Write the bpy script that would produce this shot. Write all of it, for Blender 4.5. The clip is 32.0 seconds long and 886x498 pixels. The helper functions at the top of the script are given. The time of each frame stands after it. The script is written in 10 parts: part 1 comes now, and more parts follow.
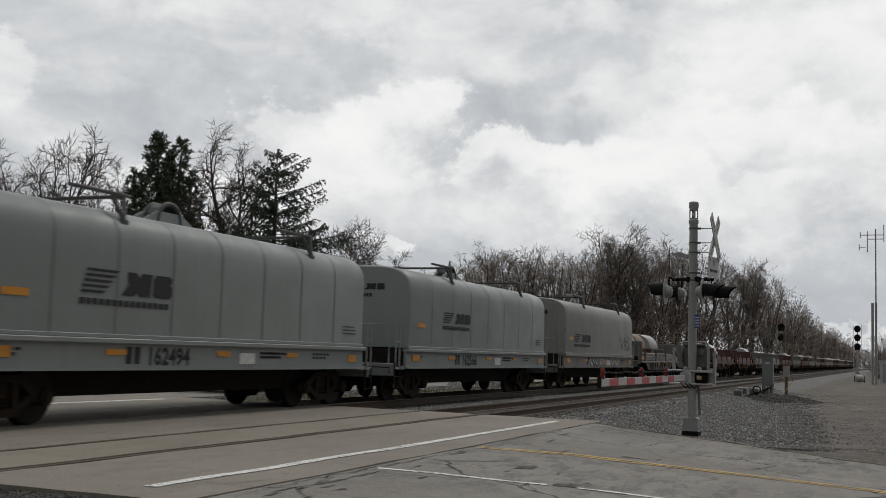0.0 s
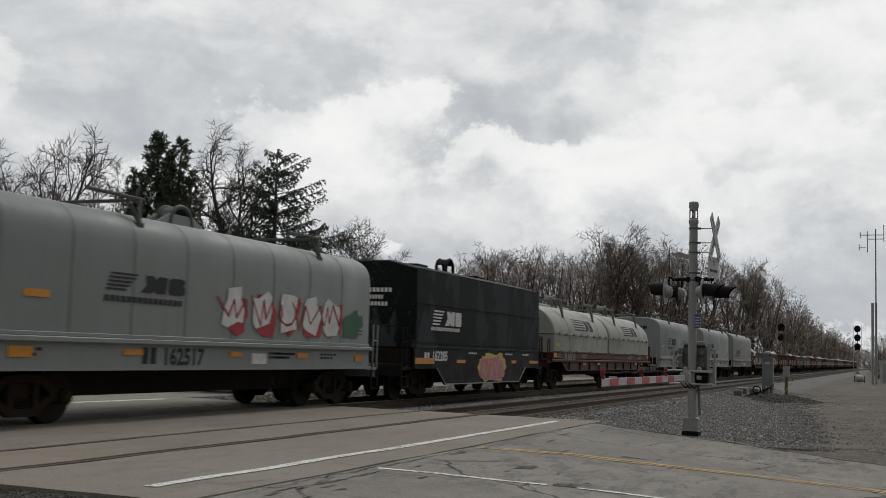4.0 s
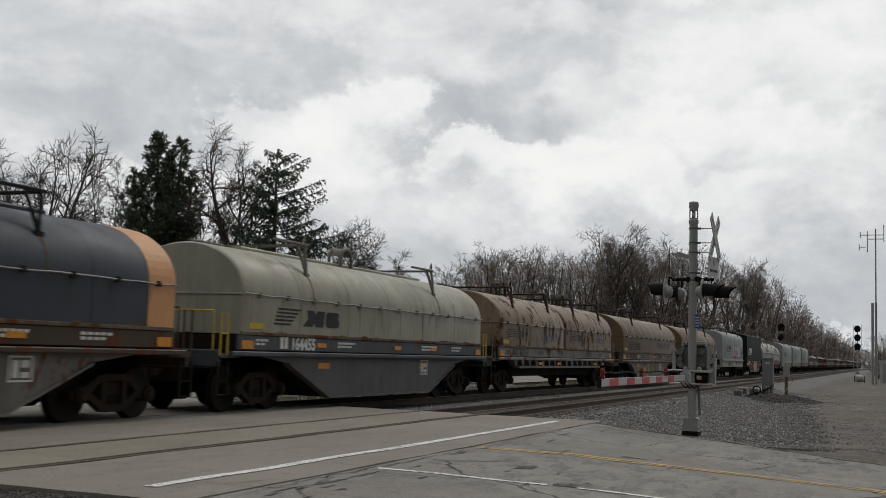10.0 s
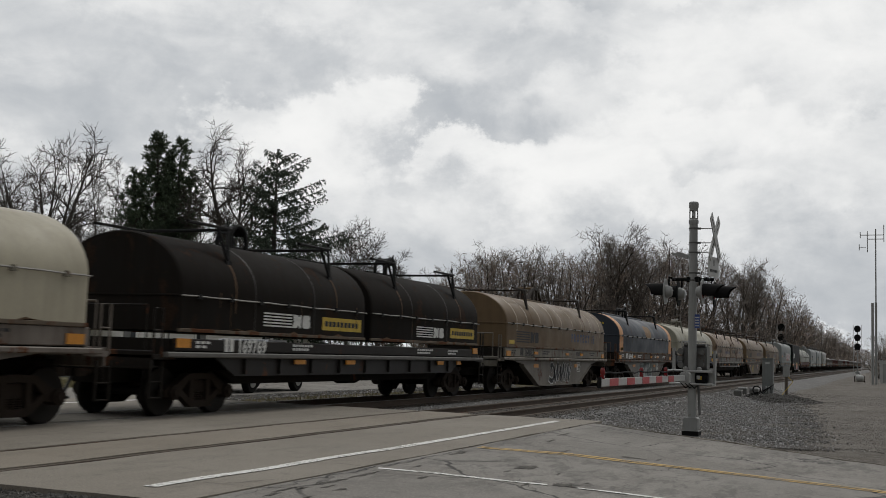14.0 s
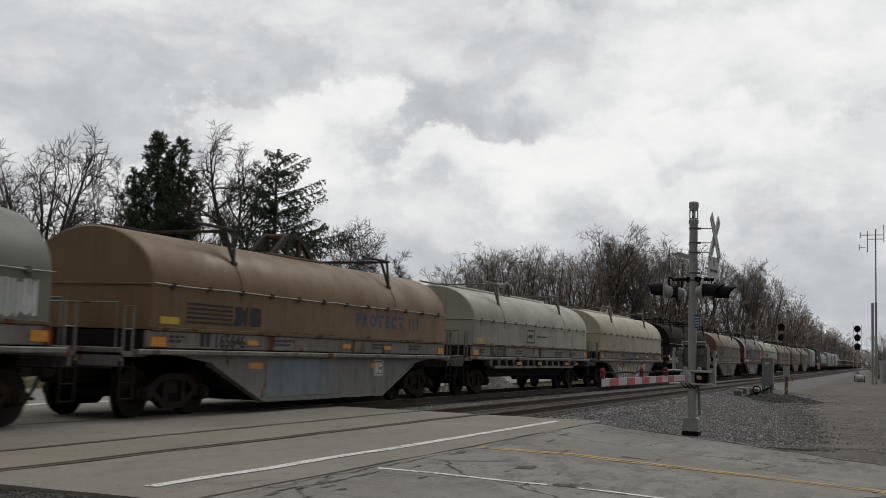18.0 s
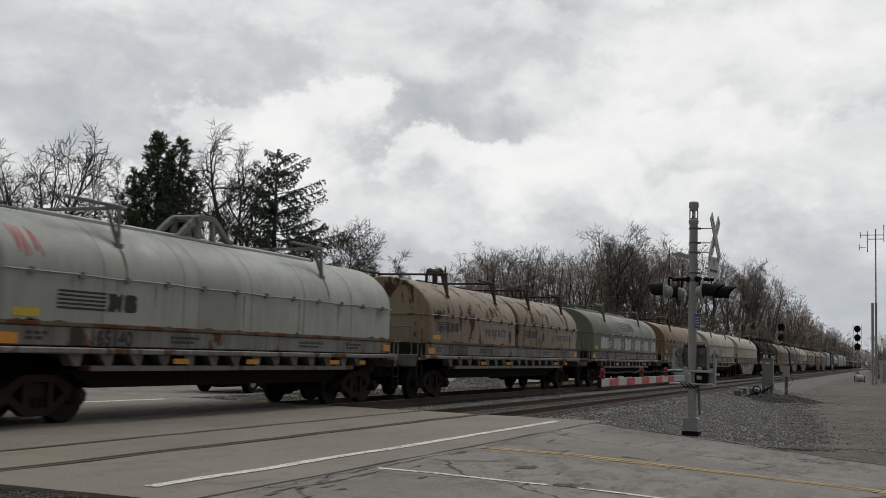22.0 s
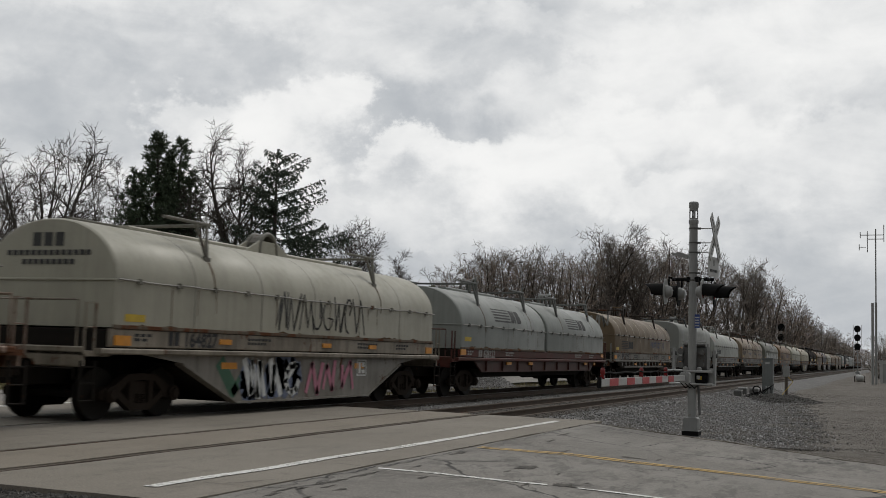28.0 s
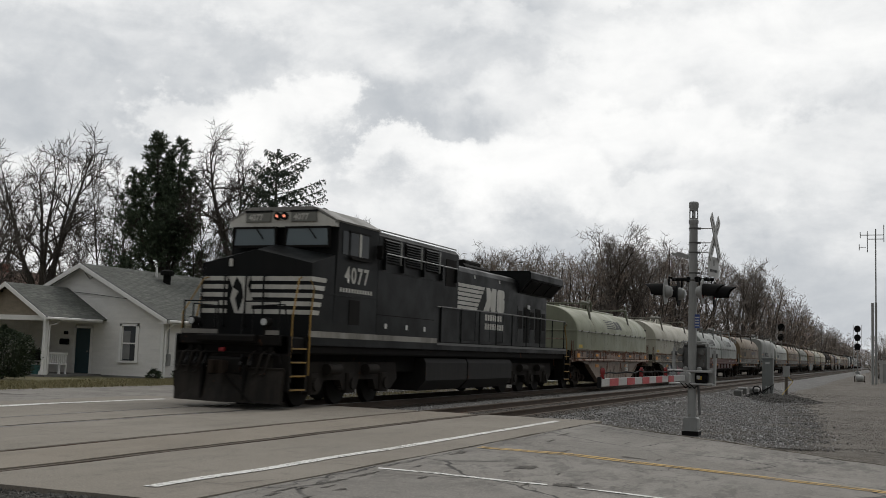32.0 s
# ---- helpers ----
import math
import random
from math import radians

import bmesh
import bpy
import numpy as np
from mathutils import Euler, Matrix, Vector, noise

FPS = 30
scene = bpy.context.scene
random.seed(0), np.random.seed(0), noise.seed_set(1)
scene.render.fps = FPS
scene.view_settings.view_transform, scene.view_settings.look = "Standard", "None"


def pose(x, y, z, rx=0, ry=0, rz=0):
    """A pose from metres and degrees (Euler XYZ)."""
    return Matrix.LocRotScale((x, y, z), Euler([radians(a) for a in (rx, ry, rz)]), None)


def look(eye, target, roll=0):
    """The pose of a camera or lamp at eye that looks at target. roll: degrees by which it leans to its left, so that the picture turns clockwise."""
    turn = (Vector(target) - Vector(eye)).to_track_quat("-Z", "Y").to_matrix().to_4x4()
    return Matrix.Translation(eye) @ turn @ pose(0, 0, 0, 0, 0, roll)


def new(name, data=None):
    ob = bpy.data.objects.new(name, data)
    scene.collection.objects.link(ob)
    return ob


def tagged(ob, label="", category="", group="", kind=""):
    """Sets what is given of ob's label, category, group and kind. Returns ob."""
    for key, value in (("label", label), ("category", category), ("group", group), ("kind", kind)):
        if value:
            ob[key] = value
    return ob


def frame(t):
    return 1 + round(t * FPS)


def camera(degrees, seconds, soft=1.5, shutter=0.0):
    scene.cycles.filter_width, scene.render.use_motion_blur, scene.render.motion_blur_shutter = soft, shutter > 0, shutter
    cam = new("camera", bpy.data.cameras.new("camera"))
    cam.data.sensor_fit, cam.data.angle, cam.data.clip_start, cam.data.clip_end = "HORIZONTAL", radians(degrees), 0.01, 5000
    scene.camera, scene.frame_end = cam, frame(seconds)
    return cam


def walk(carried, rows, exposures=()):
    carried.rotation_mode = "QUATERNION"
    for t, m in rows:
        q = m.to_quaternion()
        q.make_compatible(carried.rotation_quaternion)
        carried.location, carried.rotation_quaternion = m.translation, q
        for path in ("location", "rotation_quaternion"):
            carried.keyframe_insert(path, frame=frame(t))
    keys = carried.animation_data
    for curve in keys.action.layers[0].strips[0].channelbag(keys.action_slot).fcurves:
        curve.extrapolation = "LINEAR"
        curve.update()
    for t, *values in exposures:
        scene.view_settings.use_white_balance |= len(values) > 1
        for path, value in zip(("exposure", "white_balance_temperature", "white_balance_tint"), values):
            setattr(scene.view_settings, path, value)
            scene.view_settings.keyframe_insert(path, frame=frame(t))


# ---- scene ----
cam = camera(44.83, 32.0, soft=0.65, shutter=0.24)
EYE = Vector((0.0, -13.569, 1.394))
AIM = Vector((0.91763, 0.38603, 0.09454))
walk(cam, [(0.0, look(EYE, EYE + 20 * AIM, 1.87)), (32.0, look(EYE, EYE + 20 * AIM, 1.87))],
     exposures=[(0.0, -0.06), (30.4, -0.06), (31.2, 0.04), (32.0, 0.09)])

# ---- light: an overcast sky with a veiled sun ahead of the camera ----
scene.view_settings.exposure = 0.0
SUN_AZ, SUN_EL = -10.0, 48.0      # degrees, from +x towards +y


class Nodes:
    """Short hand for building a node tree."""

    def __init__(self, tree):
        self.t = tree
        tree.nodes.clear()

    def add(self, kind):
        return self.t.nodes.new(kind)

    def put(self, socket, value):
        if isinstance(value, bpy.types.NodeSocket):
            self.t.links.new(value, socket)
        elif value is not None:
            socket.default_value = value

    def math(self, op, a, b=None, c=None, clamp=False):
        n = self.add("ShaderNodeMath")
        n.operation, n.use_clamp = op, clamp
        for s, v in zip(n.inputs, (a, b, c)):
            self.put(s, v)
        return n.outputs[0]

    def vec(self, op, a, b=None):
        n = self.add("ShaderNodeVectorMath")
        n.operation = op
        self.put(n.inputs[0], a)
        if b is not None:
            self.put(n.inputs[3 if op == "SCALE" else 1], b)
        return n.outputs["Value" if op in ("DOT_PRODUCT", "LENGTH") else "Vector"]

    def height(self, d):
        s = self.add("ShaderNodeSeparateXYZ")
        self.put(s.inputs[0], d)
        return s.outputs[2]

    def noise(self, vector, scale, detail=4.0, rough=0.55, distortion=0.0):
        n = self.add("ShaderNodeTexNoise")
        self.put(n.inputs["Vector"], vector)
        n.inputs["Scale"].default_value, n.inputs["Detail"].default_value = scale, detail
        n.inputs["Roughness"].default_value, n.inputs["Distortion"].default_value = rough, distortion
        return n.outputs[0]

    def mapping(self, vector, scale=(1, 1, 1), loc=(0, 0, 0)):
        n = self.add("ShaderNodeMapping")
        self.put(n.inputs["Vector"], vector)
        n.inputs["Scale"].default_value, n.inputs["Location"].default_value = scale, loc
        return n.outputs[0]

    def ramp(self, fac, lo, hi, out_lo=0.0, out_hi=1.0):
        n = self.add("ShaderNodeMapRange")
        n.interpolation_type = "SMOOTHSTEP"
        self.put(n.inputs[0], fac)
        for i, v in zip((1, 2, 3, 4), (lo, hi, out_lo, out_hi)):
            n.inputs[i].default_value = v
        return n.outputs[0]

    def mix(self, fac, a, b):
        n = self.add("ShaderNodeMix")
        n.data_type = "RGBA"
        self.put(n.inputs["Factor"], fac)
        for s, v in ((n.inputs[6], a), (n.inputs[7], b)):
            self.put(s, (*v, 1.0) if isinstance(v, tuple) and len(v) == 3 else v)
        return n.outputs[2]


def direction(az, el):
    a, e = radians(az), radians(el)
    return (math.cos(e) * math.cos(a), math.cos(e) * math.sin(a), math.sin(e))


# cloud masses, back to front: azimuth, elevation, half width and half height in degrees, brightness (0 slate to 1 white), softness of the foot
CLOUDS = [(9.0, 3.5, 26.0, 3.4, 0.22, 1.0), (20.0, 11.0, 6.0, 3.6, 0.26, 0.6), (38.5, 11.0, 8.0, 2.6, 0.34, 0.8), (46.0, 6.5, 5.0, 4.0, 0.40, 0.8), (28.5, 15.2, 4.0, 2.0, 0.34, 0.8),
          (44.0, 16.4, 6.0, 1.5, 0.42, 0.9), (15.0, 15.5, 6.0, 1.5, 0.42, 0.9), (12.0, 17.6, 14.0, 1.2, 0.62, 1.0),
          (31.0, 17.6, 9.0, 2.2, 0.72, 0.9), (4.5, 15.0, 6.5, 3.2, 0.78, 0.9), (-4.0, 15.5, 7.0, 5.0, 0.80, 0.8), (6.0, 11.6, 7.5, 2.4, 0.88, 0.9), (-3.0, 9.5, 7.0, 2.6, 0.74, 0.9),
          (32.0, 11.7, 4.0, 1.7, 0.76, 0.9), (29.5, 9.6, 5.0, 2.7, 0.80, 0.9), (24.9, 11.7, 3.9, 1.9, 0.90, 0.9), (26.5, 5.2, 2.8, 0.9, 0.74, 0.7),
          (18.6, 9.5, 4.6, 1.6, 0.90, 0.9), (12.5, 8.9, 6.2, 2.3, 0.90, 1.0), (4.5, 8.2, 5.0, 1.6, 0.76, 1.0), (1.8, 1.4, 3.2, 0.7, 0.62, 0.8), (19.0, 6.6, 3.0, 1.0, 0.52, 0.9), (47.0, 12.8, 4.5, 2.4, 0.76, 0.8),
          (38.0, 8.4, 3.0, 1.3, 0.70, 0.9), (52.0, 14.0, 5.0, 3.0, 0.7, 0.8)]


def cloud_colour(n, d):
    """Colour of the broken overcast seen along the unit direction d: layered cloud masses with ragged bright tops and soft feet."""
    sep = n.add("ShaderNodeSeparateXYZ")
    n.put(sep.inputs[0], d)
    high = n.math("MAXIMUM", sep.outputs[2], 0.0)
    flat = n.vec("SCALE", d, n.math("DIVIDE", 1.0, n.math("ADD", high, 0.5)))
    warp = n.add("ShaderNodeTexNoise")
    n.put(warp.inputs["Vector"], n.mapping(d, (1, 1, 1.25), (2.0, 5.0, 0.4)))
    warp.inputs["Scale"].default_value, warp.inputs["Detail"].default_value, warp.inputs["Roughness"].default_value = 8.0, 9.0, 0.62
    w = n.add("ShaderNodeSeparateColor")
    n.put(w.inputs[0], warp.outputs["Color"])
    az = n.math("MULTIPLY", n.math("ARCTAN2", sep.outputs[1], sep.outputs[0]), 57.2958)
    el = n.math("MULTIPLY", n.math("ARCSINE", sep.outputs[2]), 57.2958)
    az = n.math("ADD", az, n.math("MULTIPLY", n.math("SUBTRACT", w.outputs[0], 0.5), 15.0))
    el = n.math("ADD", el, n.math("MULTIPLY", n.math("SUBTRACT", w.outputs[1], 0.5), 9.0))
    big = n.noise(n.mapping(flat, (1, 1, 1), (3.1, 1.7, 0.0)), 3.4, 8.0, 0.58, 0.4)
    fine = n.noise(n.mapping(d, (1, 1, 1.6), (7.0, 2.0, 1.0)), 17.0, 8.0, 0.6, 0.3)
    v = n.math("ADD", n.math("MULTIPLY", n.math("SUBTRACT", big, 0.5), 1.1), 0.55)
    for a, e, rx, ry, bright, soft in CLOUDS:
        p = n.math("DIVIDE", n.math("SUBTRACT", az, a), rx)
        q = n.math("DIVIDE", n.math("SUBTRACT", el, e), ry)
        r = n.math("SQRT", n.math("ADD", n.math("MULTIPLY", p, p), n.math("MULTIPLY", q, q)))
        crisp = n.ramp(r, 1.12, 0.72 if bright > 0.6 else 0.35)
        foot = n.ramp(q, -1.0, -1.0 + 1.3 * soft)
        m = n.math("MULTIPLY", crisp, foot) if bright > 0.6 else crisp
        v = n.math("ADD", n.math("MULTIPLY", v, n.math("SUBTRACT", 1.0, n.math("MULTIPLY", m, 0.8))), n.math("MULTIPLY", m, 0.8 * bright))
    mid = n.noise(n.mapping(d, (1, 1, 2.2), (1.0, 4.0, 2.0)), 7.5, 7.0, 0.55, 0.6)
    v = n.math("ADD", v, n.math("MULTIPLY", n.math("SUBTRACT", mid, 0.5), 0.62))
    v = n.math("ADD", v, n.math("MULTIPLY", n.math("SUBTRACT", fine, 0.5), 0.40), clamp=True)
    return n.mix(n.ramp(v, 0.06, 1.02), (0.45, 0.48, 0.515), (0.955, 0.955, 0.945))


world = bpy.data.worlds.new("overcast")
world.use_nodes = True
scene.world = world
n = Nodes(world.node_tree)
sky = n.add("ShaderNodeTexSky")
sky.sky_type, sky.sun_disc, sky.sun_elevation, sky.sun_rotation = "NISHITA", False, radians(SUN_EL), radians(90 - SUN_AZ)
coords = n.add("ShaderNodeTexCoord")
toward = n.vec("DOT_PRODUCT", coords.outputs["Generated"], direction(40.0, 72.0))
overcast = n.vec("SCALE", cloud_colour(n, coords.outputs["Generated"]), n.ramp(toward, -0.15, 1.0, 0.33, 1.68))
veil = n.mix(0.95, n.vec("SCALE", sky.outputs[0], 0.1), overcast)
bg = n.add("ShaderNodeBackground")
n.put(bg.inputs["Color"], veil)
bg.inputs["Strength"].default_value = 0.66
n.put(n.add("ShaderNodeOutputWorld").inputs[0], bg.outputs[0])

sun_data = bpy.data.lights.new("sun", "SUN")
sun_data.energy, sun_data.angle, sun_data.color = 0.85, radians(14), (1.0, 0.96, 0.9)
sun = new("sun", sun_data)
sun.matrix_world = look(Vector(direction(SUN_AZ, SUN_EL)) * 200, (0, 0, 0))


# ---- materials ----
def material(name, rough=0.8, metal=0.0):
    m = bpy.data.materials.new(name)
    m.use_nodes = True
    k = Nodes(m.node_tree)
    b = k.add("ShaderNodeBsdfPrincipled")
    b.inputs["Roughness"].default_value, b.inputs["Metallic"].default_value = rough, metal
    out = k.add("ShaderNodeOutputMaterial")
    k.put(out.inputs[0], b.outputs[0])
    tc = k.add("ShaderNodeTexCoord").outputs["Object"]
    rnd = k.add("ShaderNodeObjectInfo").outputs["Random"]
    off = k.add("ShaderNodeCombineXYZ")
    k.put(off.inputs[0], k.math("MULTIPLY", rnd, 37.0))
    k.put(off.inputs[1], k.math("MULTIPLY", rnd, 11.0))
    return m, k, b, k.vec("ADD", tc, off.outputs[0]), rnd


def bump(k, b, height, strength=0.3, dist=0.02):
    n = k.add("ShaderNodeBump")
    k.put(n.inputs["Height"], height)
    n.inputs["Strength"].default_value, n.inputs["Distance"].default_value = strength, dist
    k.put(b.inputs["Normal"], n.outputs[0])


def scale(c, s):
    return tuple(min(1.0, v * s) for v in c)


MATS = {}


def paint(name, col, grime=0.35, rust=0.0, rough=0.55, grime_col=(0.07, 0.06, 0.05), rust_col=(0.13, 0.055, 0.028), rust_scale=1.6, gloss=0.4):
    """Weathered paint on steel: grime in vertical streaks, blotches and patches of rust."""
    if name in MATS:
        return MATS[name]
    m, k, b, v, rnd = material(name, rough)
    b.inputs["Specular IOR Level"].default_value = gloss
    blot = k.noise(v, 0.9, 6.0, 0.6)
    streak = k.noise(k.mapping(v, (2.6, 2.6, 0.22)), 2.2, 7.0, 0.65)
    fine = k.noise(v, 28.0, 3.0, 0.6)
    g = k.math("MULTIPLY", k.ramp(k.math("ADD", k.math("MULTIPLY", blot, 0.5), k.math("MULTIPLY", streak, 0.5)), 0.38, 0.66), grime)
    c = k.mix(g, col, grime_col)
    run = k.noise(k.mapping(v, (5.0, 5.0, 0.12)), 2.4, 6.0, 0.7)
    c = k.mix(k.math("MULTIPLY", k.ramp(run, 0.55, 0.72), 0.55 * grime), c, scale(grime_col, 0.8))
    c = k.mix(k.math("MULTIPLY", k.ramp(run, 0.42, 0.30), 0.3 * grime), c, scale(col, 1.3))
    c = k.mix(k.math("MULTIPLY", k.ramp(fine, 0.35, 0.7), 0.12), c, scale(col, 0.6))
    if rust > 0:
        r = k.noise(k.mapping(v, (1, 1, 0.5)), rust_scale, 8.0, 0.62, 0.4)
        t = 0.72 - 0.38 * rust
        freck = k.math("MULTIPLY", k.ramp(k.noise(v, 9.0, 5.0, 0.65), 0.60 - 0.06 * rust, 0.66), k.ramp(r, t - 0.16, t))
        rr = k.math("MAXIMUM", k.ramp(r, t - 0.02, t + 0.03), freck)
        c = k.mix(rr, c, k.mix(k.ramp(fine, 0.3, 0.7), scale(rust_col, 0.6), rust_col))
        k.put(b.inputs["Roughness"], k.math("ADD", k.math("MULTIPLY", rr, 0.3), rough, clamp=True))
    else:
        k.put(b.inputs["Roughness"], k.ramp(blot, 0.3, 0.7, rough - 0.08, min(1.0, rough + 0.15)))
    k.put(b.inputs["Base Color"], c)
    bump(k, b, k.math("ADD", blot, k.math("MULTIPLY", fine, 0.1)), 0.15, 0.03)
    MATS[name] = m
    return m


def plain(name, col, rough=0.7, metal=0.0, vary=0.25, size=6.0):
    if name in MATS:
        return MATS[name]
    m, k, b, v, rnd = material(name, rough, metal)
    a = k.noise(v, size, 5.0, 0.6)
    f = k.noise(v, size * 9, 3.0, 0.6)
    c = k.mix(k.math("MULTIPLY", k.ramp(a, 0.3, 0.7), vary), col, scale(col, 0.45))
    c = k.mix(k.math("MULTIPLY", k.ramp(f, 0.4, 0.7), vary * 0.5), c, scale(col, 1.35))
    k.put(b.inputs["Base Color"], c)
    bump(k, b, f, 0.2, 0.01)
    MATS[name] = m
    return m


def ground_mix(name, cols, sizes, rough=0.95, height=0.4, dist=0.03):
    """Loose ground: three colours mixed at three sizes."""
    m, k, b, v, rnd = material(name, rough)
    a = k.noise(v, sizes[0], 6.0, 0.6, 0.3)
    f = k.noise(v, sizes[1], 6.0, 0.65)
    s = k.add("ShaderNodeTexVoronoi")
    k.put(s.inputs["Vector"], v)
    s.inputs["Scale"].default_value = sizes[2]
    c = k.mix(k.ramp(a, 0.35, 0.65), cols[0], cols[1])
    c = k.mix(k.math("MULTIPLY", k.ramp(f, 0.45, 0.62), 0.7), c, cols[2])
    cell = k.add("ShaderNodeSeparateColor")
    k.put(cell.inputs[0], s.outputs["Color"])
    c = k.mix(k.math("MULTIPLY", cell.outputs[0], 0.5), c, scale(cols[0], 0.45))
    k.put(b.inputs["Base Color"], c)
    bump(k, b, k.math("ADD", s.outputs["Distance"], f), height, dist)
    MATS[name] = m
    return m


def asphalt(name, col, worn, crack=0.0):
    m, k, b, v, rnd = material(name, 0.9)
    a = k.noise(v, 0.35, 6.0, 0.6, 0.4)
    st = k.noise(k.mapping(v, (0.5, 2.0, 1)), 0.8, 6.0, 0.6)
    f = k.noise(v, 38.0, 6.0, 0.75)
    c = k.mix(k.ramp(a, 0.35, 0.68), col, worn)
    c = k.mix(k.math("MULTIPLY", k.ramp(st, 0.5, 0.7), 0.45), c, scale(col, 0.62))
    c = k.mix(k.math("MULTIPLY", k.ramp(f, 0.42, 0.62), 0.4), c, scale(worn, 1.45))
    c = k.mix(k.math("MULTIPLY", k.ramp(k.noise(v, 3.2, 8.0, 0.7), 0.52, 0.70), 0.45), c, scale(col, 0.6))
    # coarse grit: dark pits and pale stones
    c = k.mix(k.math("MULTIPLY", k.ramp(k.noise(v, 55.0, 3.0, 0.7), 0.56, 0.66), 0.45), c, scale(col, 0.45))
    c = k.mix(k.math("MULTIPLY", k.ramp(k.noise(v, 26.0, 2.0, 0.6), 0.62, 0.70), 0.35), c, scale(worn, 1.6))
    if crack > 0:
        # dirt worked into the worn surface, and bare pale grit
        dirt = k.math("MULTIPLY", k.ramp(k.noise(k.mapping(v, (0.8, 2.0, 1)), 1.5, 10.0, 0.78), 0.49, 0.58), k.ramp(k.noise(v, 0.28, 3.0), 0.38, 0.55))
        c = k.mix(k.math("MULTIPLY", dirt, 0.55), c, scale(col, 0.42))
        c = k.mix(k.math("MULTIPLY", k.ramp(k.noise(v, 90.0, 3.0, 0.8), 0.60, 0.72), 0.5), c, scale(worn, 1.7))
    h = f
    if crack > 0:
        w = k.vec("ADD", v, k.vec("SCALE", k.noise(v, 1.4, 4.0), 0.9))
        vo = k.add("ShaderNodeTexVoronoi")
        vo.feature = "DISTANCE_TO_EDGE"
        k.put(vo.inputs["Vector"], w)
        vo.inputs["Scale"].default_value = 0.42
        gate = k.ramp(k.noise(v, 0.3, 3.0), 0.46, 0.6)
        line = k.math("MULTIPLY", k.ramp(vo.outputs["Distance"], 0.004, 0.016, 1.0, 0.0), gate)
        c = k.mix(k.math("MULTIPLY", line, crack), c, (0.022, 0.02, 0.018))
        h = k.math("SUBTRACT", f, k.math("MULTIPLY", line, 2.0))
    k.put(b.inputs["Base Color"], c)
    bump(k, b, h, 0.35, 0.006)
    MATS[name] = m
    return m


# ---- geometry helpers ----
class G:
    """A growing mesh."""

    def __init__(self):
        self.v, self.f = [], []

    def add(self, vs, fs):
        o = len(self.v)
        self.v += [tuple(p) for p in vs]
        self.f += [tuple(i + o for i in f) for f in fs]
        return self

    def box(self, x0, x1, y0, y1, z0, z1, c=0.0):
        """An axis-aligned block; c: chamfer on the edges along its longest side."""
        d = (x1 - x0, y1 - y0, z1 - z0)
        ax = d.index(max(d))
        lo, hi = [(x0, x1), (y0, y1), (z0, z1)][ax]
        (a0, a1), (b0, b1) = [r for i, r in enumerate([(x0, x1), (y0, y1), (z0, z1)]) if i != ax]
        c = min(c, (a1 - a0) * 0.4, (b1 - b0) * 0.4)
        if c > 0:
            poly = [(a0 + c, b0), (a1 - c, b0), (a1, b0 + c), (a1, b1 - c), (a1 - c, b1), (a0 + c, b1), (a0, b1 - c), (a0, b0 + c)]
        else:
            poly = [(a0, b0), (a1, b0), (a1, b1), (a0, b1)]
        return self.prism(poly, ax, lo, hi)

    def prism(self, poly, ax, lo, hi):
        """A flat outline drawn out along axis ax; its coordinates are the other two axes in order."""
        n = len(poly)

        def p(a, b, t):
            q = [a, b]
            q.insert(ax, t)
            return q
        vs = [p(a, b, lo) for a, b in poly] + [p(a, b, hi) for a, b in poly]
        fs = [(i, (i + 1) % n, n + (i + 1) % n, n + i) for i in range(n)] + [tuple(range(n))[::-1], tuple(range(n, 2 * n))]
        return self.add(vs, fs)

    def cyl(self, a, b, r, n=12, r2=None, caps=True):
        a, b = Vector(a), Vector(b)
        return self.tube([a, b], [r, r if r2 is None else r2], n, caps)

    def tube(self, pts, r, n=6, caps=True):
        pts = [Vector(p) for p in pts]
        rs = r if isinstance(r, (list, tuple)) else [r] * len(pts)
        o, u = len(self.v), None
        for i, p in enumerate(pts):
            d = (pts[min(i + 1, len(pts) - 1)] - pts[max(i - 1, 0)]).normalized()
            if u is None:
                u = d.orthogonal().normalized()
            u = (u - d * u.dot(d))
            u = u.normalized() if u.length > 1e-5 else d.orthogonal().normalized()
            w = d.cross(u)
            for j in range(n):
                a = 2 * math.pi * j / n
                self.v.append(tuple(p + (u * math.cos(a) + w * math.sin(a)) * rs[i]))
        m = len(pts)
        for i in range(m - 1):
            for j in range(n):
                self.f.append((o + i * n + j, o + i * n + (j + 1) % n, o + (i + 1) * n + (j + 1) % n, o + (i + 1) * n + j))
        if caps:
            self.f.append(tuple(o + j for j in range(n))[::-1])
            self.f.append(tuple(o + (m - 1) * n + j for j in range(n)))
        return self

    def lathe(self, prof, axis, centre, n=20, ring=False):
        """prof: (along, radius) pairs turned round an axis through centre."""
        o, c = len(self.v), Vector(centre)
        for a, r in prof:
            for j in range(n):
                t = 2 * math.pi * j / n
                q = [r * math.cos(t), r * math.sin(t)]
                q.insert(axis, a)
                self.v.append(tuple(c + Vector(q)))
        for i in range(len(prof) - 1):
            for j in range(n):
                self.f.append((o + i * n + j, o + i * n + (j + 1) % n, o + (i + 1) * n + (j + 1) % n, o + (i + 1) * n + j))
        if not ring:
            self.f.append(tuple(o + j for j in range(n))[::-1])
            self.f.append(tuple(o + (len(prof) - 1) * n + j for j in range(n)))
        return self

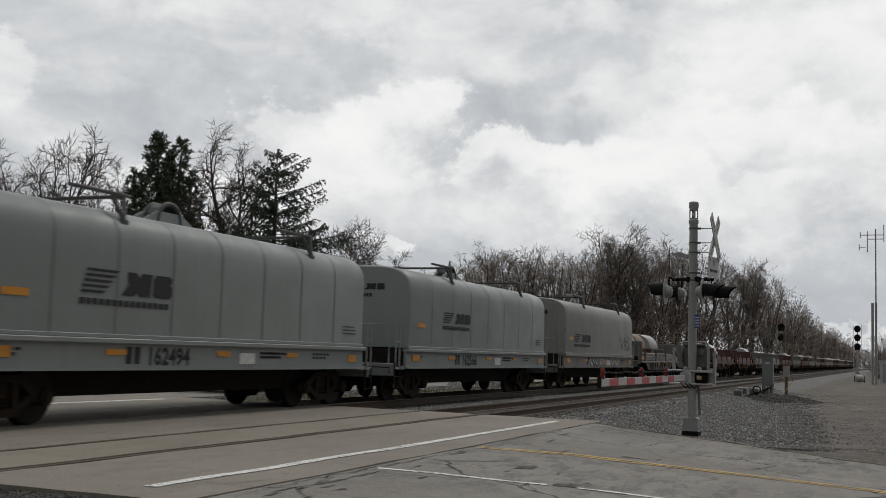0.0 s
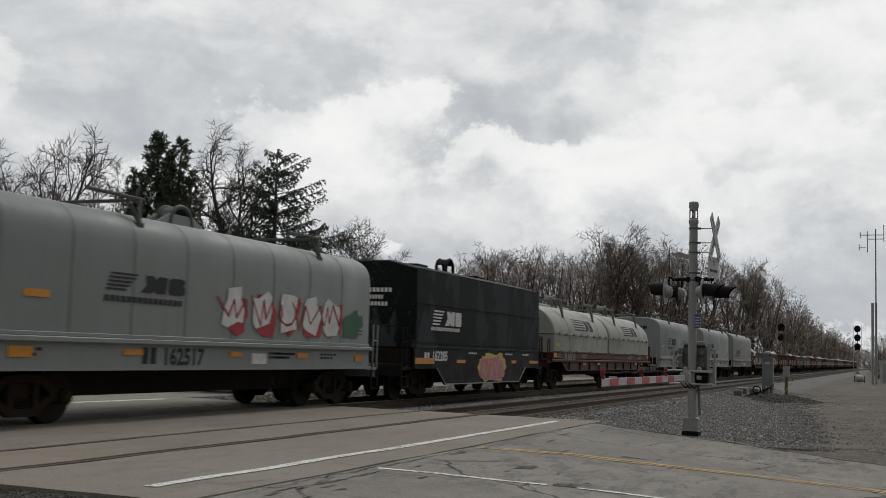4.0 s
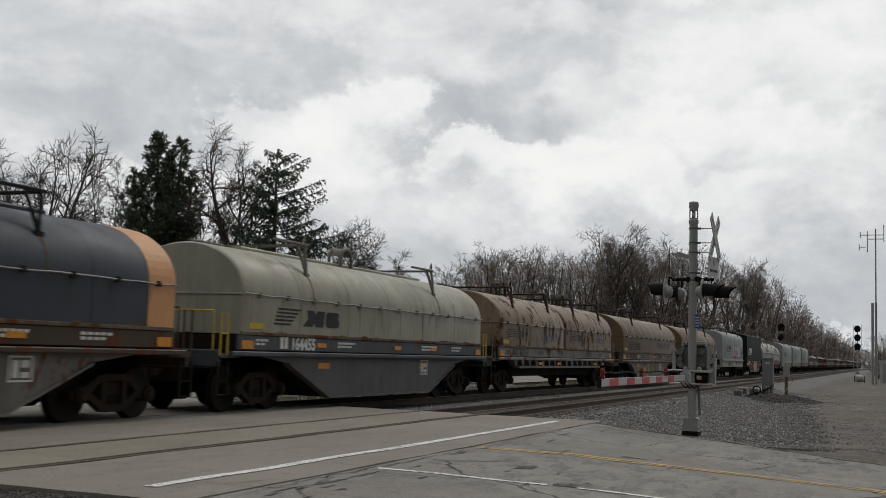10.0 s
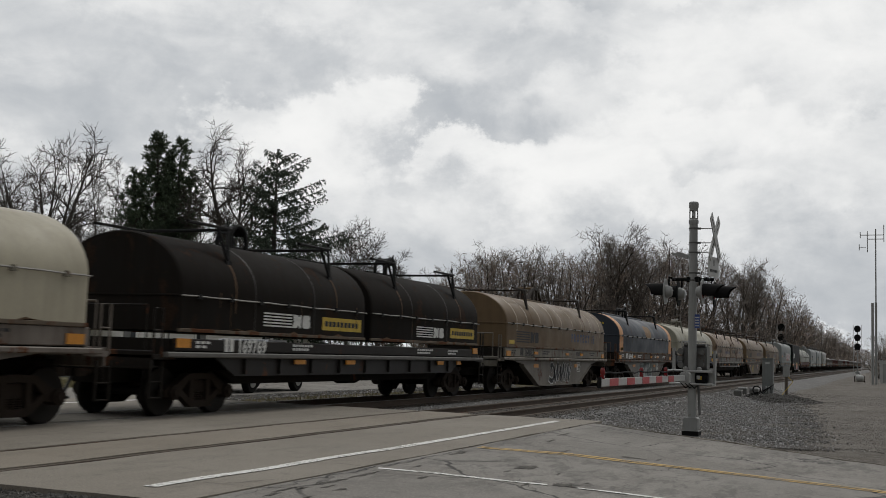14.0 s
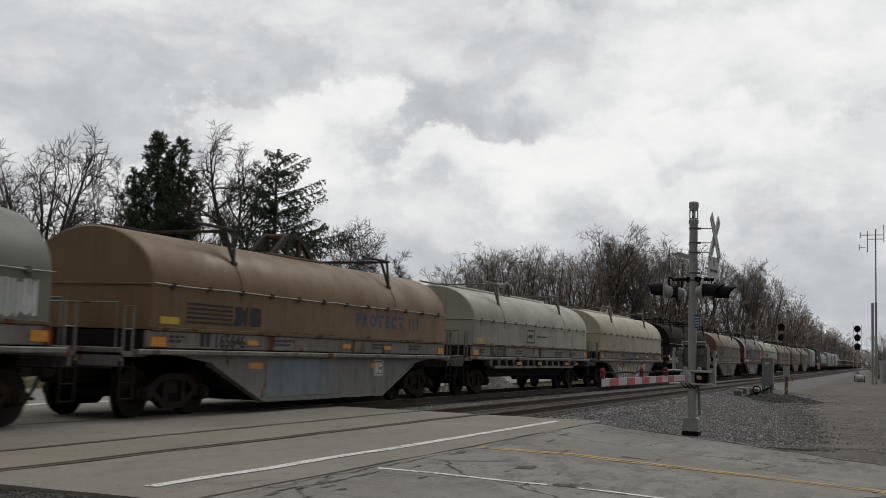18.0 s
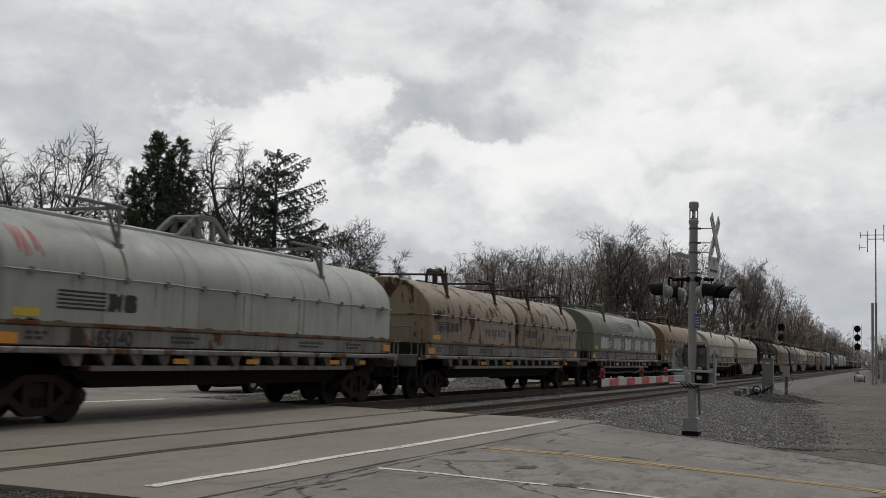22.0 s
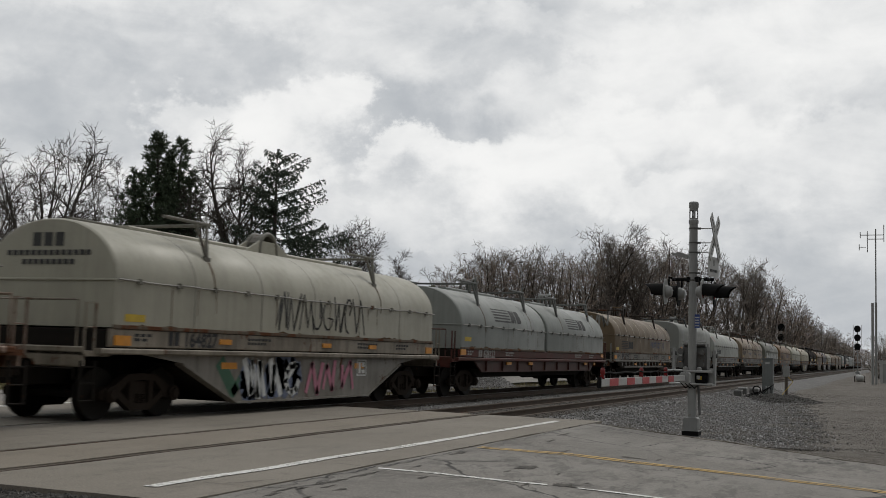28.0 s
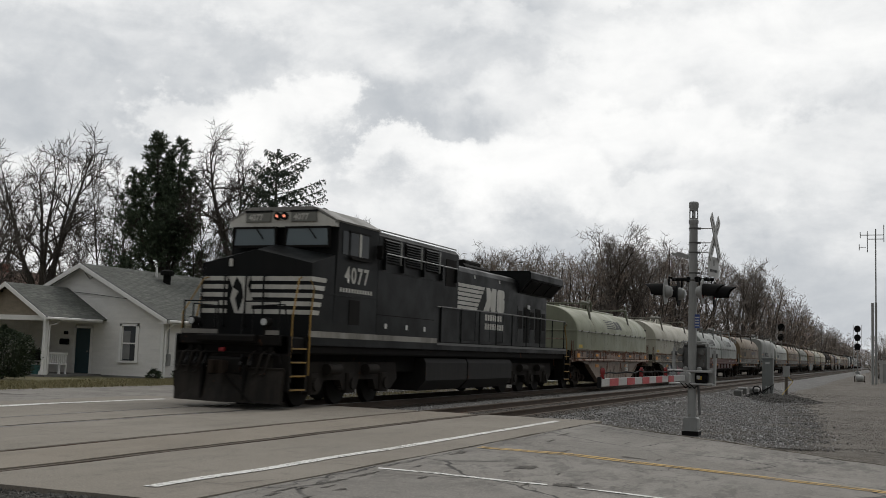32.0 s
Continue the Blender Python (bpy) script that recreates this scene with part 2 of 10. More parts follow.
    def mesh(self, name, mat, smooth=0.0):
        me = bpy.data.meshes.new(name)
        me.from_pydata(self.v, [], self.f)
        b = bmesh.new()
        b.from_mesh(me)
        bmesh.ops.recalc_face_normals(b, faces=b.faces)
        b.to_mesh(me)
        b.free()
        if mat:
            me.materials.append(mat)
        if smooth:
            me.polygons.foreach_set("use_smooth", [True] * len(me.polygons))
            me.set_sharp_from_angle(angle=radians(smooth))
        return me


def part(name, g, mat, parent=None, label="", smooth=0.0, at=None):
    """Link a mesh, or a G made into one, as one object under a thing or part."""
    me = g if isinstance(g, bpy.types.Mesh) else g.mesh(name, mat, smooth)
    ob = new(name, me)
    if parent is not None:
        ob.parent = parent
    if at is not None:
        ob.matrix_basis = at
    if label:
        ob["label"] = label
    return ob


def thing(name, label, category, at=None, group="", kind=""):
    ob = new(name)
    ob.empty_display_size = 0.3
    if at is not None:
        ob.matrix_basis = at
    return tagged(ob, label, category, group, kind)


def letters(text, size, mat, shear=0.0, space=1.0, bold=0.035):
    """A flat mesh of lettering in the plane x, z, facing -y, its left foot at the origin."""
    cu = bpy.data.curves.new("lettering", "FONT")
    cu.body, cu.size, cu.shear, cu.resolution_u, cu.offset, cu.space_character = text, size, shear, 3, size * bold, space
    ob = bpy.data.objects.new("lettering", cu)
    me = bpy.data.meshes.new_from_object(ob)
    me.transform(pose(0, 0, 0, 90, 0, 0))
    me.materials.clear()
    me.materials.append(mat)
    bpy.data.objects.remove(ob)
    return me

# ---- the ground ----
ASPHALT_NEW = asphalt("crossing asphalt", (0.172, 0.151, 0.122), (0.214, 0.191, 0.158))
ASPHALT_RUST = asphalt("rust-stained asphalt between the rails", (0.174, 0.149, 0.116), (0.216, 0.187, 0.149))
ASPHALT_OLD = asphalt("old asphalt", (0.150, 0.137, 0.120), (0.218, 0.204, 0.182), 0.9)
GRAVEL = ground_mix("gravel and dirt", ((0.150, 0.132, 0.110), (0.225, 0.203, 0.174), (0.095, 0.079, 0.063)), (0.35, 3.6, 24.0), 0.95, 0.9, 0.06)
GRASS = ground_mix("winter grass", ((0.15, 0.14, 0.07), (0.21, 0.175, 0.10), (0.09, 0.10, 0.045)), (0.4, 3.0, 40.0))
DIRT = ground_mix("damp dirt", ((0.055, 0.047, 0.04), (0.08, 0.07, 0.058), (0.035, 0.03, 0.026)), (0.5, 4.0, 30.0))
BALLAST = ground_mix("ballast", ((0.15, 0.145, 0.138), (0.20, 0.195, 0.185), (0.085, 0.08, 0.074)), (0.5, 6.0, 17.0), 0.9, 0.9, 0.05)
RAIL = paint("rusty rail", (0.088, 0.062, 0.044), 0.4, 0.2, 0.75, (0.045, 0.033, 0.025))
RAIL_TOP = plain("polished rail head", (0.22, 0.21, 0.20), 0.5, 0.7, 0.3, 4.0)
RAIL_DULL = plain("rust-brown worn rail head", (0.090, 0.069, 0.050), 0.85, 0.0, 0.5, 4.0)
TIE = plain("weathered tie", (0.075, 0.062, 0.05), 0.9, 0.0, 0.5, 5.0)


def worn_paint(name, col, under):
    """Road paint rubbed through to the asphalt in specks and streaks."""
    m, k, s, v, rnd = material(name, 0.85)
    a = k.noise(v, 22.0, 6.0, 0.7)
    st = k.noise(k.mapping(v, (1.0, 0.35, 1.0)), 7.0, 6.0, 0.65)
    wear = k.ramp(k.math("ADD", k.math("MULTIPLY", a, 0.5), k.math("MULTIPLY", st, 0.5)), 0.50, 0.57)
    k.put(s.inputs["Base Color"], k.mix(k.math("MULTIPLY", wear, 0.85), k.mix(k.ramp(a, 0.3, 0.7), col, scale(col, 0.8)), under))
    MATS[name] = m
    return m


WHITE_LINE = worn_paint("worn white road paint", (0.74, 0.73, 0.69), (0.2, 0.185, 0.16))
YELLOW_LINE = worn_paint("worn yellow road paint", (0.56, 0.37, 0.13), (0.17, 0.155, 0.135))
TAR = plain("dark tar", (0.035, 0.032, 0.029), 0.75, 0.0, 0.3, 5.0)

NEAR = -4.2            # centre line of the nearer track; the train's track is y = 0
GAUGE = 0.755          # half the distance between the rails' centres


def bend(x):
    """How far the line has swung over at x: it curves away gently in the distance."""
    return max(0.0, x - 430.0) ** 2 / 9500.0


def gz(x, y):
    """Height of the open ground."""
    s = min(1.0, max(0.0, (x - 24.0) / 22.0))
    z = -0.22 - 0.2 * s * s * (3 - 2 * s)
    z -= 0.10 * (1 - s) * min(1.0, max(0.0, (-7.6 - y) / 1.2))
    if y > 2:
        z = -0.22
    return z


def sheet(name, xs, ys, f, mat, label, category, kind="structure"):
    g = G()
    g.v = [(x, y, f(x, y)) for x in xs for y in ys]
    m = len(ys)
    g.f = [(i * m + j, (i + 1) * m + j, (i + 1) * m + j + 1, i * m + j + 1) for i in range(len(xs) - 1) for j in range(m - 1)]
    ob = part(name, g, mat, smooth=60)
    return tagged(ob, label, category, kind=kind)


def spaced(lo, hi, near, n):
    """Coordinates from lo to hi, close together round near."""
    out = []
    for i in range(n + 1):
        t = 2 * i / n - 1
        s = math.copysign(abs(t) ** 3, t)
        out.append(near + (s * (hi - near) if s > 0 else s * (near - lo)))
    return out


def road_right(y):
    return 22.4 - 0.42 * min(6.5, max(0.0, -7.75 - y)) + 0.25 * noise.noise(Vector((0, y * 0.8, 3.0)))


def ground_height(x, y):
    r = math.hypot(x - 30, y)
    lumps = 0.05 * noise.noise(Vector((x * 0.35, y * 0.35, 0))) + 0.03 * noise.noise(Vector((x * 1.1, y * 1.1, 5)))
    edge = 0.0
    if 7 < x < road_right(y) + 0.2 and y < 6:
        edge = -0.45
    return gz(x, y) + edge + (lumps - 0.05 if r < 400 else -0.05)


sheet("ground", spaced(-2500, 4000, 30, 150), spaced(-2500, 2500, -8, 130), ground_height, GRAVEL,
      "grey gravel and bare dirt beside the railway", "ground")

# asphalt on the crossing between and beside the rails, with the flangeways left open
slab = thing("crossing", "pale worn asphalt level crossing over two railway tracks", "crossing", kind="structure")
HEAD = 0.038


def slab_piece(x0, x1, y0, y1, name, mat=ASPHALT_NEW):
    g = G()
    nx, ny = max(2, int((x1 - x0) / 0.5)), max(2, int((y1 - y0) / 0.4))
    xs = [x0 + (x1 - x0) * i / nx for i in range(nx + 1)]
    ys = [y0 + (y1 - y0) * j / ny for j in range(ny + 1)]

    def h(x, y):
        edge = 0.012 * noise.noise(Vector((x * 0.7, y * 0.9, 2.0)))
        return edge

    def ragged(x, y):
        return x + (0.16 * noise.noise(Vector((y * 1.3, x, 9.0))) + 0.10 * noise.noise(Vector((y * 5.0, x, 3.0))) if x in (xs[0], xs[-1]) else 0.0)
    g.v = [(ragged(x, y), y, h(x, y)) for x in xs for y in ys]
    m = len(ys)
    g.f = [(i * m + j, (i + 1) * m + j, (i + 1) * m + j + 1, i * m + j + 1) for i in range(nx) for j in range(ny)]
    o = len(g.v)
    rim = [i * m for i in range(nx + 1)] + [nx * m + j for j in range(1, m)] + [i * m + m - 1 for i in range(nx - 1, -1, -1)] + [j for j in range(m - 2, 0, -1)]
    g.v += [(g.v[i][0], g.v[i][1], -0.2) for i in rim]
    g.f += [(rim[k], rim[(k + 1) % len(rim)], o + (k + 1) % len(rim), o + k) for k in range(len(rim))]
    return part(name, g, mat, slab, smooth=40)


FL = 0.03
X0, X1 = 8.0, 23.0
slab_piece(X0, X1, -7.75, NEAR - GAUGE - HEAD - 0.06, "approach_panel")
slab_piece(X0, X1, NEAR - GAUGE + HEAD + FL + 0.07, NEAR + GAUGE - HEAD - FL - 0.03, "gauge_panel", ASPHALT_RUST)
slab_piece(X0, X1, NEAR + GAUGE + HEAD + 0.03, -GAUGE - HEAD - 0.05, "centre_panel")
slab_piece(X0, X1, -GAUGE + HEAD + FL + 0.05, GAUGE - HEAD - FL, "gauge_panel")
slab_piece(X0, X1, GAUGE + HEAD + 0.01, 4.3, "approach_panel")


# the road, falling away gently on the camera's side
def road_z(x, y):
    return -0.012 + max(-0.34, -0.05 * max(0.0, -7.75 - y)) + 0.01 * noise.noise(Vector((x, y, 1.0)))


def strip(name, ys, left, right, zf, mat, n=18):
    g = G()
    for y in ys:
        for i in range(n + 1):
            x = left(y) + (right(y) - left(y)) * i / n
            g.v.append((x, y, zf(x, y)))
        g.v += [(right(y) + 0.25, y, zf(right(y), y) - 0.25), (left(y) - 0.25, y, zf(left(y), y) - 0.25)]
    m = n + 3
    for j in range(len(ys) - 1):
        a, b = j * m, (j + 1) * m
        g.f += [(a + i, a + i + 1, b + i + 1, b + i) for i in range(n + 1)]
        g.f.append((a + m - 1, a, b, b + m - 1))
    return part(name, g, mat, smooth=40)


near_ys = [-7.76 - 0.35 * i for i in range(50)] + [-30, -45, -80, -160]
tagged(strip("road_near", near_ys, lambda y: 8.2 - 0.3 * noise.noise(Vector((1, y, 0))), road_right, road_z, ASPHALT_OLD),
       "cracked grey asphalt road with faded centre lines", "road", kind="structure")
far_ys = [4.31 + 0.5 * i for i in range(20)] + [20, 30, 60, 160]
tagged(strip("road_far", far_ys, lambda y: 8.2, lambda y: 22.0, lambda x, y: max(-0.16, -0.012 - 0.03 * (y - 4.3)), ASPHALT_OLD),
       "grey asphalt road beyond the railway", "road", kind="structure")
tagged(strip("driveway", [4.9, 5.8, 6.8, 7.8, 8.8, 10.1, 11.0], lambda y: 22.3 + 0.15 * (y - 5), lambda y: 75.0, lambda x, y: -0.15, ASPHALT_OLD, 40),
       "grey asphalt driveway along the railway", "driveway", kind="structure")
tagged(strip("lawn", [9.9, 10.8, 12, 14, 18, 30, 60], lambda y: 22.8, lambda y: 78.0,
             lambda x, y: (-0.12 if y > 10.3 else -0.22) + 0.03 * noise.noise(Vector((x * 0.5, y * 0.5, 0))), GRASS, 60),
       "dry yellow-green winter lawn round the house", "lawn", kind="structure")
tagged(sheet("verge", [-6 + 0.4 * i for i in range(36)], [-14 + 0.4 * i for i in range(22)],
             lambda x, y: -0.055 + 0.03 * noise.noise(Vector((x, y, 4))), DIRT, "", ""),
       "dark damp dirt beside the crossing", "verge", kind="structure")


def line(name, pts, width, mat, zf, label):
    g = G()
    fine = []
    for (xa, ya), (xb, yb) in zip(pts, pts[1:]):
        k = max(1, int(math.hypot(xb - xa, yb - ya) / 0.3))
        fine += [(xa + (xb - xa) * i / k, ya + (yb - ya) * i / k) for i in range(k)]
    fine.append(pts[-1])
    for i, (x, y) in enumerate(fine):
        xa, ya = fine[max(0, i - 1)]
        xb, yb = fine[min(len(fine) - 1, i + 1)]
        d = math.hypot(xb - xa, yb - ya)
        nx, ny = -(yb - ya) / d, (xb - xa) / d
        w = width / 2 * (1 + 0.22 * noise.noise(Vector((x * 5, y * 5, 0))))
        for s in (-1, 1):
            px, py = x + nx * w * s, y + ny * w * s
            g.v.append((px, py, zf(px, py)))
    g.f = [(2 * i, 2 * i + 1, 2 * i + 3, 2 * i + 2) for i in range(len(fine) - 1)]
    return tagged(part(name, g, mat), label, "road marking", kind="structure")


flat = lambda x, y: 0.012 * noise.noise(Vector((x * 0.7, y * 0.9, 2.0))) + 0.007
low = lambda x, y: road_z(x, y) + 0.006
line("stop_line", [(8.6, -6.98), (15.0, -7.03), (22.1, -7.03)], 0.16, WHITE_LINE, flat, "worn white stop line before the rails")
line("stop_line", [(8.4, 3.35), (15.0, 3.1), (22.0, 2.95)], 0.3, WHITE_LINE, flat, "worn white stop line beyond the rails")
line("edge_line", [(11.7, -7.9), (12.1, -9.4), (12.2, -9.85)], 0.10, WHITE_LINE, low, "worn white edge line on the road")
line("edge_line", [(12.25, -10.2), (12.35, -11.3), (12.4, -22)], 0.10, WHITE_LINE, low, "worn white edge line on the road")
for dx in (-0.088, 0.088):
    line("centre_line", [(15.25 + dx, -7.85), (15.72 + dx, -9.1), (15.8 + dx, -12.2), (15.95 + dx, -24)], 0.105, YELLOW_LINE, low, "faded yellow centre line of the road")


def crack(k, pts, width):
    """A ragged open crack that wanders and thins out, with short side branches."""
    rng = random.Random(k)
    fine = []
    for (xa, ya), (xb, yb) in zip(pts, pts[1:]):
        m = max(4, int(math.hypot(xb - xa, yb - ya) / 0.13))
        fine += [(xa + (xb - xa) * i / m + rng.gauss(0, 0.028), ya + (yb - ya) * i / m + rng.gauss(0, 0.028)) for i in range(m)]
    g = G()

    def ribbon(ps, w0):
        o = len(g.v)
        for i, (x, y) in enumerate(ps):
            xa, ya = ps[max(0, i - 1)]
            xb, yb = ps[min(len(ps) - 1, i + 1)]
            dd = math.hypot(xb - xa, yb - ya) or 1.0
            w = 0.42 * w0 * (1 + 0.7 * noise.noise(Vector((x * 3, y * 3, k)))) * min(1.0, 0.25 + 1.6 * min(i, len(ps) - 1 - i) / len(ps))
            for s in (-1, 1):
                px, py = x - (yb - ya) / dd * w * s, y + (xb - xa) / dd * w * s
                g.v.append((px, py, road_z(px, py) + 0.006 if py < -7.76 else flat(px, py) - 0.002))
        g.f += [(o + 2 * i, o + 2 * i + 1, o + 2 * i + 3, o + 2 * i + 2) for i in range(len(ps) - 1)]
    ribbon(fine, width)
    for _ in range(max(1, len(fine) // 9)):
        x, y = rng.choice(fine)
        a = rng.uniform(0, 6.28)
        br = [(x, y)]
        for i in range(rng.randint(3, 9)):
            a += rng.gauss(0, 0.5)
            br.append((br[-1][0] + 0.11 * math.cos(a), br[-1][1] + 0.11 * math.sin(a)))
        ribbon(br, width * 0.6)
    tagged(part("crack", g, TAR), "dark ragged crack in the asphalt", "crack", kind="structure")


def broken_patch(k, x, y, rx, ry, mat):
    """A shallow ragged patch where the asphalt has crumbled."""
    rng = random.Random(k)
    g = G()
    n = 48
    ring = []
    for i in range(n):
        a = 6.283 * i / n
        q = 0.62 + 0.55 * noise.noise(Vector((math.cos(a) * 1.4, math.sin(a) * 1.4, k))) + 0.4 * noise.noise(Vector((math.cos(a) * 6, math.sin(a) * 6, k))) + rng.uniform(-0.12, 0.12)
        ring.append((x + rx * math.cos(a) * q, y + ry * math.sin(a) * q))
    g.add([(x, y, road_z(x, y) + 0.006)] + [(a, c, road_z(a, c) + 0.005) for a, c in ring], [(0, i + 1, (i + 1) % n + 1) for i in range(n)])
    tagged(part("broken_patch", g, mat), "dark crumbled patch in the asphalt", "road patch", kind="structure")


for k, (w, pts) in enumerate(((0.03, [(8.6, -7.9), (10.2, -7.82), (12.4, -7.88), (15.0, -7.8)]), (0.018, [(15.0, -7.8), (18.0, -7.86), (21.8, -7.7)]), (0.012, [(9.4, -8.4), (10.0, -9.6), (10.9, -11.5)]),
                              (0.009, [(13.2, -8.1), (13.5, -9.8), (13.2, -11.6)]), (0.012, [(15.3, -7.9), (15.9, -9.2), (15.9, -10.6)]), (0.012, [(15.9, -10.5), (15.0, -11.4), (14.2, -11.2), (13.6, -12.2)]),
                              (0.010, [(15.8, -11.9), (14.9, -12.6), (14.0, -12.5)]), (0.012, [(16.3, -8.2), (16.9, -9.4), (18.4, -10.2)]), (0.010, [(17.2, -8.0), (19.0, -8.6), (21.0, -8.9)]),
                              (0.010, [(12.6, -8.3), (14.2, -8.7), (15.2, -8.4)]), (0.010, [(11.0, -10.3), (12.1, -9.6), (12.7, -9.2)]), (0.010, [(18.0, -11.2), (19.0, -10.4), (20.4, -10.6)]),
                              (0.008, [(9.6, -3.0), (11.5, -2.2), (14.5, -2.4)]), (0.007, [(10.2, -6.2), (12.2, -5.6), (15.2, -5.9)]), (0.009, [(16.4, -13.0), (17.5, -12.0), (18.1, -12.8)]))):
    crack(k, pts, w)
CRUMBLED = ground_mix("crumbled asphalt", ((0.092, 0.084, 0.072), (0.135, 0.123, 0.107), (0.06, 0.054, 0.046)), (2.2, 9.0, 40.0), 0.95, 0.8, 0.02)
for k, (x, y, rx, ry) in enumerate(((13.55, -9.15, 0.32, 0.16), (12.35, -10.0, 0.20, 0.22), (15.6, -8.9, 0.12, 0.35), (16.3, -9.9, 0.09, 0.30), (10.2, -8.05, 0.5, 0.06), (11.1, -8.05, 0.5, 0.05),
                                    (17.4, -8.3, 0.4, 0.06), (18.9, -8.1, 0.5, 0.06), (14.2, -7.95, 0.5, 0.07))):
    broken_patch(k + 50, x, y, rx, ry, CRUMBLED)

prng = random.Random(31)
for k in range(13):
    x, y = prng.uniform(9.0, 13.5), -8.0 - 2.2 * prng.random() ** 1.6
    broken_patch(k + 90, x, y, prng.uniform(0.10, 0.35), prng.uniform(0.015, 0.04), CRUMBLED)
for k in range(5):
    x, y = prng.uniform(15.5, 20.5), -7.9 - 2.6 * prng.random()
    if x < road_right(y) - 0.6:
        broken_patch(k + 140, x, y, prng.uniform(0.10, 0.5), prng.uniform(0.02, 0.05), CRUMBLED)
for k in range(16):
    x, y, a = prng.uniform(10.0, 19.0), prng.uniform(-12.5, -8.2), prng.uniform(0, 3.1)
    pts = [(x, y)]
    for _ in range(prng.randint(2, 4)):
        a += prng.gauss(0, 0.6)
        pts.append((pts[-1][0] + 0.5 * math.cos(a), pts[-1][1] + 0.35 * math.sin(a)))
    crack(k + 40, pts, prng.uniform(0.008, 0.016))

# ---- the two tracks ----
RAIL_PROFILE = [(-0.07, -0.17), (0.07, -0.17), (0.07, -0.155), (0.012, -0.14), (0.012, -0.045), (0.036, -0.035), (0.037, -0.006), (-0.037, -0.006), (-0.036, -0.035),
                (-0.012, -0.045), (-0.012, -0.14), (-0.07, -0.155)]
TRACK_XS = [-430, -100, -20, 8, 23, 60, 150, 300, 430] + [430 + 40 * i for i in range(1, 24)]


def rail_mesh(y, prof):
    g = G()
    for x in TRACK_XS:
        g.v += [(x, y + bend(x) + a, b) for a, b in prof]
    k = len(prof)
    g.f = [(i * k + j, i * k + (j + 1) % k, (i + 1) * k + (j + 1) % k, (i + 1) * k + j) for i in range(len(TRACK_XS) - 1) for j in range(k)]
    return g


tie_mesh = G().box(-0.11, 0.11, -1.28, 1.28, -0.34, -0.172, 0.02).mesh("tie", TIE)
for name, yc, label in (("track_near", NEAR, "railway siding track with brown rusty rails"), ("track_main", 0.0, "railway main track with polished rail heads")):
    tr = thing(name, label, "railway track", kind="structure")
    for s in (-GAUGE, GAUGE):
        rail = part("rail", rail_mesh(yc + s, RAIL_PROFILE), RAIL, tr, smooth=30)
        part("rail_head", rail_mesh(yc + s, [(-0.03, -0.01), (0.03, -0.01), (0.028, 0.0), (-0.028, 0.0)]), RAIL_TOP if yc == 0 else RAIL_DULL, rail)
    for i in range(140):
        x = 23.5 + 0.5 * i
        part("tie", tie_mesh, None, tr, at=pose(x, yc + random.uniform(-0.03, 0.03), random.uniform(-0.004, 0.004), 0, 0, random.uniform(-0.8, 0.8)))
    g = G()
    for x in [93.5 + 0.5 * i for i in range(700)] + [7.5 - 0.5 * i for i in range(860)]:
        g.box(x - 0.11, x + 0.11, yc + bend(x) - 1.28, yc + bend(x) + 1.28, -0.3, -0.172)
    tagged(part("ties", g, TIE, tr), kind="stuff")

BED = [(-8.6, -0.55), (-7.2, -0.40), (-6.0, -0.20), (-5.4, -0.185), (-3.0, -0.185), (-2.1, -0.20), (-1.3, -0.185), (1.3, -0.185), (2.0, -0.20), (3.4, -0.33), (4.6, -0.45)]


def bed_mesh(x0, x1, step):
    g, xs = G(), []
    x = x0
    while x < x1:
        xs.append(x)
        x += step * (1.0 if abs(x - 23) < 90 else 6.0)
    xs.append(x1)
    for x in xs:
        for a, b in BED:
            for o in (0.0, 0.33):
                g.v.append((x, a + o + bend(x), b + (0.012 if -5.7 < a + o < 1.6 else 0.05) * noise.noise(Vector((x * 0.9, (a + o) * 1.3, 0)))))
    m = 2 * len(BED)
    g.f = [(i * m + j, (i + 1) * m + j, (i + 1) * m + j + 1, i * m + j + 1) for i in range(len(xs) - 1) for j in range(m - 1)]
    return g


tagged(part("ballast_bed", bed_mesh(23.0, 1300.0, 0.6), BALLAST, smooth=50), "grey crushed-stone ballast under the tracks", "ballast", kind="structure")
tagged(part("ballast_bed", bed_mesh(-430.0, 8.0, 3.0), BALLAST, smooth=50), "grey crushed-stone ballast under the tracks", "ballast", kind="structure")
bedding = G().box(7.9, 23.1, -7.7, 4.3, -0.35, -0.09)
part("bedding", bedding, TAR, slab)


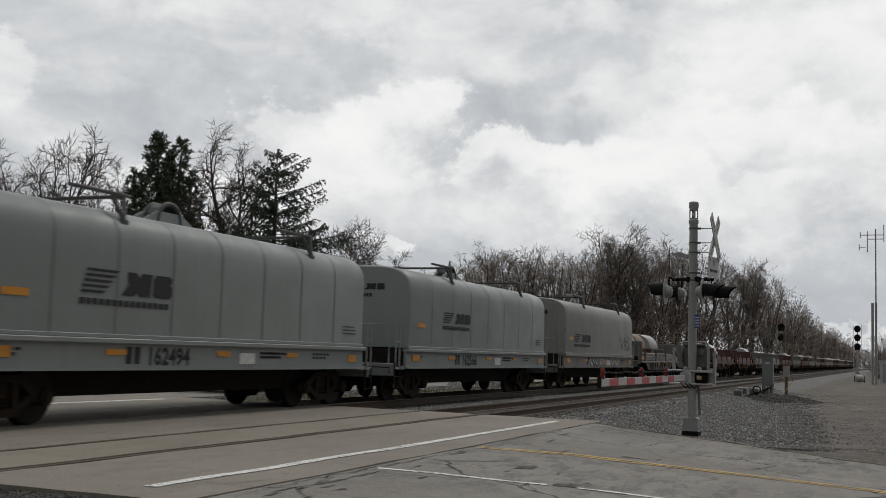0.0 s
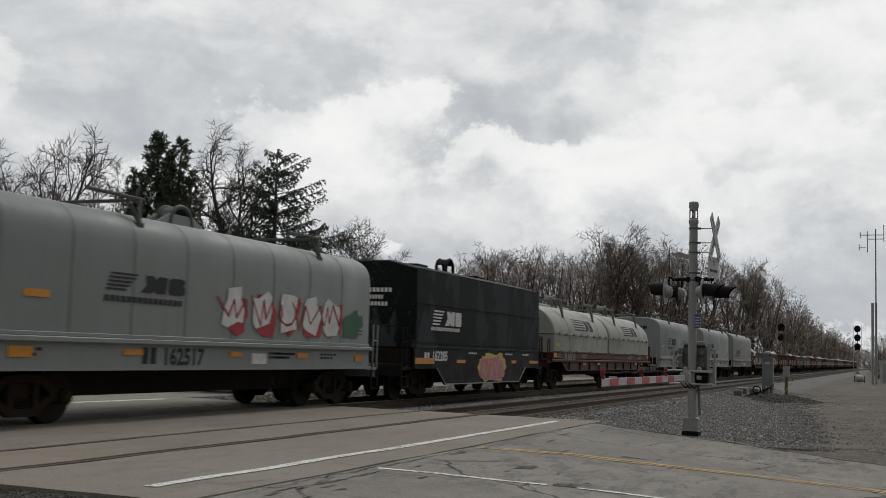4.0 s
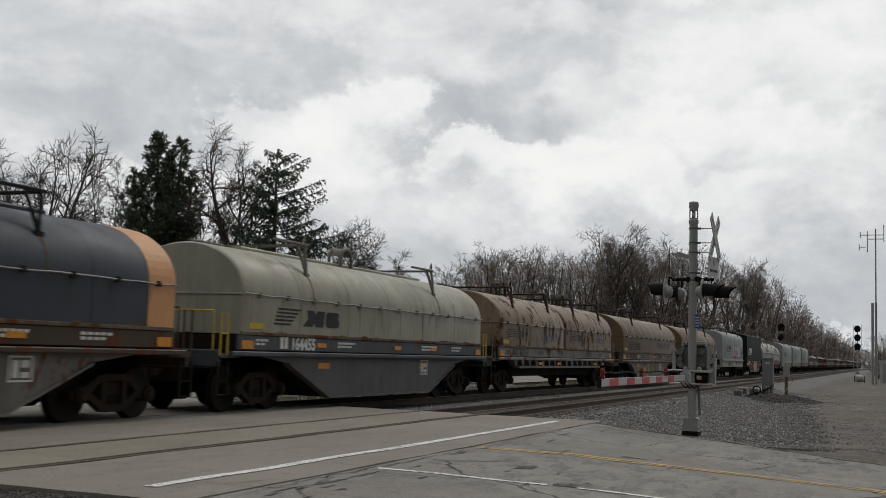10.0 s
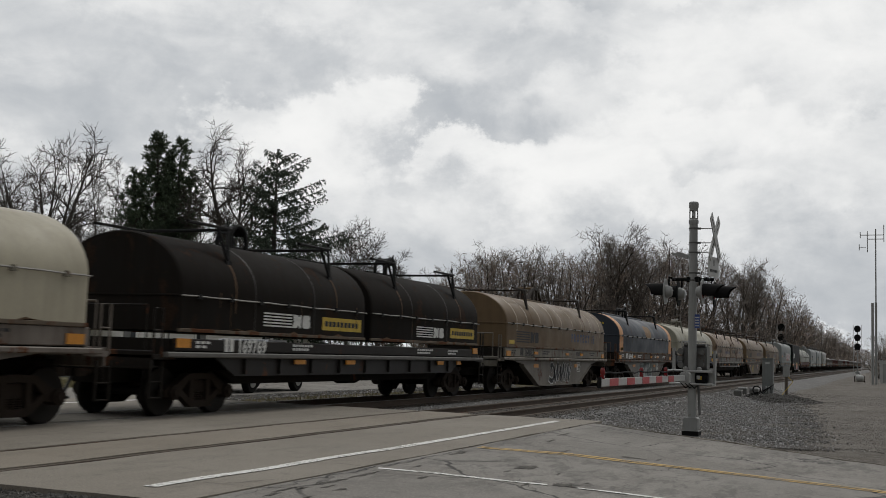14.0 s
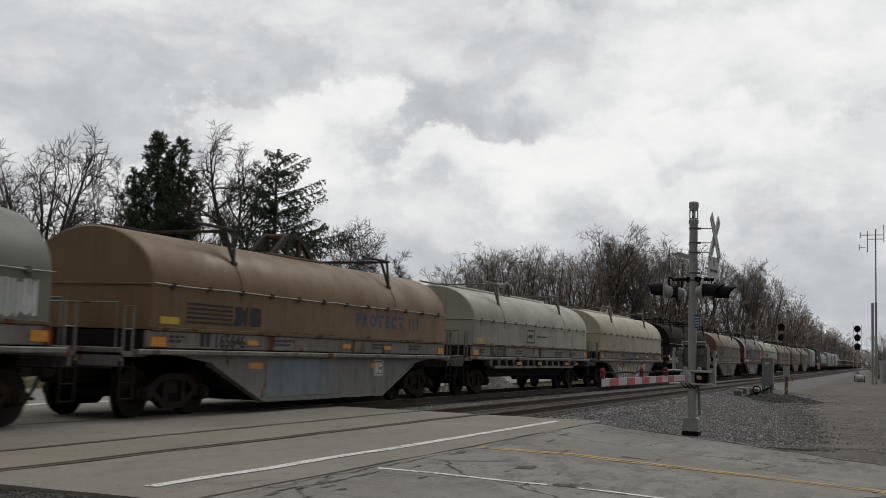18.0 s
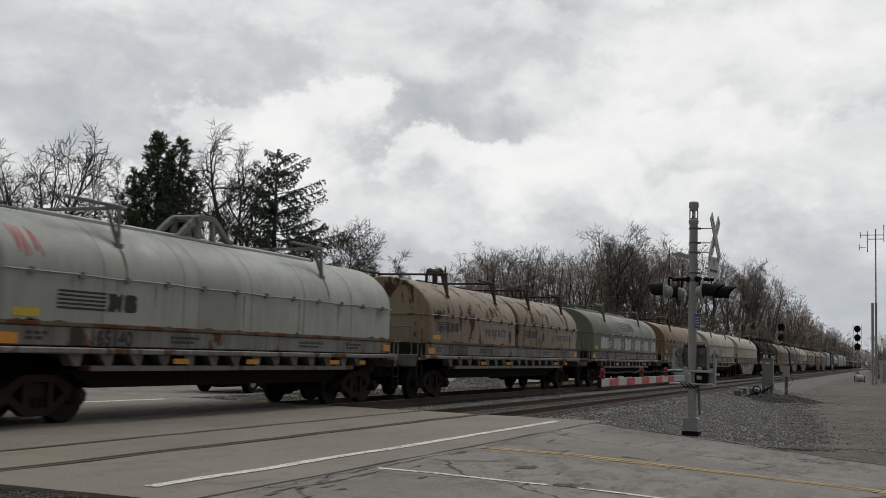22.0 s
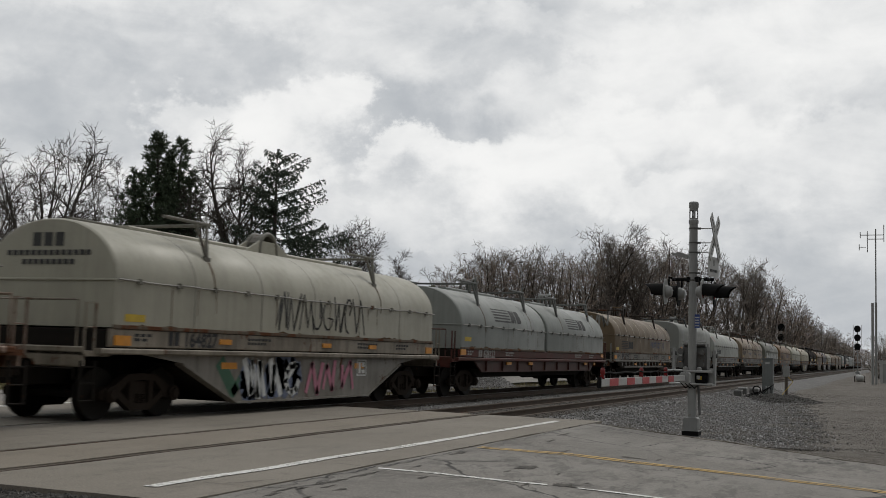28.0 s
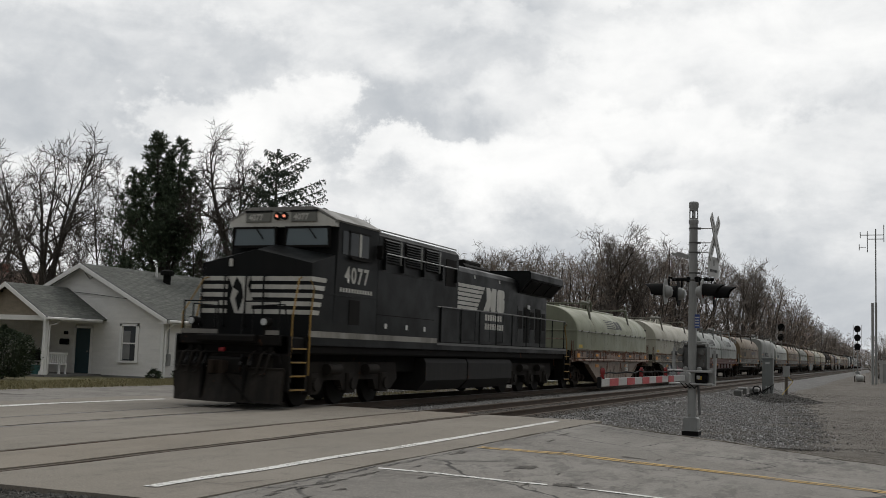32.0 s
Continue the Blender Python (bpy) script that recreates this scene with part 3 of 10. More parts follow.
def stones(name, count, place, size, mat, label, seed):
    """Loose stones: uneven eight-sided lumps."""
    rng = np.random.default_rng(seed)
    base = np.array([(1, 0, 0), (-1, 0, 0), (0, 1, 0), (0, -1, 0), (0, 0, 1), (0, 0, -1)], float)
    faces = [(0, 2, 4), (2, 1, 4), (1, 3, 4), (3, 0, 4), (2, 0, 5), (1, 2, 5), (3, 1, 5), (0, 3, 5)]
    vs, fs = [], []
    for i in range(count):
        p = np.array(place(rng))
        s = size * rng.uniform(0.5, 1.3)
        v = base * rng.uniform(0.55, 1.1, (6, 1)) * s * np.array([1, rng.uniform(0.6, 1), rng.uniform(0.5, 0.9)])
        a = rng.uniform(0, 6.28)
        c, sn = math.cos(a), math.sin(a)
        v = v @ np.array([[c, -sn, 0], [sn, c, 0], [0, 0, 1]]) + p
        o = len(vs)
        vs += v.tolist()
        fs += [(f[0] + o, f[1] + o, f[2] + o) for f in faces]
    me = bpy.data.meshes.new(name)
    me.from_pydata(vs, [], fs)
    me.materials.append(mat)
    return tagged(new(name, me), label, "stones", kind="stuff")


m, k, b, v, rnd = material("loose ballast", 0.85)
isl = k.add("ShaderNodeNewGeometry").outputs["Random Per Island"]
k.put(b.inputs["Base Color"], k.mix(isl, k.mix(k.ramp(k.noise(v, 0.5, 4.0), 0.4, 0.6), (0.085, 0.082, 0.078), (0.115, 0.102, 0.086)), k.mix(k.ramp(isl, 0.8, 1.0), (0.225, 0.218, 0.208), (0.46, 0.45, 0.44))))
LOOSE = m
m, k, b, v, rnd = material("lot gravel", 0.9)
isl = k.add("ShaderNodeNewGeometry").outputs["Random Per Island"]
k.put(b.inputs["Base Color"], k.mix(isl, (0.10, 0.092, 0.08), k.mix(k.ramp(isl, 0.85, 1.0), (0.27, 0.25, 0.225), (0.48, 0.465, 0.44))))
LOT_STONE = m
m, k, b, v, rnd = material("dirty heap stone", 0.9)
isl = k.add("ShaderNodeNewGeometry").outputs["Random Per Island"]
k.put(b.inputs["Base Color"], k.mix(isl, (0.035, 0.032, 0.028), (0.12, 0.115, 0.105)))
HEAP_STONE = m


def bed_z(y):
    for (a, za), (c, zc) in zip(BED, BED[1:]):
        if a <= y <= c:
            return za + (zc - za) * (y - a) / (c - a)
    return -0.45


def on_bed(rng):
    x = 23.2 + 48 * rng.random() ** 1.7
    y = rng.choice([rng.uniform(-8.4, -5.3), rng.uniform(-4.7, -0.85), rng.uniform(0.9, 4.2)], p=[0.36, 0.48, 0.16])
    if abs(y - NEAR - GAUGE) < 0.14:
        y += 0.3
    return (x, y, bed_z(y) + (0.01 if y < -5.6 or y > 1.4 else -0.012))


# brown ballast among the ties, its colour darkened for the shade between the rails
SHADED_BROWN = ground_mix("brown ballast darkened as shade", ((0.052, 0.043, 0.034), (0.085, 0.071, 0.056), (0.03, 0.025, 0.02)), (0.8, 6.0, 24.0), 0.92, 0.9, 0.04)
m, k, b, v, rnd = material("brown stone darkened as shade", 0.88)
isl = k.add("ShaderNodeNewGeometry").outputs["Random Per Island"]
k.put(b.inputs["Base Color"], k.mix(isl, (0.035, 0.029, 0.023), (0.13, 0.108, 0.084)))
SHADED_STONE = m


def dark_ballast_z(x, y):
    return -0.169 + 0.010 * noise.noise(Vector((x * 2.1, y * 3.0, 5.0)))


for yc in (NEAR, 0.0):
    for y0, y1 in ((yc - 1.22, yc - 0.82), (yc - 0.68, yc + 0.68), (yc + 0.82, yc + 1.15)):
        tagged(sheet("stained_ballast", [23.15 + 0.4 * i for i in range(160)], [y0 + (y1 - y0) * i / 4 for i in range(5)], dark_ballast_z, SHADED_BROWN, "", ""), "brown ballast between the ties, shade put into its colour", "ballast", kind="structure")
        stones("oily_stones", 1300 if y1 - y0 > 1 else 700, lambda r, y0=y0, y1=y1: (lambda x, y: (x, y, dark_ballast_z(x, y) + 0.004))(23.2 + 40 * r.random() ** 1.6, r.uniform(y0, y1)), 0.032, SHADED_STONE, "brown stones between the ties", int(80 + 10 * y0))


def spill_z(x, y):
    """Ballast tipped down from the track towards the road and the signal."""
    d = max(0.0, -5.6 - y)
    return max(-0.20 - 0.085 * d, ground_height(x, y) + 0.012) + 0.03 * noise.noise(Vector((x * 0.8, y * 0.8, 6)))


def on_spill(rng):
    x = 23.0 + 34 * rng.random() ** 1.6
    far = 6.6 - 0.09 * max(0.0, x - 26)
    y = -5.5 - far * rng.random() ** 0.85
    y += rng.normal(0, 0.25)
    if x < road_right(y) + 0.9:
        x = road_right(y) + 0.9 + 2.5 * rng.random()
    return (x, y, spill_z(x, y) + 0.008)


def on_lot(rng):
    x = 23.5 + 45 * rng.random() ** 1.5
    y = -8.0 - 7.0 * rng.random() ** 1.9
    if x < road_right(y) + 0.5:
        x += 4
    return (x, y, ground_height(x, y) + 0.01)


sheet("ballast_spill", [22.9 + 0.42 * i for i in range(76)], [-11.6 + 0.24 * i for i in range(26)],
      lambda x, y: spill_z(x, y) - 0.5 * max(0.0, road_right(y) + 0.75 - x) - 0.35 * max(0.0, -y - 11.3 + 0.09 * max(0.0, x - 26) + 0.5 * noise.noise(Vector((x * 0.6, y, 1)))), BALLAST,
      "grey ballast spilled down beside the siding", "ballast")
stones("spilled_ballast", 24000, on_spill, 0.036, LOOSE, "loose grey ballast stones spilled round the signal", 6)
stones("loose_ballast", 20000, on_bed, 0.042, LOOSE, "loose grey crushed ballast stones beside the rails", 3)
stones("loose_gravel", 15000, on_lot, 0.021, LOT_STONE, "scattered loose gravel on the bare lot", 4)
stones("verge_gravel", 5000, lambda r: (lambda x, y: (x, y, -0.055 + 0.03 * noise.noise(Vector((x, y, 4))) + 0.006))(8.28 - 2.0 * r.random() ** 2.5, r.uniform(-8.4, -4.2)), 0.026, HEAP_STONE, "dark gravel along the crossing's edge", 12)
stones("roadside_gravel", 5000, lambda r: (r.uniform(19.0, 48), 3.4 + 1.8 * r.random(), -0.16), 0.035, LOOSE, "gravel beside the far driveway", 5)

# a low dark heap of ballast and dirt by the relay case, and the worn earth edge of the road
HEAP = ground_mix("dirty ballast heap", ((0.05, 0.046, 0.04), (0.075, 0.069, 0.06), (0.028, 0.025, 0.021)), (0.7, 5.0, 14.0), 0.95, 0.9, 0.06)


def heap_z(x, y):
    r = ((x - 53.5) / 4.2) ** 2 + ((y + 8.6) / 1.9) ** 2
    return gz(x, y) - 0.16 + 0.42 * math.exp(-1.4 * r) * (1 + 0.5 * noise.noise(Vector((x * 0.9, y * 1.3, 2)))) + 0.05 * noise.noise(Vector((x * 2, y * 2, 7)))


sheet("ballast_heap", [46.5 + 0.35 * i for i in range(40)], [-12.0 + 0.25 * i for i in range(26)], heap_z, HEAP, "low dark heap of dirty ballast beside the relay case", "heap")
stones("heap_stones", 4500, lambda r: (lambda x, y: (x, y, heap_z(x, y) + 0.01))(r.normal(53.5, 2.0), r.normal(-8.6, 0.8)), 0.05, HEAP_STONE, "loose stones on the ballast heap", 8)


def far_heap_z(x, y):
    r = ((x - 48.6) / 3.0) ** 2 + ((y - 4.7) / 1.25) ** 2
    return -0.55 + 1.15 * math.exp(-1.1 * r) * (1 + 0.3 * noise.noise(Vector((x * 0.8, y * 1.1, 4)))) + 0.04 * noise.noise(Vector((x * 2, y * 2, 9)))


sheet("gravel_pile", [43.0 + 0.3 * i for i in range(38)], [2.4 + 0.2 * i for i in range(24)], far_heap_z, BALLAST, "pile of grey ballast stones beyond the main track", "heap")
stones("pile_stones", 2500, lambda r: (lambda x, y: (x, y, far_heap_z(x, y) + 0.01))(r.normal(48.6, 1.5), r.normal(4.7, 0.6)), 0.05, LOOSE, "loose stones on the ballast pile", 9)
SHOULDER = ground_mix("worn earth shoulder", ((0.135, 0.118, 0.096), (0.18, 0.16, 0.132), (0.07, 0.06, 0.048)), (0.6, 4.0, 22.0), 0.95, 0.7, 0.03)
sh_ys = [-7.2 - 0.3 * i for i in range(45)]
tagged(strip("road_shoulder", sh_ys, lambda y: road_right(y) - 0.15 + 0.3 * noise.noise(Vector((4, y * 1.7, 0))), lambda y: road_right(y) + 1.3 + 0.6 * noise.noise(Vector((9, y * 0.9, 0))),
             lambda x, y: road_z(x, y) + 0.012 - 0.16 * max(0.0, x - road_right(y)) + 0.02 * noise.noise(Vector((x * 3, y * 3, 1))), SHOULDER, 10),
       "bare trodden earth along the road edge", "road shoulder", kind="structure")

# the sky ahead, drifting slowly with the wind
m = bpy.data.materials.new("cloudy sky")
m.use_nodes = True
k = Nodes(m.node_tree)
d = k.vec("NORMALIZE", k.add("ShaderNodeTexCoord").outputs["Object"])
em = k.add("ShaderNodeEmission")
k.put(em.inputs[0], cloud_colour(k, d))
k.put(k.add("ShaderNodeOutputMaterial").inputs[0], em.outputs[0])
m.cycles.emission_sampling = "NONE"
g = G()
NA, NE = 40, 16
for i in range(NA + 1):
    for j in range(NE + 1):
        g.v.append(tuple(Vector(direction(-22 + 92 * i / NA, -1.5 + 33 * j / NE)) * 3600))
g.f = [(i * (NE + 1) + j, (i + 1) * (NE + 1) + j, (i + 1) * (NE + 1) + j + 1, i * (NE + 1) + j + 1) for i in range(NA) for j in range(NE)]
cloud_sheet = tagged(part("sky_backdrop", g, m, smooth=90, at=Matrix.Translation(EYE)), "grey and white overcast sky with drifting clouds", "sky", kind="structure")

# ---- the train: paints ----
BLACK = paint("sooty black paint", (0.008, 0.008, 0.008), 0.3, 0.0, 0.6, (0.03, 0.027, 0.024), gloss=0.2)
DARK = paint("dirty underframe", (0.013, 0.011, 0.009), 0.4, 0.1, 0.85, (0.022, 0.018, 0.014), gloss=0.15)
TRUCK = paint("rust-brown cast steel", (0.026, 0.019, 0.0145), 0.5, 0.08, 0.9, (0.036, 0.027, 0.020), gloss=0.15)
WHEEL = paint("oily wheel steel", (0.014, 0.012, 0.010), 0.4, 0.05, 0.7, (0.026, 0.021, 0.017), gloss=0.2)
ORANGE = plain("orange reflective sheet", (0.62, 0.25, 0.02), 0.45, 0.0, 0.3, 8.0)
YELLOW = plain("yellow enamel", (0.55, 0.38, 0.03), 0.55, 0.0, 0.4, 6.0)
INK = plain("faded black stencil paint", (0.014, 0.015, 0.017), 0.7, 0.0, 0.4, 12.0)
INK_SOFT = plain("washed-out stencil paint", (0.045, 0.045, 0.044), 0.7, 0.0, 0.5, 12.0)
CHALK_DIM = plain("greyed white stencil paint", (0.30, 0.29, 0.27), 0.7, 0.0, 0.5, 12.0)
CHALK = plain("white stencil paint", (0.68, 0.68, 0.65), 0.7, 0.0, 0.4, 12.0)
BLUE = plain("faded blue lettering", (0.062, 0.085, 0.155), 0.7, 0.0, 0.5, 9.0)
RED_SPRAY = plain("red spray paint", (0.38, 0.03, 0.035), 0.6, 0.0, 0.4, 3.0)
PINK_SPRAY = plain("pink spray paint", (0.50, 0.19, 0.26), 0.6, 0.0, 0.3, 3.0)
YEL_SPRAY = plain("yellow spray paint", (0.58, 0.45, 0.08), 0.6, 0.0, 0.3, 3.0)
GREEN_SPRAY = plain("green spray paint", (0.045, 0.13, 0.075), 0.6, 0.0, 0.5, 2.0)
WHITE_SPRAY = plain("white spray paint", (0.62, 0.63, 0.62), 0.7, 0.0, 0.4, 3.5)
BLACK_SPRAY = plain("black spray paint", (0.03, 0.03, 0.032), 0.6, 0.0, 0.4, 4.0)
PURPLE_SPRAY = plain("blue-violet spray paint", (0.15, 0.18, 0.27), 0.7, 0.0, 0.7, 2.0)
RUSTY_PIPE = paint("rusty tube steel", (0.03, 0.023, 0.018), 0.4, 0.3, 0.8)
PALE_STEEL = plain("galvanised steel", (0.33, 0.335, 0.33), 0.5, 0.5, 0.35, 5.0)

truck_cache = {}


def truck_meshes():
    if truck_cache:
        return truck_cache
    c = truck_cache
    c["bolster"] = G().box(-0.22, 0.22, -1.02, 1.02, 0.42, 0.68, 0.05).cyl((0, 0, 0.66), (0, 0, 0.9), 0.3, 14).mesh("bolster", TRUCK)
    g = G()
    for s in (-1, 1):
        g.prism([(s * 1.02, 0.56), (s * 0.75, 0.60), (s * 0.40, 0.80), (0, 0.82), (0, 0.70), (s * 0.36, 0.68), (s * 0.62, 0.47), (s * 0.66, 0.38), (s * 1.08, 0.38), (s * 1.1, 0.5)][::s], 1, -0.09, 0.09)
        g.prism([(0, 0.16), (s * 0.26, 0.16), (s * 0.70, 0.44), (s * 0.62, 0.54), (s * 0.28, 0.30), (0, 0.28)][::s], 1, -0.08, 0.08)
        g.box(min(s * 0.21, s * 0.33), max(s * 0.21, s * 0.33), -0.085, 0.085, 0.26, 0.74)
        g.cyl((s * 0.875, -0.16, 0.455), (s * 0.875, 0.1, 0.455), 0.14, 14)
        g.cyl((s * 0.875, -0.20, 0.455), (s * 0.875, -0.15, 0.455), 0.09, 10)
    c["sideframe"] = g.mesh("sideframe", TRUCK, 35)
    g = G()
    g.lathe([(0.018 * i, 0.045 if i % 2 == 0 else 0.062) for i in range(11)], 2, (0, 0, 0.28), 7)
    c["spring"] = g.mesh("spring", TRUCK, 40)
    g = G().lathe([(-0.075, 0.20), (-0.065, 0.40), (-0.07, 0.44), (-0.065, 0.455), (0.03, 0.462), (0.045, 0.488), (0.065, 0.485), (0.07, 0.42), (0.03, 0.36), (0.01, 0.18), (0.08, 0.10)], 1, (0, 0, 0), 22)
    c["wheel"] = g.mesh("wheel", WHEEL, 35)
    c["axle"] = G().cyl((0, -0.9, 0), (0, 0.9, 0), 0.085, 12).mesh("axle", WHEEL, 40)
    g = G().box(-0.34, 0.1, -0.12, 0.12, 0.74, 0.98, 0.03)
    g.prism([(0.08, -0.17), (0.30, -0.15), (0.42, -0.06), (0.40, 0.02), (0.26, 0.02), (0.22, 0.1), (0.36, 0.17), (0.30, 0.22), (0.08, 0.17)], 2, 0.72, 1.0)
    c["coupler"] = g.mesh("coupler", TRUCK, 30)
    g = G().tube([(0.0, -0.3, 0.8), (0.1, -0.32, 0.55), (0.35, -0.2, 0.38), (0.62, -0.05, 0.36)], 0.032, 8)
    c["hose"] = g.mesh("air_hose", plain("black rubber hose", (0.015, 0.015, 0.015), 0.6), 60)
    g = G().lathe([(-0.015, 0.25), (-0.015, 0.285), (0.015, 0.285), (0.015, 0.25), (-0.015, 0.25)], 0, (0, 0, 0), 20)
    g.f = g.f[:-2]
    for a in range(3):
        t = a * math.pi / 3
        g.cyl((0, -0.26 * math.cos(t), -0.26 * math.sin(t)), (0, 0.26 * math.cos(t), 0.26 * math.sin(t)), 0.012, 5)
    c["brake_wheel"] = g.mesh("brake_wheel", DARK, 40)
    return c


def add_truck(car, x):
    c = truck_meshes()
    t = part("truck", c["bolster"], None, car, at=pose(x, 0, 0))
    for s in (-1, 1):
        part("sideframe", c["sideframe"], None, t, at=pose(0, s * 1.0, 0, 0, 0, 0 if s < 0 else 180))
        for dx in (-0.13, 0.0, 0.13):
            part("spring", c["spring"], None, t, at=pose(dx, s * 1.0, 0))
    for dx in (-0.875, 0.875):
        part("axle", c["axle"], None, t, at=pose(dx, 0, 0.455))
        for s in (-1, 1):
            part("wheel", c["wheel"], None, t, at=pose(dx, s * 0.755, 0.462, 0, 0, 0 if s < 0 else 180))


# ---- cross-sections of the covers, from the near foot over the top to the far foot ----
def section(kind):
    if kind == "tall":
        zb, zs, zt, w, e = 1.45, 2.80, 3.69, 1.52, 3.4
    elif kind == "low":
        zb, zs, zt, w, e = 1.49, 2.2, 3.40, 1.5, 2.0
    elif kind == "ridge":
        return [(-1.53, 1.47), (-1.53, 2.72), (-1.515, 2.73), (-1.50, 3.66), (-0.62, 3.88), (0.62, 3.88), (1.50, 3.66), (1.515, 2.73), (1.53, 2.72), (1.53, 1.47)]
    else:
        zb, zs, zt, w, e = 1.61, 2.40, 3.50, 1.5, 2.05
    pts = [(-w, zb), (-w, (zb + zs) / 2), (-w, zs)]
    for i in range(1, 24):
        a = math.pi * i / 24
        c, s = math.cos(a), math.sin(a)
        pts.append((-w * math.copysign(abs(c) ** (2 / e), c), zs + (zt - zs) * abs(s) ** (2 / e)))
    return pts + [(w, zs), (w, (zb + zs) / 2), (w, zb)]


def along(sec, s, off=0.0):
    """The point at height or arc length s up the near side, lifted off the surface."""
    acc = 0.0
    for (ya, za), (yb, zb) in zip(sec, sec[1:]):
        d = math.hypot(yb - ya, zb - za)
        if acc + d >= s or (yb, zb) == sec[-1]:
            t = (s - acc) / d
            return (ya + (yb - ya) * t - off * (zb - za) / d, za + (zb - za) * t + off * (yb - ya) / d)
        acc += d


def arc_at(sec, z):
    """Arc length at which the near side reaches height z."""
    acc = 0.0
    for (ya, za), (yb, zb) in zip(sec, sec[1:]):
        if za <= z <= zb and zb > za:
            return acc + math.hypot(yb - ya, zb - za) * (z - za) / (zb - za)
        acc += math.hypot(yb - ya, zb - za)
    return acc / 2


def wrap(me, sec, s0, off=0.006):
    """Lay a flat mesh in the plane x, z onto the near side, its z counted from arc length s0."""
    b = bmesh.new()
    b.from_mesh(me)
    bmesh.ops.triangulate(b, faces=b.faces)
    for _ in range(3):
        long = [e for e in b.edges if abs(e.verts[0].co.z - e.verts[1].co.z) > 0.09]
        if not long:
            break
        bmesh.ops.subdivide_edges(b, edges=long, cuts=1)
        bmesh.ops.triangulate(b, faces=b.faces)
    for v in b.verts:
        y, z = along(sec, max(0.0, s0 + v.co.z), off)
        v.co.y, v.co.z = y, z
    b.to_mesh(me)
    b.free()
    return me


def strip_up(name, x0, x1, s0, s1, sec, off, mat):
    """A painted or welded band that runs up the near side from arc length s0 to s1."""
    g, n = G(), max(2, int((s1 - s0) / 0.06))
    for i in range(n + 1):
        y, z = along(sec, s0 + (s1 - s0) * i / n, off)
        g.v += [(x0, y, z), (x1, y, z)]
    g.f = [(2 * i, 2 * i + 1, 2 * i + 3, 2 * i + 2) for i in range(n)]
    return g.mesh(name, mat, 60)


def flat_mesh(name, polys, mat):
    """Flat outlines in the plane x, z, a few millimetres thick."""
    g = G()
    for poly in polys:
        g.add([(x, 0.0, z) for x, z in poly], [tuple(range(len(poly)))])
    return g.mesh(name, mat)


def on_side(name, car, polys, mat, sec, x, z, label="", off=0.006, text=None, size=0.2):
    """Paint on the cover's near side: outlines or lettering at x, with its foot at height z."""
    me = letters(text, size * 1.1, mat, 0.0, 1.75, 0.06) if text else flat_mesh(name, polys, mat)
    me.transform(Matrix.Translation((x, 0, 0)))
    if sec is None:
        me.transform(Matrix.Translation((0, -off, z)))
    else:
        wrap(me, sec, arc_at(sec, z), off)
    ob = part(name, me, None, car, label)
    if name in ("graffiti", "name_bar", "small_print", "emblem", "lettering", "panel_print"):
        ob["kind"] = "stuff"
    return ob


def emblem(w, h, bars=5, horse=True):
    """A maker's emblem as plain shapes: a run of bars beside two solid blocks."""
    polys = []
    t = h / (2 * bars - 1)
    for i in range(bars):
        z = h - t * (2 * i + 1)
        if horse:
            x0, x1 = w * (0.055 - 0.012 * i), w * (0.40 - 0.034 * i)
            polys.append([(x0, z), (x1 - 0.03 * w, z), (x1, z + t), (x0 + 0.006 * w, z + t)])
        else:
            polys.append([(0.0, z), (w * 0.585, z), (w * 0.59, z + t), (0.005 * w, z + t)])
    a, b = (0.47, 0.755) if horse else (0.60, 0.80)
    # two solid blocks with nicked edges
    polys.append([(w * (a - (0.05 if horse else 0.0)), 0.0), (w * (a + 0.10), 0.0), (w * (a + 0.125), 0.22 * h), (w * (a + 0.15), 0.0), (w * (b - 0.015), 0.0), (w * (b + 0.005), h), (w * (a + 0.17), h),
                  (w * (a + 0.14), 0.80 * h), (w * (a + 0.11), h), (w * (a + 0.01), h), (w * (a + 0.03), 0.45 * h)])
    c = b + 0.02
    polys.append([(w * c, 0.12 * h), (w * (c + 0.03), 0.0), (w * 0.965, 0.0), (w * 0.995, 0.12 * h), (w * 0.995, 0.52 * h), (w * 0.97, 0.62 * h), (w * 0.99, 0.70 * h), (w * 0.99, 0.9 * h),
                  (w * 0.96, h), (w * (c + 0.03), h), (w * (c + 0.005), 0.86 * h)])
    return polys


def bar_text(w, h, n, gap=0.25):
    """Illegible lettering: a row of short bars."""
    c = w / n
    return [[(i * c, 0), (i * c + c * (1 - gap), 0), (i * c + c * (1 - gap), h), (i * c, h)] for i in range(n)]


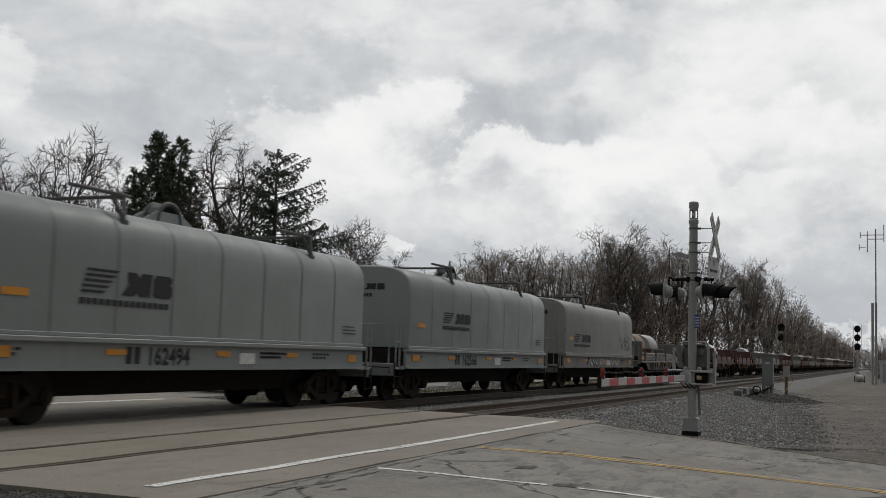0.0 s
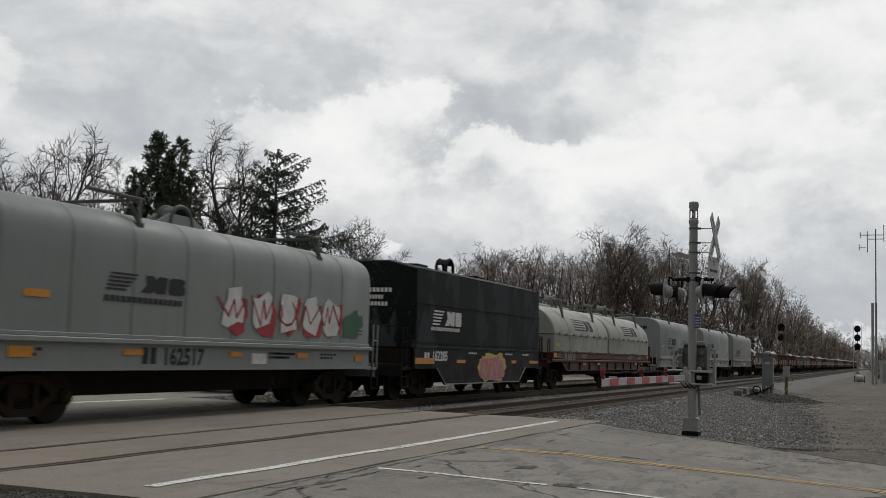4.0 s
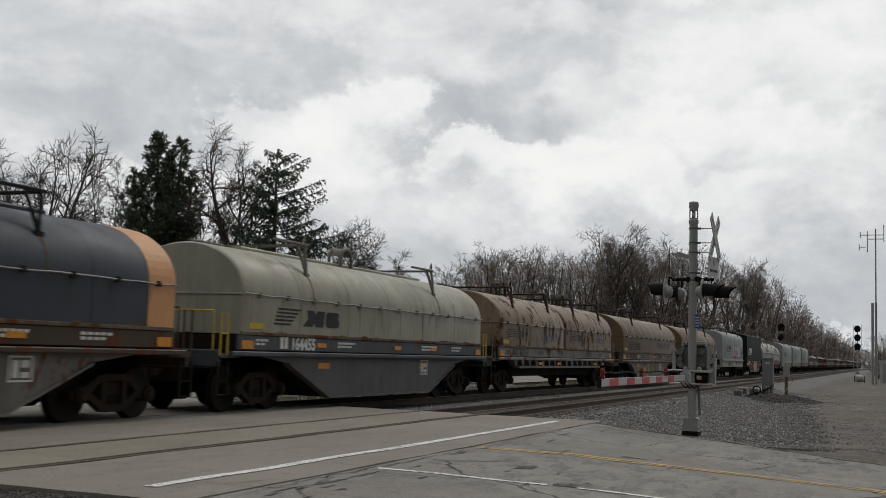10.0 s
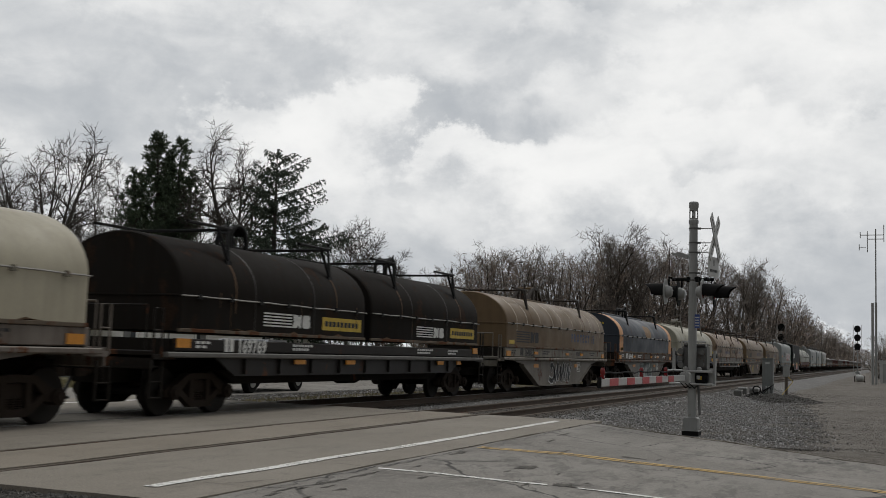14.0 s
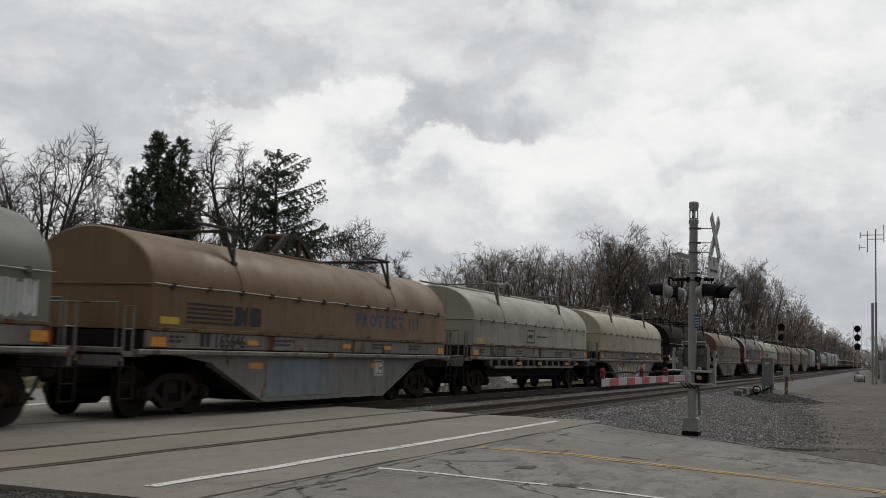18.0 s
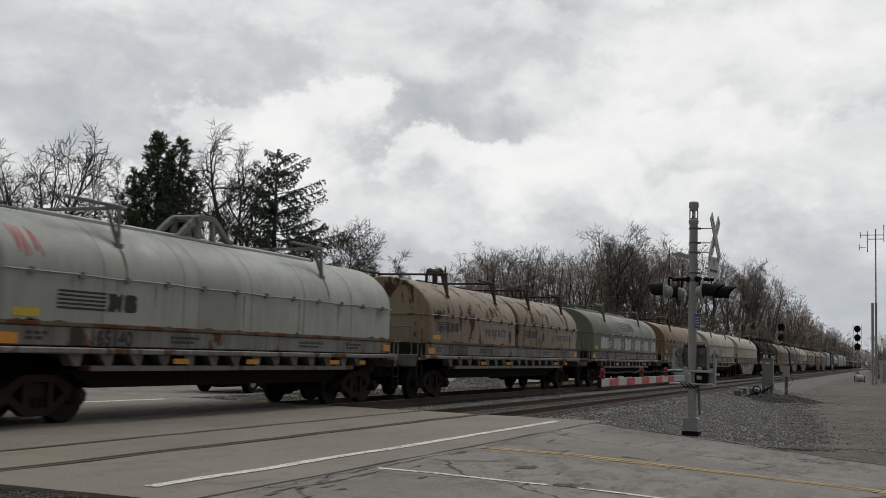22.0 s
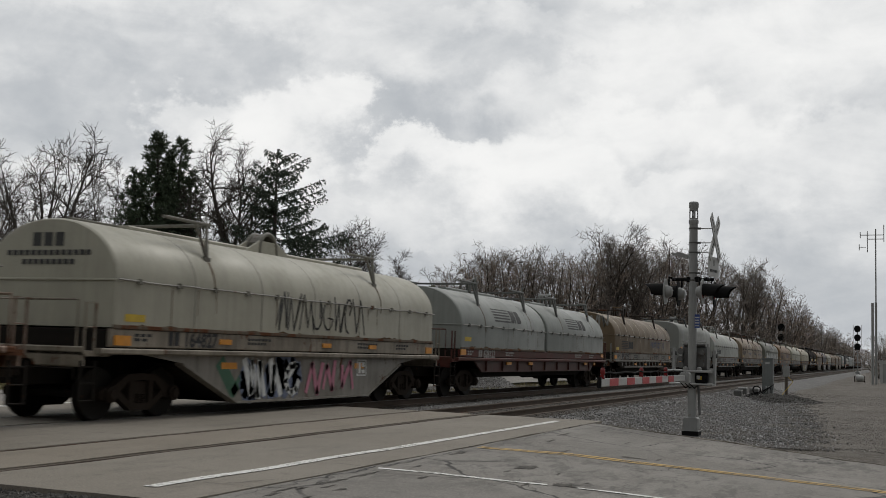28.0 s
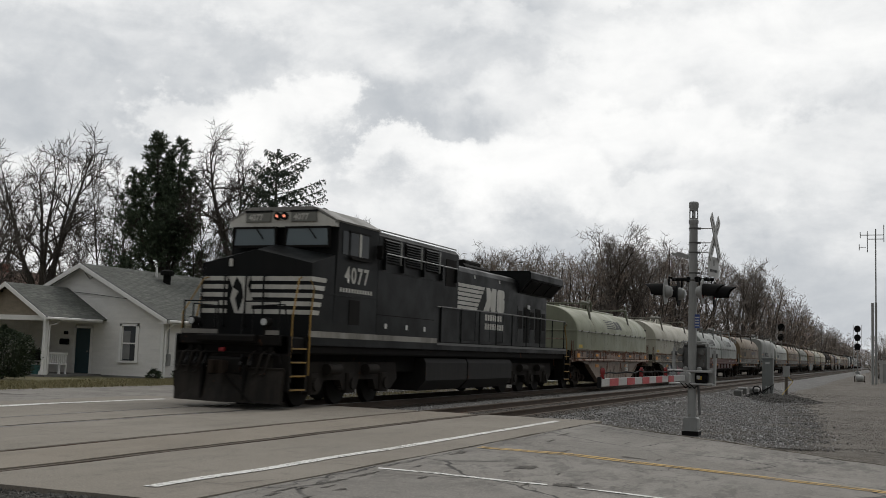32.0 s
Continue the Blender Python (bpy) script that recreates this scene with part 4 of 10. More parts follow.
def scrawl(w, h, n, seed, thick=0.06):
    """A spray-can scrawl: bold bent strokes side by side, no letters."""
    rng = random.Random(seed)
    polys = []
    for i in range(n):
        cw, x0 = w / n, w * i / n
        if rng.random() < 0.55:
            m = rng.randint(4, 6)
            top = rng.random() < 0.5
            pts = []
            for j in range(m):
                z = rng.uniform(0.78, 1.0) if (j % 2 == 0) == top else rng.uniform(0.0, 0.25)
                pts.append((x0 + cw * (0.05 + 0.95 * j / (m - 1)) + rng.gauss(0, 0.12) * cw, h * z))
        else:
            a0, turn = rng.uniform(0, 6.28), rng.choice((-1, 1)) * rng.uniform(3.4, 5.0)
            rx, rz = cw * rng.uniform(0.36, 0.5), h * rng.uniform(0.38, 0.48)
            pts = [(x0 + cw / 2 + rx * math.cos(a0 + turn * j / 7), h / 2 + rz * math.sin(a0 + turn * j / 7)) for j in range(8)]
            pts.append((x0 + cw * rng.uniform(0.1, 0.9), h * rng.uniform(0.3, 0.6)))
        for (xa, za), (xb, zb) in zip(pts, pts[1:]):
            d = math.hypot(xb - xa, zb - za) or 1
            t = thick * rng.uniform(0.75, 1.25)
            nx, nz = -(zb - za) / d * t / 2, (xb - xa) / d * t / 2
            ex, ez = (xb - xa) / d * t * 0.3, (zb - za) / d * t * 0.3
            polys.append([(xa - nx - ex, za - nz - ez), (xb - nx + ex, zb - nz + ez), (xb + nx + ex, zb + nz + ez), (xa + nx - ex, za + nz - ez)])
    return polys


def blob(w, h, seed, n=26, spiky=0.2):
    rng = random.Random(seed)
    pts = []
    for i in range(n):
        a = 2 * math.pi * i / n
        r = 1 - spiky * rng.random()
        c, s = math.cos(a), math.sin(a)
        pts.append((w / 2 + w / 2 * r * math.copysign(abs(c) ** 0.6, c), h / 2 + h / 2 * r * math.copysign(abs(s) ** 0.6, s)))
    return [pts]


def drips(w, h, n, seed):
    """Fat white spray letters run to drips: ragged upright blocks."""
    rng = random.Random(seed)
    polys = []
    x = 0.0
    for i in range(n):
        cw = w / n
        top = h * rng.uniform(0.85, 1.0)
        foot = h * rng.uniform(0.0, 0.2)
        polys.append([(x, foot), (x + cw * 0.9, h * rng.uniform(0, 0.2)), (x + cw * rng.uniform(0.8, 1.0), top), (x + cw * 0.1, h * rng.uniform(0.85, 1.0))])
        x += cw
    return polys


SEAM_STEEL = paint("worn pale wire rope", (0.30, 0.29, 0.265), 0.5, 0.15, 0.5)
RUSTY_RIM = paint("rusting cover foot", (0.15, 0.12, 0.09), 0.6, 0.45, 0.85, gloss=0.15)
RUST_RUN = paint("thin rust run", (0.135, 0.088, 0.055), 0.6, 0.2, 0.9, (0.07, 0.045, 0.03), gloss=0.1)


def weathering(shell, x0, x1, sec, kind, mat, weld, guides):
    """Weld lines across the sheets and rust washed down from the guides' feet and the clamps."""
    rng = random.Random(int(x0 * 7 + x1 * 13 + sec[0][1] * 100))
    zt = max(z for y, z in sec)
    h = arc_at(sec, zt - 0.001)
    n = max(3, int((x1 - x0) / 1.95))
    for i in range(1, n):
        x = x0 + (x1 - x0) * i / n + rng.uniform(-0.05, 0.05)
        part("weld_line", strip_up("weld_line", x - 0.014, x + 0.014, 0.06, h * 0.98, sec, 0.004, weld), None, shell)
    runs = []
    for q in guides:
        x, top = x0 + (x1 - x0) * q, arc_at(sec, zt - 0.50)
        low = top - rng.uniform(0.5, 1.1)
        runs.append([(x - 0.015, low), (x + 0.01, low), (x + 0.035, top), (x - 0.03, top)])
    for _ in range(int((x1 - x0) / 1.3)):
        x, top = rng.uniform(x0 + 0.3, x1 - 0.3), arc_at(sec, 2.38 if kind != "low" else 2.2)
        low = max(0.03, top - rng.uniform(0.15, 0.75))
        runs.append([(x - 0.004, low), (x + 0.006, low), (x + 0.014, top), (x - 0.012, top)])
    for _ in range(int((x1 - x0) / 1.1)):
        x, up = rng.uniform(x0 + 0.2, x1 - 0.6), rng.uniform(0.015, 0.05)
        w = rng.uniform(0.1, 0.6)
        runs.append([(x, 0.05), (x + w, 0.05), (x + w * 0.75, 0.05 + up * 0.5), (x + w * 0.5, 0.05 + up), (x + w * 0.2, 0.05 + up * 0.4)])
    ob = part("rust_stain", wrap(flat_mesh("rust_stain", runs, RUST_RUN), sec, 0.0, 0.0065), None, shell, "thin brown rust runs")
    ob["kind"] = "stuff"


def cover(car, x0, x1, kind, mat, weld=None, seam=True, bail="loop", ridge=False, guides=(0.22, 0.75), ribs=0, strap=None, steel=RUSTY_PIPE, band=None, seam_z=2.42):
    """A curved steel cover from x0 to x1, with its end walls, clamps, lifting bail and stacking guides."""
    sec = section(kind)
    zt = max(z for y, z in sec)
    g = G()
    r = 0.07
    rows = [(x0, 0.965), (x0 + 0.03, 0.988), (x0 + r, 1.0), (x1 - r, 1.0), (x1 - 0.03, 0.988), (x1, 0.965)]
    zb = sec[0][1]
    for x, q in rows:
        g.v += [(x, y * (0.4 + 0.6 * q) if kind != "ridge" else y, zb + (z - zb) * (0.5 + 0.5 * q)) for y, z in sec]
    k = len(sec)
    g.f = [(i * k + j, i * k + j + 1, (i + 1) * k + j + 1, (i + 1) * k + j) for i in range(len(rows) - 1) for j in range(k - 1)]
    g.f.append(tuple((len(rows) - 1) * k + j for j in range(k)) + tuple())
    g.f.append(tuple(j for j in range(k))[::-1])
    g.f.append((0, k - 1, 5 * k + k - 1, 5 * k))
    shell = part("cover", g, mat, car, smooth=28)
    g = G().box(x0 - 0.012, x1 + 0.012, -abs(sec[0][0]) - 0.012, -abs(sec[0][0]) + 0.03, zb - 0.02, zb + 0.05, 0.01)
    g.box(x0 - 0.012, x1 + 0.012, abs(sec[0][0]) - 0.03, abs(sec[0][0]) + 0.012, zb - 0.02, zb + 0.05, 0.01)
    part("cover_rim", g, mat if weld is None else RUSTY_RIM, shell)
    if weld is not None:
        weathering(shell, x0, x1, sec, kind, mat, weld, guides)
    if seam:
        z = 2.22 if kind == "low" else seam_z
        y, zz = along(sec, arc_at(sec, z), 0.03)
        k = int((x1 - x0) / 0.5)
        for s in (1, -1):
            pts = [(x0 + (x1 - x0) * i / k, s * y, zz + random.uniform(-0.012, 0.012)) for i in range(k + 1)]
            part("seam_rod", G().tube(pts, 0.016, 5), SEAM_STEEL, shell, "pale wire rope along the cover")
        for s in (x0, x1):
            e = -1 if s == x0 else 1
            part("end_seam", G().box(s - 0.025, s + 0.025, -1.47, 1.47, z - 0.02, z + 0.02, 0.008), mat, shell)
        n = int((x1 - x0) / 1.05)
        for i in range(n):
            x = x0 + (x1 - x0) * (i + 0.5) / n
            part("clamp", G().prism([(x - 0.07, zz - 0.05), (x + 0.07, zz - 0.05), (x + 0.02, zz + 0.045), (x - 0.02, zz + 0.045)], 1, y - 0.035, y + 0.02), steel, shell)
    if kind == "ridge":
        for z in (2.71, 1.62):
            part("panel_strip", G().box(x0, x1, -1.545, -1.52, z - 0.015, z + 0.015), mat, shell)
    for i in range(ribs):
        x = x0 + (x1 - x0) * (i + 1) / (ribs + 1)
        h = arc_at(sec, zt - 0.001)
        part("weld_rib", strip_up("weld_rib", x - 0.024, x + 0.024, 0.02, h, sec, 0.007, paint("weld seam grey", (0.17, 0.18, 0.175), 0.3)), None, shell)
    if strap:
        for i in range(9):
            x = x0 + 0.9 + (x1 - x0 - 1.8) * i / 8 + random.uniform(-0.15, 0.15)
            lo = arc_at(sec, 2.42) + random.uniform(-0.35, 0.15)
            hi = random.uniform(1.1, 1.6)
            me = flat_mesh("scuff", [[(x - 0.02, 0), (x + 0.025, 0), (x + 0.045, hi * 0.5), (x + 0.04, hi), (x - 0.01, hi), (x - 0.02, hi * 0.5)]], strap)
            part("scuff_stripe", wrap(me, sec, lo, 0.005), None, shell, "pale chafed stripe")
    if band:
        for x in (x0 + 0.01, x1 - 0.76):
            tot = 2 * arc_at(sec, zt - 0.001)
            me = flat_mesh("end_band", [[(x, 0), (x + 0.75, 0), (x + 0.75, tot), (x, tot)]], band)
            b = bmesh.new()
            b.from_mesh(me)
            bmesh.ops.subdivide_edges(b, edges=[e for e in b.edges if abs(e.verts[0].co.z - e.verts[1].co.z) > 0.1], cuts=40, use_grid_fill=True)
            b.to_mesh(me)
            b.free()
            for v in me.vertices:
                yy, z2 = along(sec, v.co.z, 0.006)
                v.co.y, v.co.z = yy, z2
            part("end_band", me, None, shell, "orange painted end band")
    xm = (x0 + x1) / 2
    if ridge:
        part("ridge_beam", G().box(x0 + 1.9, x1 - 1.9, -0.14, 0.14, zt - 0.03, zt + 0.09, 0.03), mat, shell)
    if bail == "frame":
        for s in (-0.3, 0.3):
            g = G()
            pts = [(xm - 1.0, zt - 0.06), (xm - 0.42, zt + 0.40), (xm - 0.22, zt + 0.50), (xm + 0.22, zt + 0.50), (xm + 0.42, zt + 0.40), (xm + 1.0, zt - 0.06)]
            for (xa, za), (xb, zb2) in zip(pts, pts[1:]):
                d = math.hypot(xb - xa, zb2 - za)
                nx, nz = -(zb2 - za) / d * 0.055, (xb - xa) / d * 0.055
                g.prism([(xa - nx, za - nz), (xb - nx, zb2 - nz), (xb + nx, zb2 + nz), (xa + nx, za + nz)], 1, s - 0.05, s + 0.05)
            g.prism([(xm - 0.34, zt - 0.02), (xm - 0.22, zt - 0.02), (xm - 0.18, zt + 0.45), (xm - 0.27, zt + 0.45)], 1, s - 0.04, s + 0.04)
            g.prism([(xm + 0.22, zt - 0.02), (xm + 0.34, zt - 0.02), (xm + 0.27, zt + 0.45), (xm + 0.18, zt + 0.45)], 1, s - 0.04, s + 0.04)
            part("lifting_bail", g, steel, shell)
        part("bail_plate", G().box(xm - 0.3, xm + 0.3, -0.3, 0.3, zt + 0.47, zt + 0.54, 0.02).box(xm - 1.3, xm + 1.3, -0.4, 0.4, zt - 0.02, zt + 0.02), mat, shell)
    else:
        w, h = (0.30, 0.50) if bail == "loop" else (0.36, 0.46)
        for s in (-0.17, 0.17):
            pts = [(xm + w * math.cos(a) * (1.0 if a < 0 or a > math.pi else 1.0), s, zt + h - w + w * math.sin(a)) for a in [math.pi * i / 10 for i in range(11)]]
            pts = [(xm + w, s, zt - 0.05)] + pts + [(xm - w, s, zt - 0.05)]
            part("lifting_loop", G().tube(pts, 0.05, 8), steel, shell, smooth=50)
        arch = [(xm + w * math.cos(math.pi * i / 8), zt + h - w + w * math.sin(math.pi * i / 8)) for i in range(9)]
        g = G().prism([(a, b - 0.012) for a, b in arch[1:-1]] + [(a, b + 0.012) for a, b in arch[1:-1]][::-1], 1, -0.17, 0.17)
        part("loop_plate", g, steel, shell)
        if bail == "gusset":
            for s in (-0.17, 0.17):
                part("gusset", G().prism([(xm - 1.0, zt - 0.02), (xm + 1.0, zt - 0.02), (xm + 0.38, zt + 0.28), (xm - 0.38, zt + 0.28)], 1, s - 0.02, s + 0.02), mat, shell)
    for q in guides:
        x = x0 + (x1 - x0) * q
        yf, zf = along(sec, arc_at(sec, zt - (0.48 if kind != "tall" else 0.26)), 0.0)
        yt = yf + 0.14
        for s in (1, -1):
            g = G()
            g.tube([(x - 0.20, s * yt, zt + 0.22), (x, s * (yf - 0.02), zf)], 0.038, 6).tube([(x + 0.16, s * yt, zt + 0.22), (x, s * (yf - 0.02), zf)], 0.038, 6)
            g.box(x - 0.09, x + 0.09, s * yf - 0.05, s * yf + 0.05, zf - 0.05, zf + 0.03)
            part("stacking_guide", g, steel, shell)
            part("guide_rail", G().box(x - 1.2, x + 0.28, s * yt - 0.035, s * yt + 0.035, zt + 0.19, zt + 0.245, 0.01), steel, shell)
        g = G().box(x + 0.12, x + 0.19, yt, -yt, zt + 0.17, zt + 0.23, 0.01)
        g.tube([(x + 0.18, yt, zt + 0.2), (x + 0.15, yt, zt + 0.42), (x + 0.03, yt, zt + 0.22)], 0.02, 5)
        part("guide_crossbar", g, steel, shell)
    return sec


def frame_parts(car, length, style, sill, lower, ladder=PALE_STEEL, orange=(), ledge=None):
    """Underframe, sills, end platforms, trucks, couplers, ladders and reflectors. x runs from 0 to length under the cover."""
    c = truck_meshes()
    e = 0.62
    part("centre_sill", G().box(-e, length + e, -0.36, 0.36, 0.62, 1.05, 0.03), DARK, car)
    lo = {"belly": 1.16, "pocket": 1.16, "plain": 0.91, "deep": 1.12, "hull": 0.89}[style]
    top = {"belly": 1.61, "pocket": 1.61, "plain": 1.45, "deep": 1.49, "hull": 1.47}[style]
    part("deck", G().box(-0.1, length + 0.1, -1.4, 1.4, lo + 0.05, top - 0.03), DARK, car)
    for s in (-1, 1):
        def y(a, b):
            return (s * a, s * b) if s > 0 else (s * b, s * a)
        if style == "hull":
            side = G().prism([(-0.05, 0.89), (1.5, 0.89), (2.2, 0.42), (length - 2.2, 0.42), (length - 1.5, 0.89), (length + 0.05, 0.89), (length + 0.05, 1.47), (-0.05, 1.47)], 1, *y(1.46, 1.53))
            part("side_plate", side, sill, car)
            part("rub_strip", G().prism([(1.5, 0.89), (2.2, 0.42), (length - 2.2, 0.42), (length - 1.5, 0.89), (length - 1.5, 0.92), (length - 2.18, 0.45), (2.18, 0.45), (1.5, 0.92)], 1, *y(1.52, 1.55)), PALE_STEEL, car)
        else:
            part("side_sill", G().box(-0.08, length + 0.08, *y(1.42, 1.49), lo + (0.12 if style != "plain" else 0.0), top - 0.02, 0.015), sill, car)
            if style == "plain":
                part("cover_ledge", G().box(-0.1, length + 0.1, *y(1.40, 1.58), 1.34, 1.43, 0.015), sill, car)
                part("sill_flange", G().box(-0.08, length + 0.08, *y(1.36, 1.53), 0.89, 0.925), sill, car)
                part("lower_beam", G().box(1.9, length - 1.9, *y(0.7, 0.8), 0.48, 0.95, 0.02), DARK, car)
            else:
                part("ledge", G().box(-0.35, length + 0.35, *y(1.40, 1.56), lo, lo + 0.10, 0.02), ledge or sill, car)
        if style == "belly":
            part("belly_plate", G().prism([(0.9, 1.16), (2.0, 1.02), (3.85, 0.26), (length - 3.85, 0.26), (length - 2.0, 1.02), (length - 0.9, 1.16)], 1, *y(1.36, 1.42)), lower, car)
            part("belly_flange", G().prism([(2.0, 1.02), (3.85, 0.26), (length - 3.85, 0.26), (length - 2.0, 1.02), (length - 2.03, 0.97), (length - 3.87, 0.22), (3.87, 0.22), (2.03, 0.97)], 1, *y(1.28, 1.47)), lower, car)
        elif style == "pocket":
            part("skirt", G().prism([(1.2, 1.16), (2.0, 0.92), (length - 2.0, 0.92), (length - 1.2, 1.16)], 1, *y(1.22, 1.28)), DARK, car)
            part("skirt_flange", G().box(2.0, length - 2.0, *y(1.24, 1.50), 0.88, 0.97), lower, car)
            n = int(length / 0.95)
            for i in range(n):
                x = 1.7 + (length - 3.4) * i / (n - 1)
                part("bracket", G().prism([(x - 0.2, 1.16), (x + 0.16, 1.16), (x + 0.10, 0.96), (x - 0.04, 0.96)], 1, *y(1.25, 1.47)), lower, car)
        elif style == "deep":
            part("skirt", G().prism([(1.3, 1.12), (2.0, 0.76), (length - 2.0, 0.76), (length - 1.3, 1.12)], 1, *y(1.38, 1.44)), lower, car)
            n = 9
            for i in range(n):
                x = 2.3 + (length - 4.6) * i / (n - 1)
                part("stiffener", G().box(x - 0.03, x + 0.03, *y(1.43, 1.5), 0.8, 1.11), lower, car)
    if style == "belly":
        part("belly_floor", G().prism([(2.2, 0.92), (3.9, 0.24), (length - 3.9, 0.24), (length - 2.2, 0.92), (length - 2.2, 1.0), (length - 3.9, 0.30), (3.9, 0.30), (2.2, 1.0)], 1, -1.36, 1.36), DARK, car)
    elif style in ("plain", "hull"):
        part("belly_floor", G().box(1.95, length - 1.95, -0.8, 0.8, 0.44, 0.50), DARK, car)
    else:
        part("belly_floor", G().prism([(2.0, 0.86), (2.6, 0.58), (length - 2.6, 0.58), (length - 2.0, 0.86)], 1, -1.05, 1.05), DARK, car)
    for x, sx in ((0.0, -1), (length, 1)):
        xa, xb = sorted((x, x + sx * e))
        part("end_platform", G().box(xa, xb, -1.45, 1.45, lo - 0.04, lo + 0.05, 0.02), sill, car)
        part("end_beam", G().box(*sorted((x + sx * (e - 0.06), x + sx * e)), -1.40, 1.40, lo - 0.22, lo + 0.12, 0.02), sill, car)
        part("coupler", c["coupler"], None, car, at=pose(x + sx * (e + 0.15), 0, 0.02, 0, 0, 0 if sx > 0 else 180))
        part("air_hose", c["hose"], None, car, at=pose(x + sx * (e + 0.05), 0, 0, 0, 0, 0 if sx > 0 else 180))
        for s in (-1, 1):
            g = G()
            xl = x + sx * 0.52
            for dx in (-0.17, 0.17):
                g.box(xl + dx - 0.02, xl + dx + 0.02, s * 1.44 - 0.015, s * 1.44 + 0.015, 0.38, 1.05)
            for z in (0.4, 0.68, 0.95):
                g.cyl((xl - 0.17, s * 1.44, z), (xl + 0.17, s * 1.44, z), 0.014, 6)
            part("step", g, DARK, car)
            g = G().tube([(xl - 0.12, s * 1.44, lo), (xl - 0.12, s * 1.44, 2.0), (xl + 0.12, s * 1.44, 2.0), (xl + 0.12, s * 1.44, lo)], 0.022, 6)
            g.cyl((xl - 0.12, s * 1.44, 1.6), (xl + 0.12, s * 1.44, 1.6), 0.014, 6)
            part("grab_rail", g, ladder, car)
        part("end_rail", G().tube([(x + sx * 0.55, -1.2, lo), (x + sx * 0.55, -1.2, 2.05), (x + sx * 0.55, 1.2, 2.05), (x + sx * 0.55, 1.2, lo)], 0.02, 6), ladder, car)
        part("uncoupling_lever", G().tube([(x + sx * 0.68, -1.3, 0.75), (x + sx * 0.68, -1.28, 0.92), (x + sx * 0.68, -0.1, 0.92)], 0.015, 5), DARK, car)
        add_truck(car, x - sx * (1.12 if style in ("plain", "hull") else (1.34 if sx < 0 else 1.0)))
    if style == "plain":
        part("brake_wheel", c["brake_wheel"], None, car, at=pose(-0.5, 0.2, 1.72))
    part("brake_cylinder", G().cyl((length * 0.4, -0.45, 0.72), (length * 0.4 + 0.6, -0.45, 0.72), 0.16, 14), DARK, car, smooth=40)
    part("air_tank", G().cyl((length * 0.55, -0.3, 0.66), (length * 0.55 + 0.9, -0.3, 0.66), 0.19, 14), DARK, car, smooth=40)
    part("brake_rod", G().tube([(1.6, -0.5, 0.55), (length * 0.4, -0.5, 0.66), (length - 1.6, -0.5, 0.55)], 0.018, 5), DARK, car)
    for x, z, w in orange:
        yo = 0.04 if style == "hull" else 0.0
        part("reflector", G().box(x, x + w, -1.512 - yo, -1.488 - yo, z, z + (0.17 if x < 0.4 or x > length - 1.0 else 0.10)), ORANGE, car, "orange reflective strip")


def wall_y(style):
    return {"belly": -1.492, "pocket": -1.492, "plain": -1.492, "deep": -1.492, "hull": -1.532}[style]


def stencil(car, style, x, z, text, size, mat):
    me = letters(text, size, mat)
    me.transform(Matrix.Translation((x, wall_y(style) - 0.003, z)))
    part("stencil", me, None, car)["kind"] = "stuff"


def small_print(car, style, x, z, w, h, n, mat):
    me = flat_mesh("print", bar_text(w, h, n), mat)
    me.transform(Matrix.Translation((x, wall_y(style) - 0.003, z)))
    part("small_print", me, None, car)["kind"] = "stuff"


CARS = []          # (thing, position along the train of its origin)


def new_car(name, label, at, group="coil cars of the train"):
    car = thing(name, label, "rail car", pose(at, 0, 0), group)
    CARS.append((car, at))
    return car


def sill_print(car, style, mat, length, z):
    for x, w, n in ((0.55, 0.5, 3), ((4.1 if style != "plain" else 7.7), 0.9, 7), (length - 4.6, 1.1, 8), (length - 2.4, 0.8, 5)):
        small_print(car, style, x, z, w, 0.05, n, mat)
        small_print(car, style, x, z - 0.08, w * 0.8, 0.05, n - 1, mat)


def box_stencil(car, x, z):
    g = G()
    for a, b, c2, d2 in ((0, 0.5, 0, 0.03), (0, 0.5, 0.37, 0.4), (0, 0.03, 0.03, 0.37), (0.47, 0.5, 0.03, 0.37), (0.08, 0.2, 0.06, 0.33), (0.26, 0.42, 0.06, 0.15), (0.26, 0.42, 0.22, 0.33)):
        g.box(x + a, x + b, -1.432, -1.418, z + c2, z + d2)
    part("inspection_stencil", g, CHALK, car)


OR_BELLY = lambda n: [(0.02, 1.31, 0.42), (3.1, 1.38, 0.4), (7.2, 1.38, 0.4), (n - 4.0, 1.38, 0.4), (n - 0.45, 1.31, 0.4)]
OR_POCKET = lambda n: [(-0.05, 1.3, 0.42), (4.2, 1.0, 0.46), (6.6, 1.0, 0.46), (n - 3.2, 1.0, 0.46), (n - 1.7, 1.0, 0.3), (n - 0.4, 1.34, 0.38)]
OR_PLAIN = lambda n: [(0.3, 1.1, 0.5), (2.9, 1.15, 0.52), (6.1, 1.15, 0.45), (8.7, 1.15, 0.45), (n - 0.7, 1.06, 0.4)]


